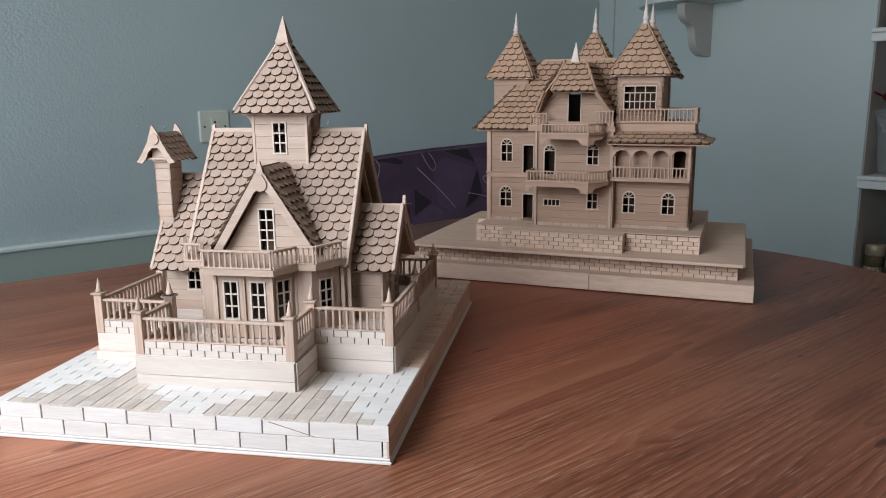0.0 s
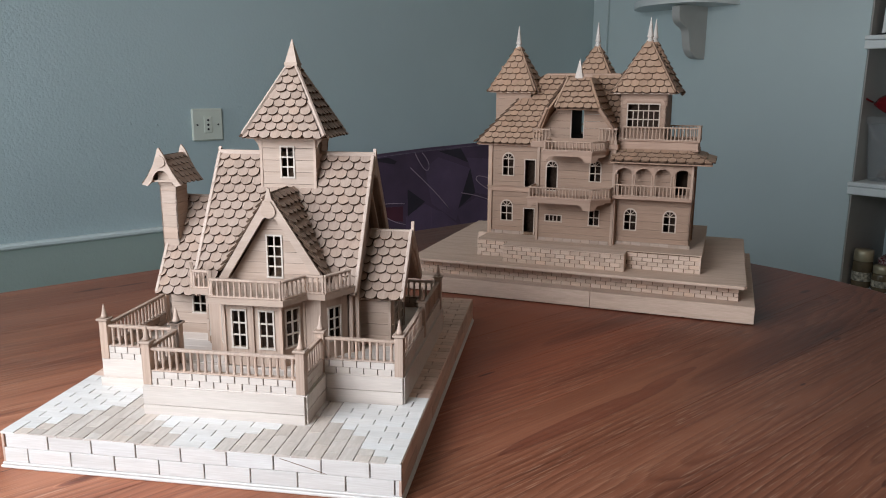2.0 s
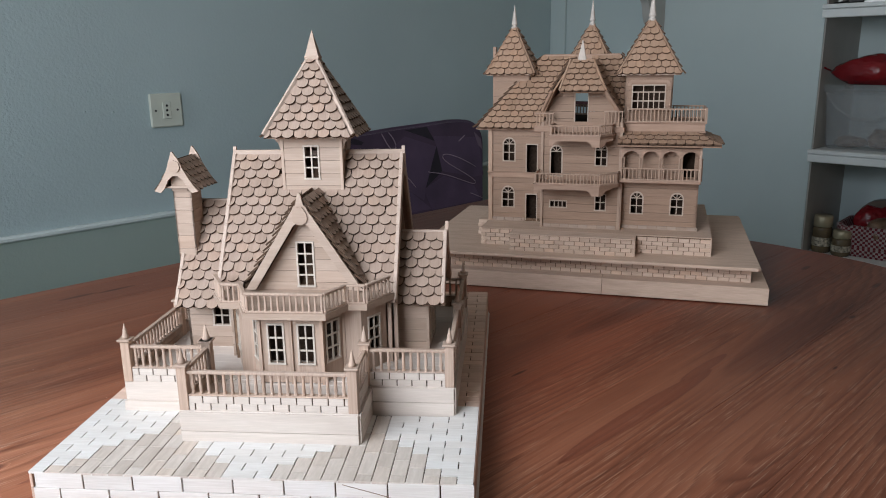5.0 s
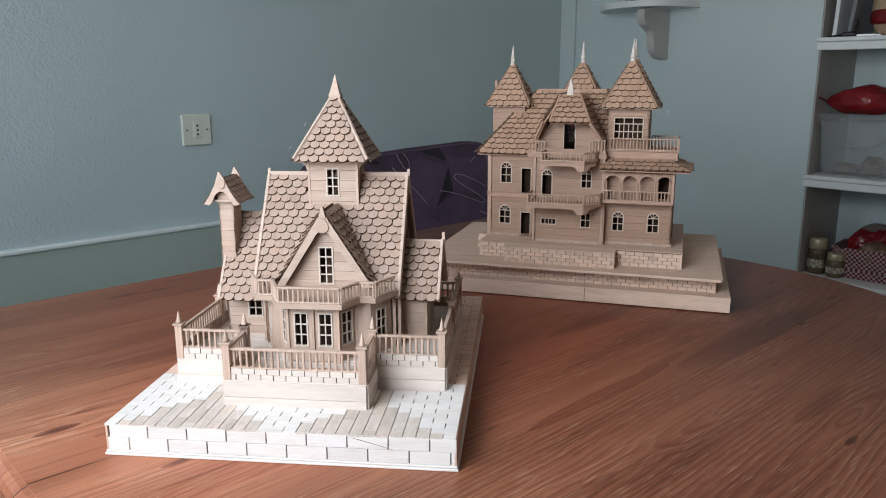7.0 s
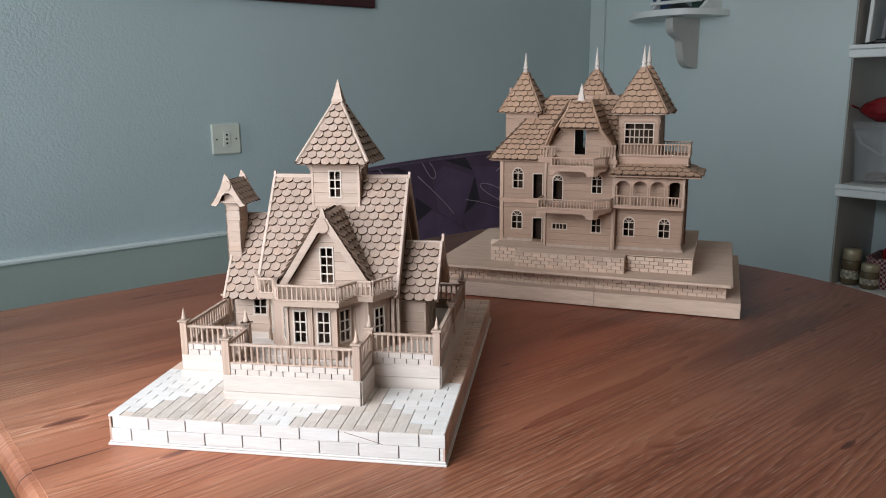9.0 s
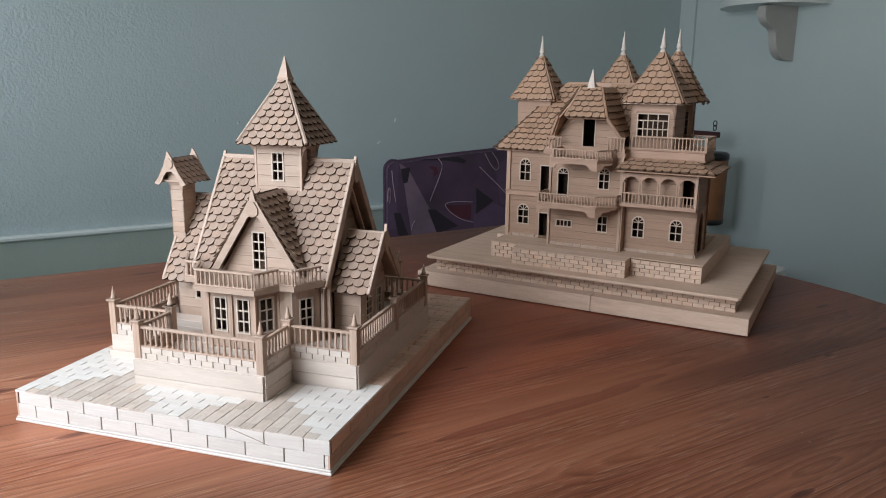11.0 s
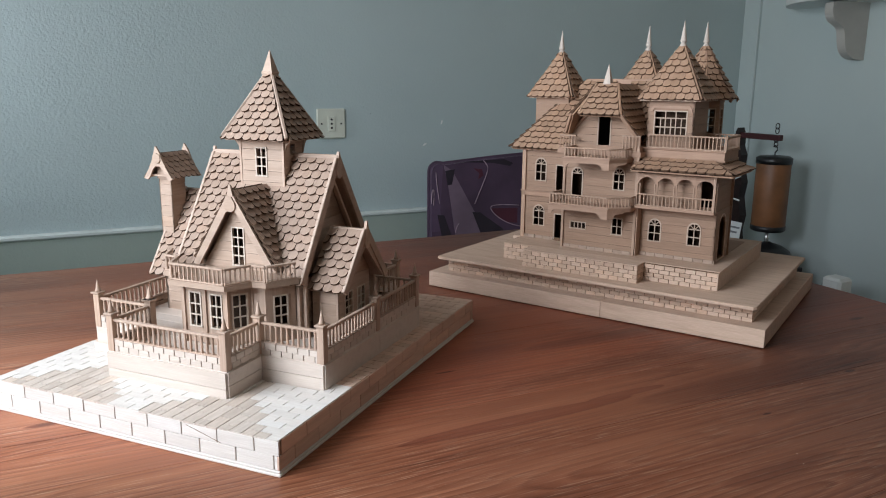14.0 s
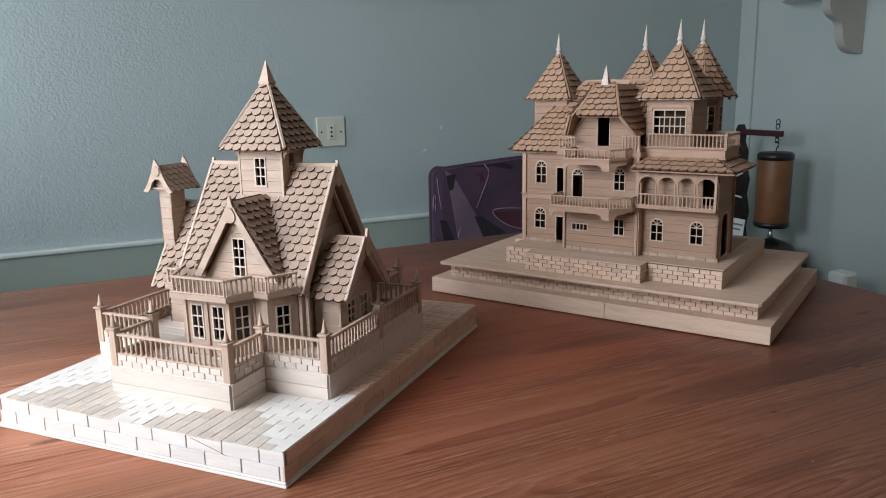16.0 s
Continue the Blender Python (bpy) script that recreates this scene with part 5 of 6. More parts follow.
    for x0, x1 in ((-0.0985, -0.0850), (-0.1745, -0.1650)):
        part("bay_return", box(x0, x1, 0.1080, 0.1100, z0, z0 + 0.0502), PLY_UP, h)
    panel((-0.0850, 0.1080), (-0.0705, 0.1310), 0.0502, (0.0080, 0.0190, 0.0150, 0.0400), 2, 3, "bay_flank")
    panel((-0.1850, 0.1310), (-0.1745, 0.1080), 0.0502, (0.0070, 0.0180, 0.0150, 0.0400), 2, 3, "bay_flank")
    for x, y in ((-0.1540, 0.0895), (-0.1095, 0.0895), (-0.0980, 0.1085), (-0.1655, 0.1085), (-0.1317, 0.0895)):
        part("corner_post", box(x - 0.0011, x + 0.0011, y - 0.0011, y + 0.0011, z0, zt), PLY_UP, h)
    # dark panels added as indoor shade, behind the bay and the wing windows
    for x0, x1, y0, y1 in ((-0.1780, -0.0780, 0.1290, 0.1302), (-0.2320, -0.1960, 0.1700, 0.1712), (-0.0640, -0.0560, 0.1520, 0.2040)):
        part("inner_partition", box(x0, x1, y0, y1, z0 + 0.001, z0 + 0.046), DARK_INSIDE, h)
    # balcony over the bay
    plan = [(-0.1610, 0.0792), (-0.1035, 0.0792), (-0.0925, 0.1010), (-0.0790, 0.1010), (-0.0640, 0.1270), (-0.0640, 0.1360), (-0.2000, 0.1360), (-0.2000, 0.1270), (-0.1850, 0.1010), (-0.1715, 0.1010)]
    part("balcony_floor", prism(plan, 0.0046, pose(0, 0, 0.1030)), PLY, h)
    inset = [(-0.1595, 0.0814), (-0.1050, 0.0814), (-0.0940, 0.1030), (-0.0800, 0.1030), (-0.0665, 0.1265)]
    left = [(-0.1595, 0.0814), (-0.1700, 0.1030), (-0.1840, 0.1030), (-0.1975, 0.1265)]
    for chain in (inset, left):
        for p, q in zip(chain, chain[1:]):
            railing(h, p, q, 0.1030, 0.1172, PLY_UP, 0.0044, 0.00095, (0.0030, 0.0018), foot=True, ends=0.0012)

    # main roof with a tower and a gabled dormer
    in_dormer = lambda p: p.y < 0.1790 and abs(p.x + 0.130) < (0.1735 - p.z) * 0.66 + 0.001
    in_tower = lambda p: -0.1555 < p.x < -0.1075 and p.z > 0.169
    mh = Vector((0, 0.062, 0.1005))
    f = frame_of((-0.1975, 0.131, 0.0955), (1, 0, 0), mh)
    rect = [(0, 0), (0.1345, 0), (0.1345, mh.length), (0, mh.length)]
    roof_slope(h, f, rect, S_W, S_E, A_MATS, "steep main roof slope with round-ended shingles", skip=lambda p: in_dormer(p) or in_tower(p), seed=1)
    f = frame_of((-0.063, 0.255, 0.0955), (-1, 0, 0), (0, -0.062, 0.1005))
    roof_slope(h, f, rect, S_W, S_E, A_MATS, "rear main roof slope with round-ended shingles", skip=in_tower, seed=2)
    for sgn, y in ((1, 0.131), (-1, 0.255)):
        for x in (-0.0635, -0.1975):
            strip(h, (x, y, 0.0960), (x, 0.193, 0.1965), 0.0030, 0.0076, PALE_TRIM, "barge_board", (0, -1 * sgn * 1.0, 0.63), 0.0006)
    strip(h, (-0.1985, 0.193, 0.1970), (-0.0620, 0.193, 0.1970), 0.0046, 0.0050, PALE_TRIM, "ridge_board", (0, 0, 1), 0.0012)
    for x in (-0.0625, -0.1980):
        part("ridge_tip", prism([(0.0, -0.0170), (0.0034, -0.0152), (0.0050, -0.0115), (0.0042, -0.0060), (0.0024, 0.0010), (0.0008, 0.0070), (-0.0008, 0.0070), (-0.0024, 0.0010), (-0.0042, -0.0060), (-0.0050, -0.0115), (-0.0034, -0.0152)], 0.0024, upright(x - 0.0012, 0.193, 0.1965, 90) @ Matrix.Translation((0, 0, 0.0024))), PALE_TRIM, h)
    # truss in the open right gable
    for y0, y1 in ((0.148, 0.193), (0.238, 0.193)):
        strip(h, (-0.0690, y0, 0.106), (-0.0690, y1, 0.177), 0.0025, 0.0040, PALE_TRIM, "gable_truss", (1, 0, 0))
    # wings
    for x0, n, y0, zz, yr, zr, lab in ((-0.2340, 0.0365, 0.1385, 0.0865, 0.1870, 0.1600, "left wing"), (-0.0640, 0.0350, 0.142, 0.0895, 0.1795, 0.1365, "right wing")):
        up = Vector((0, yr - y0, zr - zz))
        rect = [(0, 0), (n, 0), (n, up.length), (0, up.length)]
        roof_slope(h, frame_of((x0, y0, zz), (1, 0, 0), up), rect, S_W, S_E, A_MATS, "lower side roof slope with round-ended shingles", seed=5)
        roof_slope(h, frame_of((x0 + n, 2 * yr - y0, zz), (-1, 0, 0), (0, -up.y, up.z)), rect, S_W, S_E, A_MATS, "lower side roof slope with round-ended shingles", seed=6)
        xe = x0 if x0 < -0.2 else x0 + n
        for y, sg in ((y0, 1), (2 * yr - y0, -1)):
            strip(h, (xe, y, zz), (xe, yr, zr + 0.001), 0.0028, 0.0072, PALE_TRIM, "barge_board", (0, -sg, 0.7), 0.0006)
        strip(h, (x0, yr, zr + 0.0012), (x0 + n, yr, zr + 0.0012), 0.0036, 0.0024, PALE_TRIM, "ridge_board")
        if x0 > -0.2:
            part("ridge_tip", prism([(0.0, -0.0150), (0.0030, -0.0135), (0.0046, -0.0100), (0.0040, -0.0060), (0.0026, 0.0010), (0.0008, 0.0095), (-0.0008, 0.0095), (-0.0026, 0.0010), (-0.0040, -0.0060), (-0.0046, -0.0100), (-0.0030, -0.0135)], 0.0024, upright(xe, yr, zr, 90) @ Matrix.Translation((0, 0, 0.0022))), PALE_TRIM, h)
            m = upright(xe, yr, 0, 90)
            gable_boards(h, m, [(-0.037, zz + 0.001), (-0.031, zz + 0.001), (-0.0035, zr - 0.0165), (0.0, zr - 0.0135), (0.0035, zr - 0.0165), (0.031, zz + 0.001), (0.037, zz + 0.001), (0, zr)], 0.0018, PLY, "gable_board")
    # tower
    tw = part("tower", box(-0.1545, -0.1080, 0.1765, 0.2055, 0.150, 0.151), PLY, h, "square boarded roof tower")
    planks(tw, upright(-0.1550, 0.1745, 0.1650, 0), 0.0475, 0.049, PLY, [(0.0185, 0.0285, 0.0160, 0.0400)], board=0.0098)
    window(h, upright(-0.1550, 0.1745, 0.1650, 0) @ Matrix.Translation((0.0185, 0.0160, 0)), 0.010, 0.024, 2, 3, BAR_WOOD)
    planks(tw, upright(-0.1075, 0.1745, 0.1690, 90), 0.0315, 0.045, PLY, [(0.0105, 0.0185, 0.030, 0.040)], board=0.0098)
    planks(tw, upright(-0.1550, 0.2060, 0.1690, 270), 0.0315, 0.045, PLY, board=0.0098)
    planks(tw, upright(-0.1075, 0.2060, 0.1690, 180), 0.0475, 0.045, PLY, board=0.0098)
    for x in (-0.1552, -0.1094):
        part("corner_board", box(x, x + 0.0022, 0.1740, 0.1764, 0.1640, 0.2130), PLY_UP, h)
    for x, y, a in ((-0.1550, 0.1755, 0), (-0.1075, 0.1755, 0), (-0.1070, 0.2060, 90), (-0.1070, 0.1765, 90)):
        sg = -1 if x < -0.12 else 1
        part("eave_bracket", prism([(0, 0), (0, -0.013), (sg * 0.0022, -0.006), (sg * 0.0075, 0)], 0.0018, upright(x, y, 0.2135, a)), PLY, h)
    ex0, ex1, ey0, ey1, ez, ax, ay, az = -0.1630, -0.0970, 0.1632, 0.2188, 0.2135, -0.1300, 0.1910, 0.2722
    corners = [(ex0, ey0), (ex1, ey0), (ex1, ey1), (ex0, ey1)]
    part("tower_eave", box(ex0 + 0.001, ex1 - 0.001, ey0 + 0.001, ey1 - 0.001, ez - 0.0012, ez + 0.0004), PLY, h)
    for i in range(4):
        (x0, y0), (x1, y1) = corners[i], corners[(i + 1) % 4]
        s = Vector((x1 - x0, y1 - y0, 0))
        mid = Vector(((x0 + x1) / 2, (y0 + y1) / 2, ez))
        up = Vector((ax, ay, az)) - mid
        n, L = s.length, up.length
        f = frame_of((x0, y0, ez), s, up)
        roof_slope(h, f, [(0, 0), (n, 0), (n / 2 + 0.001, L), (n / 2 - 0.001, L)], 0.0090, 0.0067, A_MATS, "tower roof face with round-ended shingles", seed=10 + i)
        out = Vector((x0 - ax, y0 - ay, 0)).normalized()
        strip(h, (x0, y0, ez + 0.001), (ax + out.x * 0.003, ay + out.y * 0.003, az - 0.0035), 0.0026, 0.0044, PALE_TRIM, "hip_strip", (out.x, out.y, 0.6), 0.0014)
    part("tower_spike", lathe([(0.0074, 0), (0.0080, 0.0022), (0.0070, 0.0032), (0.0003, 0.0215)], 4, pose(ax, ay, 0.2698, 0, 0, 45)), PLY, h)
    # dormer
    drr = Vector((-0.042, 0, 0.063))
    L = drr.length
    f = frame_of((-0.088, 0.1275, 0.109), (0, 1, 0), drr)
    roof_slope(h, f, [(0, 0), (0.0125, 0), (0.0500, L), (0, L)], 0.0090, 0.0071, A_MATS, "dormer roof slope with round-ended shingles", seed=21)
    f = frame_of((-0.172, 0.1775, 0.109), (0, -1, 0), (0.042, 0, 0.063))
    roof_slope(h, f, [(0.0375, 0), (0.050, 0), (0.050, L), (0, L)], 0.0090, 0.0071, A_MATS, "dormer roof slope with round-ended shingles", seed=22)
    m = upright(-0.130, 0.1255, -0.0012, 0)
    gb = [(-0.0440, 0.1065), (-0.0060, 0.1660), (-0.0046, 0.1690), (-0.0030, 0.1700), (-0.0008, 0.1790), (0.0008, 0.1790), (0.0030, 0.1700), (0.0046, 0.1690), (0.0060, 0.1660), (0.0440, 0.1065), (0.0366, 0.1065), (0.0078, 0.1510), (0.0056, 0.1548), (0.0026, 0.1568), (-0.0026, 0.1568), (-0.0056, 0.1548), (-0.0078, 0.1510), (-0.0366, 0.1065)]
    gable_boards(h, m, gb, 0.0022, PLY, "dormer_gable_board")
    boss = [(-0.0052, 0.1640)] + [(-0.0056 * math.cos(math.pi * k / 10), 0.1605 - 0.0046 * math.sin(math.pi * k / 10)) for k in range(11)] + [(0.0052, 0.1640), (0.0020, 0.1690), (-0.0020, 0.1690)]
    part("gable_boss", prism(boss[::-1], 0.0012, m @ Matrix.Translation((0, 0, 0.0012))), PLY, h)
    planks(tw, upright(-0.1700, 0.1340, 0.1000, 0), 0.080, 0.062, PLY, [(0.0345, 0.0455, 0.0065, 0.0390)], top=[(0.0, 0.0), (0.080, 0.0), (0.0400, 0.062)])
    window(h, upright(-0.1700, 0.1340, 0.1000, 0) @ Matrix.Translation((0.0345, 0.0065, 0)), 0.011, 0.0325, 2, 4, BAR_WOOD)
    # chimney on the left slope
    ch = part("chimney", box(-0.2364, -0.2236, 0.1592, 0.1765, 0.100, 0.178), EDGE, h, "square boarded chimney with a little gabled cap")
    for m, n in ((upright(-0.2372, 0.1584, 0.098, 0), 0.0144), (upright(-0.2228, 0.1584, 0.098, 90), 0.0189), (upright(-0.2372, 0.1773, 0.098, 270), 0.0189)):
        for r in range(8):
            part("chimney_block", piece_mesh(n, 0.0099, 0.0012, PLY, 0.0001), PLY, ch, m=m @ Matrix.Translation((0, r * 0.0101, -0.0012)))
    cx = -0.2312
    for sg in (1, -1):
        up = Vector((-sg * 0.0150, 0, 0.0215))
        if sg > 0:
            f = frame_of((cx + 0.0150, 0.1520, 0.1760), (0, 1, 0), up)
        else:
            f = frame_of((cx - 0.0150, 0.1885, 0.1760), (0, -1, 0), up)
        n = 0.0365
        roof_slope(h, f, [(0, 0), (n, 0), (n, up.length), (0, up.length)], 0.0072, 0.0058, A_MATS, "chimney cap slope with small shingles", seed=30 + sg, thick=0.0009, lift=0.0012)
    cap = [(-0.0172, 0.1750), (-0.0150, 0.1775), (-0.0105, 0.1840), (-0.0062, 0.1920), (-0.0042, 0.1975), (-0.0030, 0.2005), (-0.0016, 0.2050), (-0.0006, 0.2050), (0.0024, 0.2005), (0.0040, 0.1975), (0.0062, 0.1920), (0.0105, 0.1840), (0.0150, 0.1775), (0.0172, 0.1750), (0.0122, 0.1738), (0.0088, 0.1775), (0.0058, 0.1835), (0.0024, 0.1866), (-0.0024, 0.1866), (-0.0058, 0.1835), (-0.0088, 0.1775), (-0.0122, 0.1738)]
    gable_boards(h, upright(cx, 0.1512, -0.0005, 0), cap, 0.0018, PLY, "chimney_cap_board")
    gable_boards(h, upright(cx, 0.1892, -0.0005, 0), cap, 0.0018, PLY, "chimney_cap_board")
    boss = [(0.0044 * math.cos(math.pi * k / 8), 0.1935 - 0.0040 * math.sin(math.pi * k / 8)) for k in range(9)] + [(-0.0038, 0.1970), (0.0, 0.1990), (0.0038, 0.1970)]
    part("cap_boss", prism(boss[::-1], 0.0010, upright(cx, 0.1512, -0.0005, 0) @ Matrix.Translation((0, 0, 0.0010))), PLY, h)
    part("cap_back", box(cx - 0.0062, cx + 0.0062, 0.1570, 0.1582, 0.1740, 0.1850), PLY, h)
    part("cap_ceiling", box(cx - 0.0125, cx + 0.0125, 0.154, 0.187, 0.1765, 0.1780), PLY, h)


cottage()

# ---------------------------------------------------------------- the mansion model
B_MATS = (TAN_SHINGLE, SCORCH)
BW, BE = 0.0095, 0.0086


def hip_roof(h, cx, cy, hx, hy, ze, za, mats, w, e, seed, strips=True, sides=4):
    """Pyramid roof on a square or many-sided plan, with hip strips."""
    if sides == 4:
        pts = [(cx - hx, cy - hy), (cx + hx, cy - hy), (cx + hx, cy + hy), (cx - hx, cy + hy)]
    else:
        pts = [(cx + hx * math.cos(math.pi * (2 * k + 1) / sides - math.pi / 2), cy + hy * math.sin(math.pi * (2 * k + 1) / sides - math.pi / 2)) for k in range(-1, sides - 1)]
    part("roof_eave", prism([(x, y) for x, y in pts], 0.0016, pose(0, 0, ze + 0.0004)), TAN, h)
    n_pts = len(pts)
    for i in range(n_pts):
        (x0, y0), (x1, y1) = pts[i], pts[(i + 1) % n_pts]
        s = Vector((x1 - x0, y1 - y0, 0))
        up = Vector((cx, cy, za)) - Vector(((x0 + x1) / 2, (y0 + y1) / 2, ze))
        n, L = s.length, up.length
        roof_slope(h, frame_of((x0, y0, ze), s, up), [(0, 0), (n, 0), (n / 2 + 0.0008, L), (n / 2 - 0.0008, L)], w, e, mats, "pointed tower roof face with round-ended shingles", seed=seed + i)
        if strips:
            out = Vector((x0 - cx, y0 - cy, 0)).normalized()
            strip(h, (x0, y0, ze + 0.0008), (cx + out.x * 0.0008, cy + out.y * 0.0008, za + 0.0006), 0.0014, 0.0030, TAN_SHINGLE, "hip_strip", (out.x, out.y, 0.6), 0.0010)


def mansion():
    h = thing("model_mansion", pose(0.199, 0.8545, 0.75, 0, 0, -10.4), "pale wooden model mansion with turrets and balconies on a stepped base", "model house", "wooden model houses on the table")
    # stepped base
    # dark inset strip added as the contact shade under the base
    part("base_foot", box(-0.4170, -0.0030, 0.0030, 0.2870, 0.0, 0.0013), BURNT, h)
    part("base_board", box(-0.4200, -0.1790, 0.0, 0.2900, 0.0012, 0.0205, 0.0004), TAN, h)
    part("base_board", box(-0.1786, 0.0, 0.0, 0.2900, 0.0012, 0.0205, 0.0004), TAN, h)
    band = part("brick_band", box(-0.4000, -0.0190, 0.0200, 0.2700, 0.0205, 0.0395), EDGE, h)
    for m, n, sd in ((upright(-0.4015, 0.0200, 0.0207, 0), 0.3840, 1), (upright(-0.0190, 0.0185, 0.0207, 90), 0.2530, 2), (upright(-0.4000, 0.2715, 0.0207, 270), 0.2530, 3)):
        bricks(band, m, n, 4, 0.0118, 0.0047, 0.0015, TAN, 0.004, 0.0008, sd)
    slab = prism([(-0.4030, -0.0030), (-0.0130, -0.0030), (-0.0100, 0.0000), (-0.0100, 0.2770), (-0.0130, 0.2800), (-0.4030, 0.2800), (-0.4060, 0.2770), (-0.4060, 0.0000)], 0.0036, pose(0, 0, 0.0433))
    bmesh.ops.bevel(slab, geom=[e for e in slab.edges if abs(e.verts[0].co.z - e.verts[1].co.z) < 1e-5], offset=0.0007, segments=2, affect="EDGES")
    part("base_slab", slab, TAN, h)
    # plinth
    zs, zp = 0.0433, 0.0630
    core = part("plinth", box(-0.3300, -0.0615, 0.0435, 0.2460, zs, zp), EDGE, h, "brick-faced plinth under the mansion")
    part("plinth_front", box(-0.2890, -0.1455, 0.0185, 0.0432, zs, zp), EDGE, h)
    part("plinth_front", box(-0.1452, -0.0615, 0.0395, 0.0432, zs, zp), EDGE, h)
    part("plinth_wing", box(-0.3460, -0.3302, 0.0950, 0.2300, zs, zp), TAN, h)
    part("plinth_top", box(-0.3320, -0.0595, 0.0415, 0.2480, zp, zp + 0.0012, 0.0003), TAN, h)
    part("plinth_top", box(-0.2905, -0.1440, 0.0165, 0.0413, zp, zp + 0.0012, 0.0003), TAN, h)
    for m, n, sd in ((upright(-0.3315, 0.0435, zs, 0), 0.0425, 5), (upright(-0.2905, 0.0185, zs, 0), 0.1465, 6), (upright(-0.1455, 0.0170, zs, 90), 0.0225, 7), (upright(-0.1440, 0.0395, zs, 0), 0.0840, 8),
                     (upright(-0.0615, 0.0380, zs, 90), 0.2095, 9), (upright(-0.3475, 0.0950, zs, 0), 0.0160, 11), (upright(-0.3300, 0.0930, zs, 270), 0.050, 12)):
        if sd == 9:
            part("plinth_board", box(0, n, 0, 0.0197, 0, 0.0015, 0.0002, m), TAN, h)
        else:
            bricks(core, m, n, 4, 0.0118, 0.0049, 0.0015, TAN, 0.005, 0.0008, sd)

    # walls, each a face of thin boards
    body = part("mansion_body", box(-0.3300, -0.0770, 0.0900, 0.2280, 0.0642, 0.0648), TAN_TRIM, h, "boarded mansion walls")
    z0 = 0.0642
    # left block, front y 0.089
    L0 = upright(-0.3310, 0.0890, z0, 0)
    wl = arch_hole(0.0168, 0.0182, 0.0150, 0.0260) + arch_hole(0.0180, 0.0772, 0.0145, 0.0282) + [(0.0480, 0.0610, 0.0010, 0.0345), (0.0475, 0.0605, 0.0620, 0.0975)]
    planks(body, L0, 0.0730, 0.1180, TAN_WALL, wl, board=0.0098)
    for x, y, w, hgt in ((0.0168, 0.0182, 0.0150, 0.0260), (0.0180, 0.0772, 0.0145, 0.0282)):
        window(h, L0 @ Matrix.Translation((x, y, 0)), w, hgt, 2, 2, TAN_BAR, arch=True)
    for y, hgt in ((0.0010, 0.0335), (0.0620, 0.0355)):
        bm = bmesh.new()
        for x0, x1, y0, y1 in ((0.0466, 0.0478, y, y + hgt), (0.0608, 0.0620, y, y + hgt), (0.0466, 0.0620, y + hgt, y + hgt + 0.0014)):
            add_box(bm, x0, x1, y0, y1, -0.001, 0.0010, 0, L0)
        part("door_frame", bm, TAN_BAR, h)
    planks(body, upright(-0.3310, 0.2300, z0, 270), 0.1410, 0.1180, TAN_WALL, arch_hole(0.03, 0.0760, 0.0165, 0.033) + arch_hole(0.09, 0.0760, 0.0165, 0.033), board=0.0098)
    part("floor_band", box(-0.3325, -0.2600, 0.0868, 0.0888, 0.1205, 0.1262, 0.0002), TAN_TRIM, h)
    part("floor_band", box(-0.3335, -0.2600, 0.0858, 0.0888, 0.1262, 0.1275, 0.0002), TAN_TRIM, h)
    part("corner_board", box(-0.3322, -0.3270, 0.0868, 0.0889, z0, 0.1810), TAN_UP, h)
    # centre block, front y 0.063
    C0 = upright(-0.2600, 0.0630, z0, 0)
    wc = [(0.0112, 0.0305, 0.0255, 0.0325), (0.0655, 0.0770, 0.0235, 0.0420)] + arch_hole(0.0640, 0.0775, 0.0130, 0.0250) + arch_hole(0.0105, 0.0640, 0.0135, 0.0360)
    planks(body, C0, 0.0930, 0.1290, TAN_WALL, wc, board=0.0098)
    window(h, C0 @ Matrix.Translation((0.0112, 0.0255, 0)), 0.0193, 0.0070, 4, 1, TAN_BAR)
    window(h, C0 @ Matrix.Translation((0.0655, 0.0235, 0)), 0.0115, 0.0185, 2, 2, TAN_BAR)
    window(h, C0 @ Matrix.Translation((0.0640, 0.0775, 0)), 0.0130, 0.0250, 2, 2, TAN_BAR, arch=True)
    window(h, C0 @ Matrix.Translation((0.0105, 0.0640, 0)), 0.0135, 0.0360, 1, 1, TAN_BAR, arch=True, name="arched_doorway")
    planks(body, upright(-0.2600, 0.0890, z0, 270), 0.0260, 0.1290, TAN_WALL, [(0.004, 0.020, 0.0030, 0.0420)], board=0.0098)
    planks(body, upright(-0.1670, 0.0630, z0, 90), 0.0150, 0.1290, TAN_WALL, board=0.0098)
    for x in (-0.2612, -0.1685):
        part("corner_board", box(x, x + 0.0030, 0.0608, 0.0629, z0, 0.1920), TAN_UP, h)
    part("corner_board", box(-0.1668, -0.1640, 0.0625, 0.0748, z0, 0.1650), TAN_UP, h)
    # right block, front y 0.075
    R0 = upright(-0.1670, 0.0750, z0, 0)
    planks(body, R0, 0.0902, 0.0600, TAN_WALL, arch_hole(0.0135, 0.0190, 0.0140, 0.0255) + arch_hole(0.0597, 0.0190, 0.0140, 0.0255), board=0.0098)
    for x in (0.0135, 0.0597):
        window(h, R0 @ Matrix.Translation((x, 0.0190, 0)), 0.0140, 0.0255, 2, 2, TAN_BAR, arch=True)
    planks(body, upright(-0.0768, 0.0750, z0, 90), 0.0620, 0.0600, TAN_WALL, arch_hole(0.014, 0.002, 0.030, 0.052), board=0.0098)
    window(h, upright(-0.0768, 0.0750, z0, 90) @ Matrix.Translation((0.014, 0.002, 0)), 0.030, 0.052, 1, 1, TAN, arch=True, name="side_archway", fan=False)
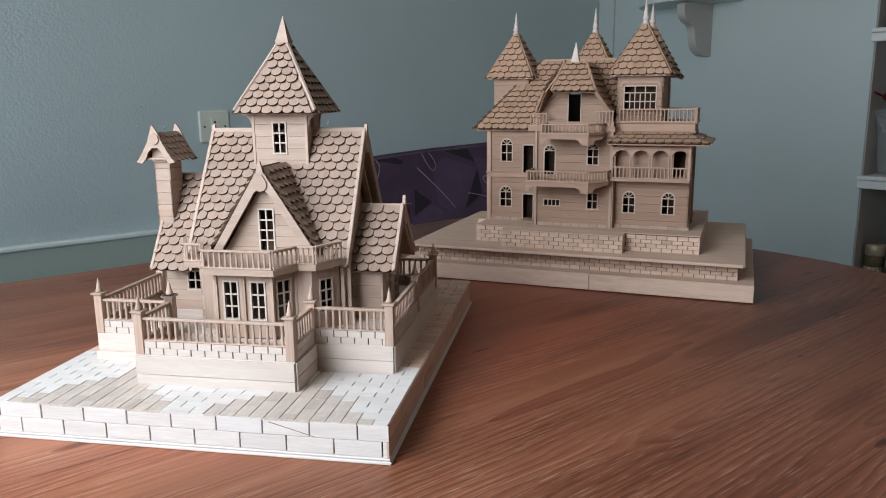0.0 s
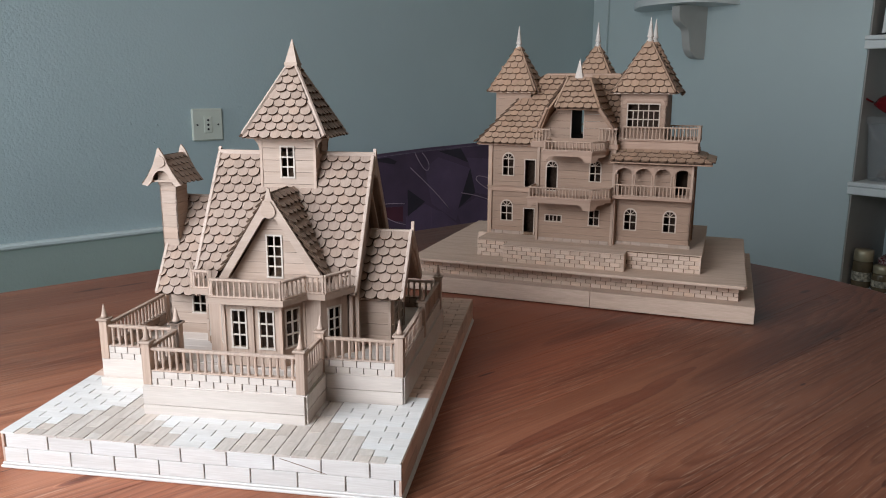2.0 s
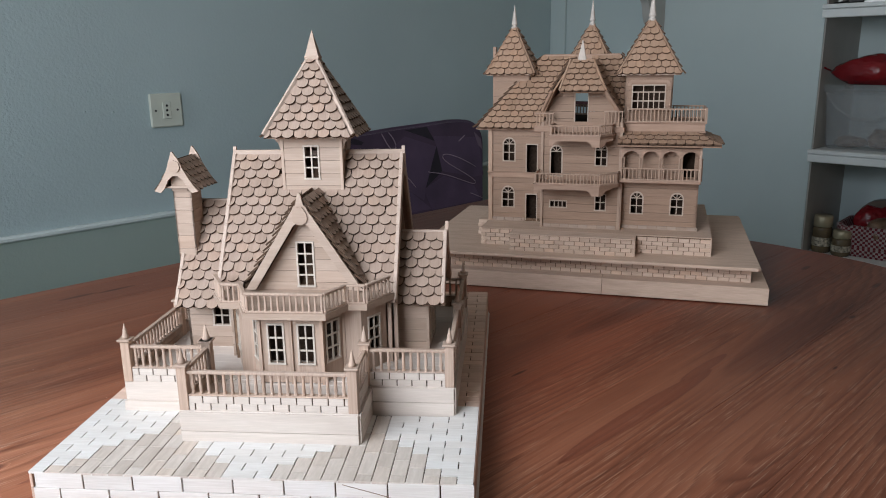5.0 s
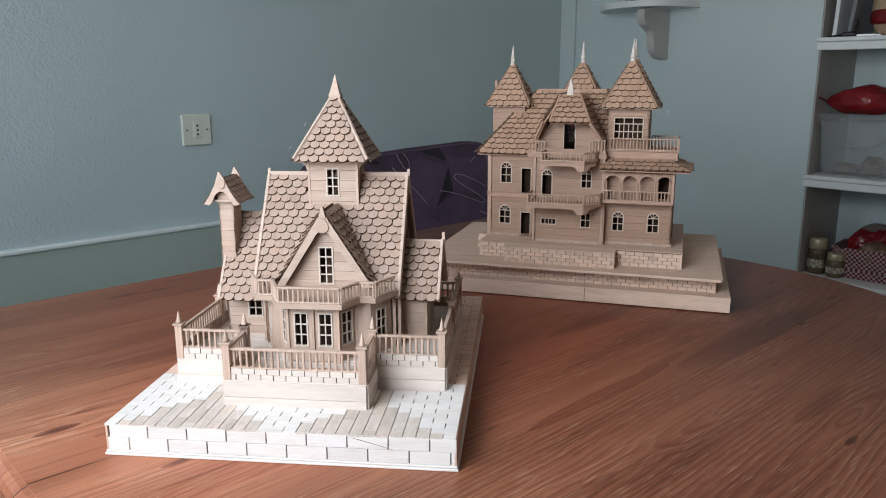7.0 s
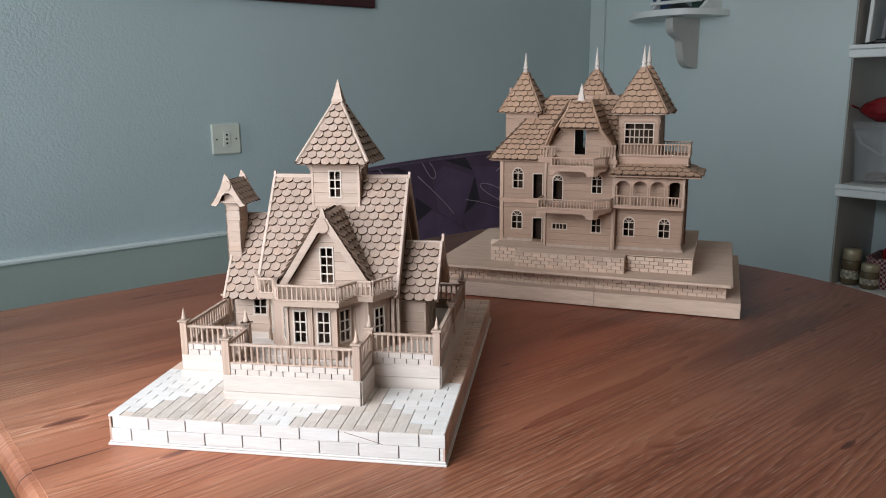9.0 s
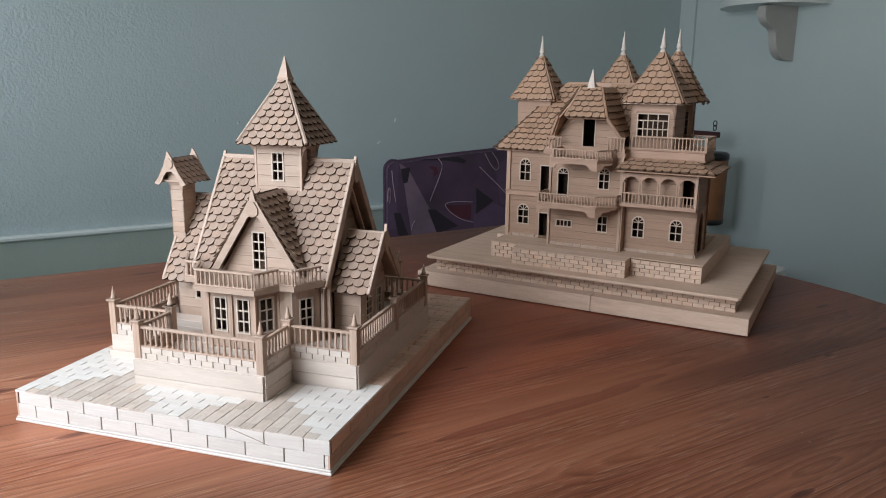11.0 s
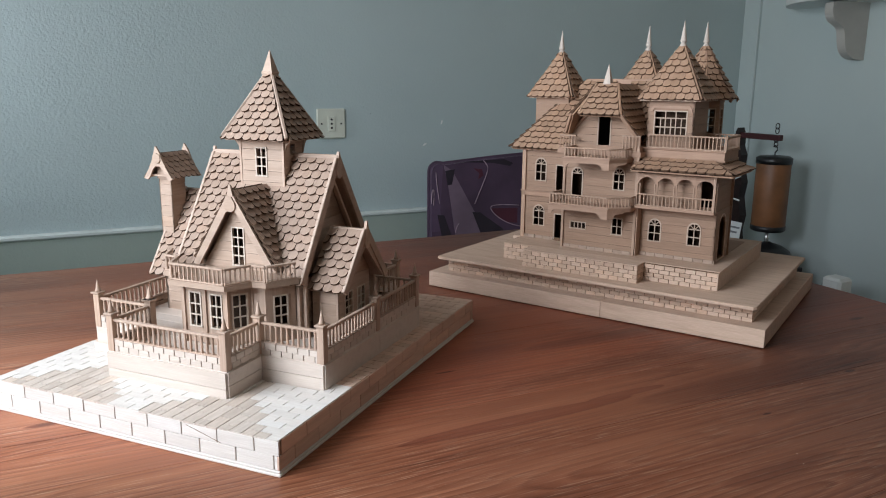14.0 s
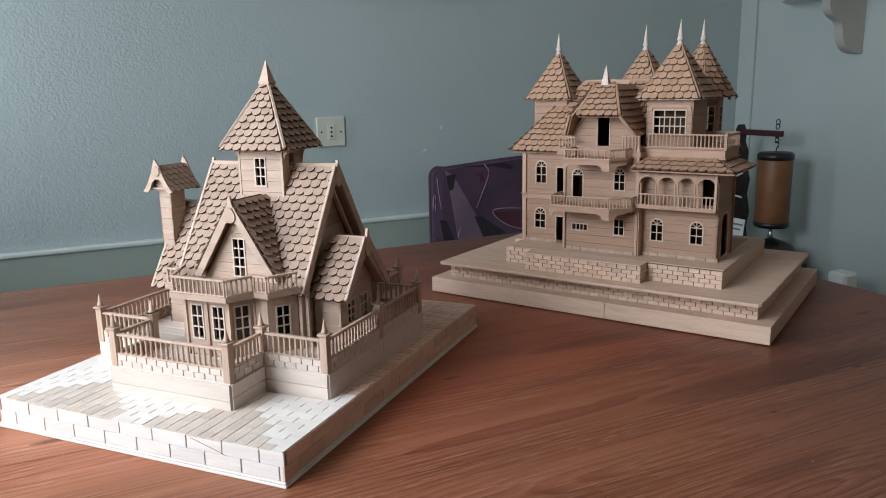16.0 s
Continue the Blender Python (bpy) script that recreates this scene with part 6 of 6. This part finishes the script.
    planks(body, upright(-0.1670, 0.0760, z0 + 0.0600, 0), 0.0892, 0.0560, TAN_WALL, [(0.0710, 0.0840, 0.004, 0.0370)], board=0.0098)
    planks(body, upright(-0.0778, 0.0760, z0 + 0.0600, 90), 0.0610, 0.0560, TAN_WALL, board=0.0098)
    planks(body, upright(-0.0750, 0.1370, z0, 180), 0.030, 0.118, TAN_WALL, board=0.0098)
    planks(body, upright(-0.1050, 0.1370, z0, 90), 0.0930, 0.118, TAN_WALL, board=0.0098)
    planks(body, upright(-0.1050, 0.2300, z0, 180), 0.2260, 0.1180, TAN_WALL, board=0.0098)
    part("archway_recess", box(-0.0860, -0.0845, 0.0860, 0.1240, z0, z0 + 0.0560), TAN_TRIM, h)
    # dark panels added as indoor shade, a little behind the fronts
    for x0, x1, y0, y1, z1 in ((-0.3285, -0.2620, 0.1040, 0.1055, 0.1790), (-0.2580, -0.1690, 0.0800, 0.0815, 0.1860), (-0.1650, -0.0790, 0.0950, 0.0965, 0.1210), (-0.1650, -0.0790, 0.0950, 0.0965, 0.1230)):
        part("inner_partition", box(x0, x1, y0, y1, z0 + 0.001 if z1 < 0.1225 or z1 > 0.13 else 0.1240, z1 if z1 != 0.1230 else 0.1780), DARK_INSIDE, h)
    # brick footing along the walls
    foot = part("footing", box(-0.3300, -0.2600, 0.0885, 0.0889, z0, z0 + 0.004), EDGE, h)
    for m, n in ((upright(-0.3310, 0.0888, z0, 0), 0.0460), (upright(-0.2570, 0.0628, z0, 0), 0.0870), (upright(-0.1640, 0.0748, z0, 0), 0.0890)):
        bricks(foot, m, n, 1, 0.0112, 0.0046, 0.0012, PLY, 0.002, 0.0005, 51)
    # arcade over the right block with its balcony
    part("balcony_floor", box(-0.1670, -0.0757, 0.0575, 0.0748, 0.1228, 0.1262, 0.0004), TAN_TRIM, h)
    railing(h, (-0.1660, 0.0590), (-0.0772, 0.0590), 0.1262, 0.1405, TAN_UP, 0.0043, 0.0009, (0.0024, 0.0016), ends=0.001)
    part("newel", box(-0.0784, -0.0758, 0.0577, 0.0603, 0.1262, 0.1662), TAN_UP, h)
    for i in range(5):
        x = -0.1655 + i * 0.0222
        for k in (-1, 1):
            part("arcade_column", baluster_mesh(0.0262, 0.00095, TAN_UP), TAN_UP, h, m=Matrix.Translation((x + k * 0.0015 + (0.0015 if i == 0 else 0), 0.0612, 0.1262)))
    for i in range(4):
        x = -0.1655 + i * 0.0222
        w = 0.0222
        r = w / 2 - 0.0017
        arch = [(0, 0.0120), (0, 0), (0.0017, 0)] + [(w / 2 - r * math.cos(math.pi * k / 12), r * 0.85 * math.sin(math.pi * k / 12)) for k in range(1, 12)] + [(w - 0.0017, 0), (w, 0), (w, 0.0120)]
        part("arcade_arch", prism(arch, 0.0016, upright(x, 0.0604, 0.1518, 0)), TAN_TRIM, h)
    # skirt roof above the arcade, turning round the right side
    f = frame_of((-0.1700, 0.0480, 0.1680), (1, 0, 0), (0, 0.028, 0.0110))
    Lr = math.hypot(0.028, 0.0110)
    roof_slope(h, f, [(0, 0), (0.1140, 0), (0.0860, Lr), (0, Lr)], BW * 1.05, BE * 1.25, B_MATS, "low skirt roof with round-ended shingles", seed=60, lift=0.0022)
    f = frame_of((-0.0560, 0.0480, 0.1680), (0, 1, 0), (-0.028, 0, 0.0110))
    roof_slope(h, f, [(0, 0), (0.0900, 0), (0.0900, Lr), (0.0280, Lr)], BW * 1.05, BE * 1.25, B_MATS, "low skirt roof with round-ended shingles", seed=61, lift=0.0022)
    part("skirt_soffit", box(-0.1690, -0.0580, 0.0500, 0.0758, 0.1662, 0.1676), TAN_TRIM, h)
    # roof terrace with railing
    part("roof_terrace", box(-0.1690, -0.0740, 0.0765, 0.1370, 0.1800, 0.1905, 0.0003), TAN_TRIM, h)
    part("terrace_edge", box(-0.1700, -0.0722, 0.0745, 0.1385, 0.1905, 0.1922, 0.0004), TAN_TRIM, h)
    part("terrace_edge", box(-0.1700, -0.0728, 0.0752, 0.1380, 0.1800, 0.1820, 0.0004), TAN_TRIM, h)
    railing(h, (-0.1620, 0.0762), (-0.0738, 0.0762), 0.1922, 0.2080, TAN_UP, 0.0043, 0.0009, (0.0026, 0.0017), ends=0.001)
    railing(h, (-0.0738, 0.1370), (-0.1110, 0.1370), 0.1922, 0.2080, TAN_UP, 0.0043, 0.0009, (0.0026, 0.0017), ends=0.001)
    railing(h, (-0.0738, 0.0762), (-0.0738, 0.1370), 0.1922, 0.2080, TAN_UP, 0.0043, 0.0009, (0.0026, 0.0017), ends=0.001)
    part("newel", box(-0.0752, -0.0724, 0.0748, 0.0776, 0.1922, 0.2090), TAN_UP, h)

    # bowed balcony in the middle storey, and the upper one
    def bow(z, hgt, x0, xb, x1, yf, yb):
        plan = [(x0, yf), (xb, yf), (x1, (yf + yb) / 2 + 0.004), (x1 + 0.002, yb), (x0, yb)]
        part("balcony_floor", prism(plan, 0.0034, pose(0, 0, z)), TAN_TRIM, h)
        part("balcony_trim", prism([(p[0] * 1.0 + (0.001 if p[0] > -0.2 else -0.001), p[1] - (0.001 if p[1] < yb - 0.001 else 0)) for p in plan], 0.0010, pose(0, 0, z + 0.0011)), TAN_TRIM, h)
        chain = [(x0 + 0.0012, yb), (x0 + 0.0012, yf + 0.0015), (xb - 0.0005, yf + 0.0015), (x1 - 0.0012, (yf + yb) / 2 + 0.004), (x1, yb)]
        for p, q in zip(chain, chain[1:]):
            railing(h, p, q, z + 0.0011, z + hgt, TAN_UP, 0.0040, 0.00085, (0.0024, 0.0016), ends=0.0012)
        # shaped apron under the front edge
        n = xb - x0
        ap = [(0, 0), (0, -0.0075), (0.004, -0.0075), (0.0065, -0.0035), (0.0100, -0.0018), (n - 0.0150, -0.0018), (n - 0.0105, -0.0040), (n - 0.0085, -0.0085), (n, -0.0085), (n, 0)]
        part("balcony_apron", prism(ap, 0.0018, upright(x0, yf + 0.0006, z - 0.0034, 0)), TAN_TRIM, h)
        part("balcony_apron", prism([(0, 0), (0, -0.0085), (0.006, -0.0085), (0.010, -0.003), (0.020, -0.0018), (0.022, 0)], 0.0018, upright(xb, yf + 0.001, z - 0.0034, 48)), TAN_TRIM, h)

    bow(0.1220, 0.0140, -0.2640, -0.1880, -0.1680, 0.0280, 0.0628)
    bow(0.1787, 0.0130, -0.2470, -0.1890, -0.1760, 0.0280, 0.0628)
    # sills beside the upper balcony
    part("upper_terrace", box(-0.2700, -0.1640, 0.0605, 0.0900, 0.1810, 0.1870, 0.0003), TAN_TRIM, h)
    railing(h, (-0.2685, 0.0620), (-0.2460, 0.0620), 0.1870, 0.2035, TAN_UP, 0.0043, 0.0009, (0.0026, 0.0017), ends=0.0015)
    railing(h, (-0.1880, 0.0620), (-0.1655, 0.0620), 0.1870, 0.2060, TAN_UP, 0.0043, 0.0009, (0.0026, 0.0017), ends=0.0015)
    # dormer front with an open door
    D0 = upright(-0.2580, 0.0740, 0.1870, 0)
    shape = [(0.0, 0.0), (0.0880, 0.0), (0.0880, 0.020), (0.0640, 0.0430), (0.0240, 0.0430), (0.0, 0.020)]
    planks(body, D0, 0.0880, 0.0430, TAN_WALL, [(0.0352, 0.0498, -0.001, 0.0430)], board=0.0094, top=shape)
    bm = bmesh.new()
    for x0, x1, y0, y1 in ((0.0340, 0.0352, 0, 0.042), (0.0498, 0.0510, 0, 0.042)):
        add_box(bm, x0, x1, y0, y1, -0.001, 0.0008, 0, D0)
    part("door_frame", bm, TAN_BAR, h)
    for sg in (1, -1):
        m = D0 @ Matrix.Translation((0.0425, 0, 0.002)) @ Matrix.Diagonal((sg, 1, 1, 1))
        part("raking_board", prism([(0.0185, 0.0435), (0.0225, 0.0435), (0.0455, 0.0190), (0.0420, 0.0190)], 0.0016, m), TAN_TRIM, h)
    # dormer roof: hipped front, two long slopes
    ax, ay, az = -0.2160, 0.0800, 0.2630
    fr = Vector((0, 0.0325, az - 0.228))
    roof_slope(h, frame_of((-0.2375, 0.049, 0.228), (1, 0, 0), fr), [(0, 0), (0.0505, 0), (0.0325, fr.length), (0.0085, fr.length)], BW, BE, B_MATS, "hipped dormer roof front with round-ended shingles", seed=70)
    for x0, x1 in ((-0.1868, -0.2048), (-0.2377, -0.2292)):
        strip(h, (x0, 0.0490, 0.2290), (x1, 0.0810, 0.2635), 0.0026, 0.0040, TAN_SHINGLE, "hip_strip", (-0.6 if x0 < -0.2 else 0.6, -0.7, 0.7), 0.0012)
    for x0, x1 in ((-0.2600, -0.2470), (-0.1722, -0.1868)):
        strip(h, (x0, 0.0622, 0.2050), (x1, 0.0482, 0.2290), 0.0030, 0.0030, TAN_TRIM, "barge_board", (-0.9 if x0 < -0.2 else 0.9, 0, 0.4), 0.0010)
    part("dormer_ridge", box(-0.2295, -0.2060, 0.0810, 0.1520, 0.2622, 0.2645, 0.0005), TAN_TRIM, h)
    rt = Vector((-0.035, 0, 0.058))
    Ld = rt.length
    t1 = Ld * (0.228 - 0.205) / 0.058
    roof_slope(h, frame_of((-0.1725, 0.0490, 0.205), (0, 1, 0), rt), [(0.0140, 0), (0.0700, 0), (0.1030, Ld), (0.0320, Ld), (0.0, t1)], BW, BE, B_MATS, "dormer roof slope with round-ended shingles", seed=71)
    roof_slope(h, frame_of((-0.2590, 0.1520, 0.205), (0, -1, 0), (0.0295, 0, 0.058)), [(0.0330, 0), (0.0890, 0), (0.1030, t1), (0.0710, Ld), (0.0, Ld)], BW, BE, B_MATS, "dormer roof slope with round-ended shingles", seed=72)
    part("roof_spike", lathe([(0.0066, 0), (0.0068, 0.001), (0.0004, 0.0240)], 4, pose(ax - 0.001, ay + 0.0015, az, 0, 0, 45)), SPIKE_WOOD, h)
    # main hipped roof
    up = Vector((0, 0.0705, 0.0875))
    Lm = up.length
    hide = lambda p: (p.y < 0.150 and -0.2575 + max(0.0, p.z - 0.205) * 0.51 < p.x < -0.174 - max(0.0, p.z - 0.205) * 0.60) or (abs(p.x + 0.311) < 0.0235 and abs(p.y - 0.148) < 0.0235)
    behind_tower = lambda p: p.x > -0.167 and p.y < 0.1365
    # the front slope is open under the dormer, the rear one where a small balcony door stands
    front = frame_of((-0.3470, 0.081, 0.182), (1, 0, 0), up)
    for k, region in enumerate(([(0, 0), (0.1015, 0), (0.1015, Lm), (0.0746, Lm)], [(0.1015, 0.263 * Lm), (0.1205, 0.92 * Lm), (0.1205, Lm), (0.1015, Lm)],
                                [(0.1205, 0.92 * Lm), (0.1395, 0.92 * Lm), (0.1395, Lm), (0.1205, Lm)], [(0.1745, 0.263 * Lm), (0.1745, 0.92 * Lm), (0.1690, Lm), (0.1395, Lm), (0.1395, 0.92 * Lm)],
                                [(0.1745, 0), (0.1810, 0), (0.1810, 0.838 * Lm), (0.1745, 0.92 * Lm)])):
        roof_slope(h, front, region, BW, BE, B_MATS, "main roof slope with round-ended shingles", seed=80 + 10 * k, skip=hide)
    rear = Vector((0, -0.0855, 0.0875))
    Lb = rear.length
    back = frame_of((-0.1040, 0.237, 0.182), (-1, 0, 0), rear)
    for k, region in enumerate(([(0.070, 0), (0.1010, 0), (0.1010, Lb), (0.0740, Lb), (0.070, 0.94 * Lb)], [(0.1430, 0), (0.2430, 0), (0.1684, Lb), (0.1430, Lb)], [(0.1010, 0.6 * Lb), (0.1430, 0.6 * Lb), (0.1430, Lb), (0.1010, Lb)])):
        roof_slope(h, back, region, BW, BE, B_MATS, "rear main roof slope with round-ended shingles", seed=81 + 10 * k)
    # dark attic floor and side panels added as shade, narrowing the view through
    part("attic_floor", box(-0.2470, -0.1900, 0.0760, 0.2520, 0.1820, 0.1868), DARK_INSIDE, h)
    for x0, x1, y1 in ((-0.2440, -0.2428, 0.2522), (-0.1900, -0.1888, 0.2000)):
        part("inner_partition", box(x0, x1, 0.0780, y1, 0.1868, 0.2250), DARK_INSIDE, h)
    part("rear_balcony", box(-0.2560, -0.2000, 0.2522, 0.2640, 0.1820, 0.1868), TAN_TRIM, h)
    railing(h, (-0.2550, 0.2620), (-0.2010, 0.2620), 0.1868, 0.2010, TAN_UP, 0.0043, 0.0009, (0.0026, 0.0017), ends=0.001)
    sd = Vector((0.0746, 0, 0.0875))
    Ls = sd.length
    roof_slope(h, frame_of((-0.3470, 0.237, 0.182), (0, -1, 0), sd), [(0, 0), (0.156, 0), (0.0865, Ls), (0.0845, Ls)], BW, BE, B_MATS, "hipped end of the main roof with round-ended shingles", seed=82, skip=hide)
    roof_slope(h, frame_of((-0.1040, 0.081, 0.182), (0, 1, 0), (-0.0740, 0, 0.0875)), [(0.0437, 0.62 * Ls), (0.0970, 0.62 * Ls), (0.0715, Ls), (0.0695, Ls)], BW, BE, B_MATS, "hipped end of the main roof with round-ended shingles", seed=83, skip=behind_tower)
    part("ridge_board", box(-0.2720, -0.1775, 0.1465, 0.1570, 0.2640, 0.2705, 0.0005), TAN_TRIM, h)
    part("roof_soffit", box(-0.3450, -0.2600, 0.0830, 0.2350, 0.1800, 0.1818), TAN_TRIM, h)
    planks(body, upright(-0.1510, 0.0900, 0.1820, 90), 0.1380, 0.0540, TAN_WALL, board=0.0098, top=[(0, 0), (0.138, 0), (0.085, 0.054), (0.035, 0.054)])

    # towers
    def tower(cx, cy, hw, zb, zt, wins):
        t = part("tower", box(cx - hw + 0.002, cx + hw - 0.002, cy - hw + 0.002, cy + hw - 0.002, zb, zb + 0.001), TAN_TRIM, h, "square boarded turret")
        for i, (x, y, a) in enumerate(((cx - hw, cy - hw, 0), (cx + hw, cy - hw, 90), (cx + hw, cy + hw, 180), (cx - hw, cy + hw, 270))):
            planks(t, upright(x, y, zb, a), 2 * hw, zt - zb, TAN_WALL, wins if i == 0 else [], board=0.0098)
        return t

    # front right tower, with a wide lattice window
    tower(-0.1390, 0.1085, 0.0270, 0.1918, 0.2470, [(0.0090, 0.0450, 0.0160, 0.0420)])
    # dark panel added as the shade inside the tower
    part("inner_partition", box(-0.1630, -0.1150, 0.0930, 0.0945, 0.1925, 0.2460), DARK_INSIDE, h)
    T3 = upright(-0.1660, 0.0815, 0.1918, 0)
    lattice = window(h, T3 @ Matrix.Translation((0.0090, 0.0160, 0)), 0.0360, 0.0260, 3, 1, TAN_BAR, bar=0.0011)
    for y in (0.0078, 0.0180):
        part("glazing_bar", piece_mesh(0.0360, 0.0013, 0.0010, TAN_BAR, 0.0), TAN_BAR, lattice, m=T3 @ Matrix.Translation((0.0090, 0.0160 + y, -0.0006)))
    for x in (0.0060, 0.0180, 0.0300):
        part("glazing_bar", piece_mesh(0.0011, 0.0180, 0.0010, TAN_BAR, 0.0), TAN_BAR, lattice, m=T3 @ Matrix.Translation((0.0090 + x - 0.00055, 0.0160, -0.0022)))
    part("window_hood", prism([(0.0030, 0.0420), (0.0030, 0.0450), (0.0065, 0.0485), (0.0475, 0.0485), (0.0510, 0.0450), (0.0510, 0.0420), (0.0480, 0.0420), (0.0465, 0.0455), (0.0075, 0.0455), (0.0060, 0.0420)], 0.0012, T3 @ Matrix.Translation((0, 0, 0.0012))), TAN_TRIM, h)
    hip_roof(h, -0.1390, 0.1085, 0.0350, 0.0350, 0.2470, 0.3080, B_MATS, BW, BE, 100)
    spike(h, -0.1390, 0.1085, 0.3060, 0.3360, SPIKE_WOOD)
    # left tower
    tower(-0.3110, 0.1480, 0.0235, 0.1820, 0.2470, [])
    hip_roof(h, -0.3110, 0.1480, 0.0305, 0.0305, 0.2470, 0.3040, B_MATS, BW, BE, 110)
    spike(h, -0.3115, 0.1480, 0.3020, 0.3320, SPIKE_WOOD)
    part("rear_chimney", box(-0.3548, -0.3504, 0.2160, 0.2240, 0.0433, 0.2820, 0.0004), TAN_TRIM, h)
    # rear tower
    tower(-0.2195, 0.2200, 0.0155, 0.2360, 0.2720, [])
    hip_roof(h, -0.2195, 0.2200, 0.0215, 0.0215, 0.2690, 0.3085, B_MATS, BW * 0.95, BE, 120)
    spike(h, -0.2195, 0.2200, 0.3065, 0.3400, SPIKE_WOOD)
    # eight-sided rear right tower with windows
    ox, oy, orad = -0.1430, 0.2150, 0.0280
    oc = part("tower", prism([(ox + orad * 0.9 * math.cos(math.pi * (2 * k + 1) / 8), oy + orad * 0.9 * math.sin(math.pi * (2 * k + 1) / 8)) for k in range(8)], 0.002, pose(0, 0, 0.1940)), TAN_TRIM, h, "eight-sided boarded turret")
    for k in range(8):
        a0, a1 = math.pi * (2 * k - 1) / 8, math.pi * (2 * k + 1) / 8
        p, q = Vector((ox + orad * math.cos(a0), oy + orad * math.sin(a0))), Vector((ox + orad * math.cos(a1), oy + orad * math.sin(a1)))
        d = q - p
        m = upright(p.x, p.y, 0.1820, math.degrees(math.atan2(d.y, d.x)))
        n = d.length
        planks(oc, m, n, 0.0650, TAN_WALL, [(0.006, n - 0.006, 0.022, 0.052)], board=0.0098)
        window(h, m @ Matrix.Translation((0.006, 0.022, 0)), n - 0.012, 0.030, 1, 3, TAN_BAR)
    hip_roof(h, ox, oy, 0.0400, 0.0400, 0.2470, 0.3120, B_MATS, BW * 0.95, BE, 130, sides=8)
    for k in range(8):
        a = math.pi * (2 * k + 1) / 8
        rib = [(0.0012, 0.3125), (0.0080, 0.3030), (0.0170, 0.2860), (0.0265, 0.2680), (0.0360, 0.2540), (0.0425, 0.2490), (0.0440, 0.2462), (0.0425, 0.2438)]
        part("roof_rib", tube([(ox + r * math.cos(a), oy + r * math.sin(a), z) for r, z in rib], 0.0020, 6), TAN_TRIM, h, smooth=True)
    spike(h, ox, oy, 0.3100, 0.3420, SPIKE_WOOD)


mansion()
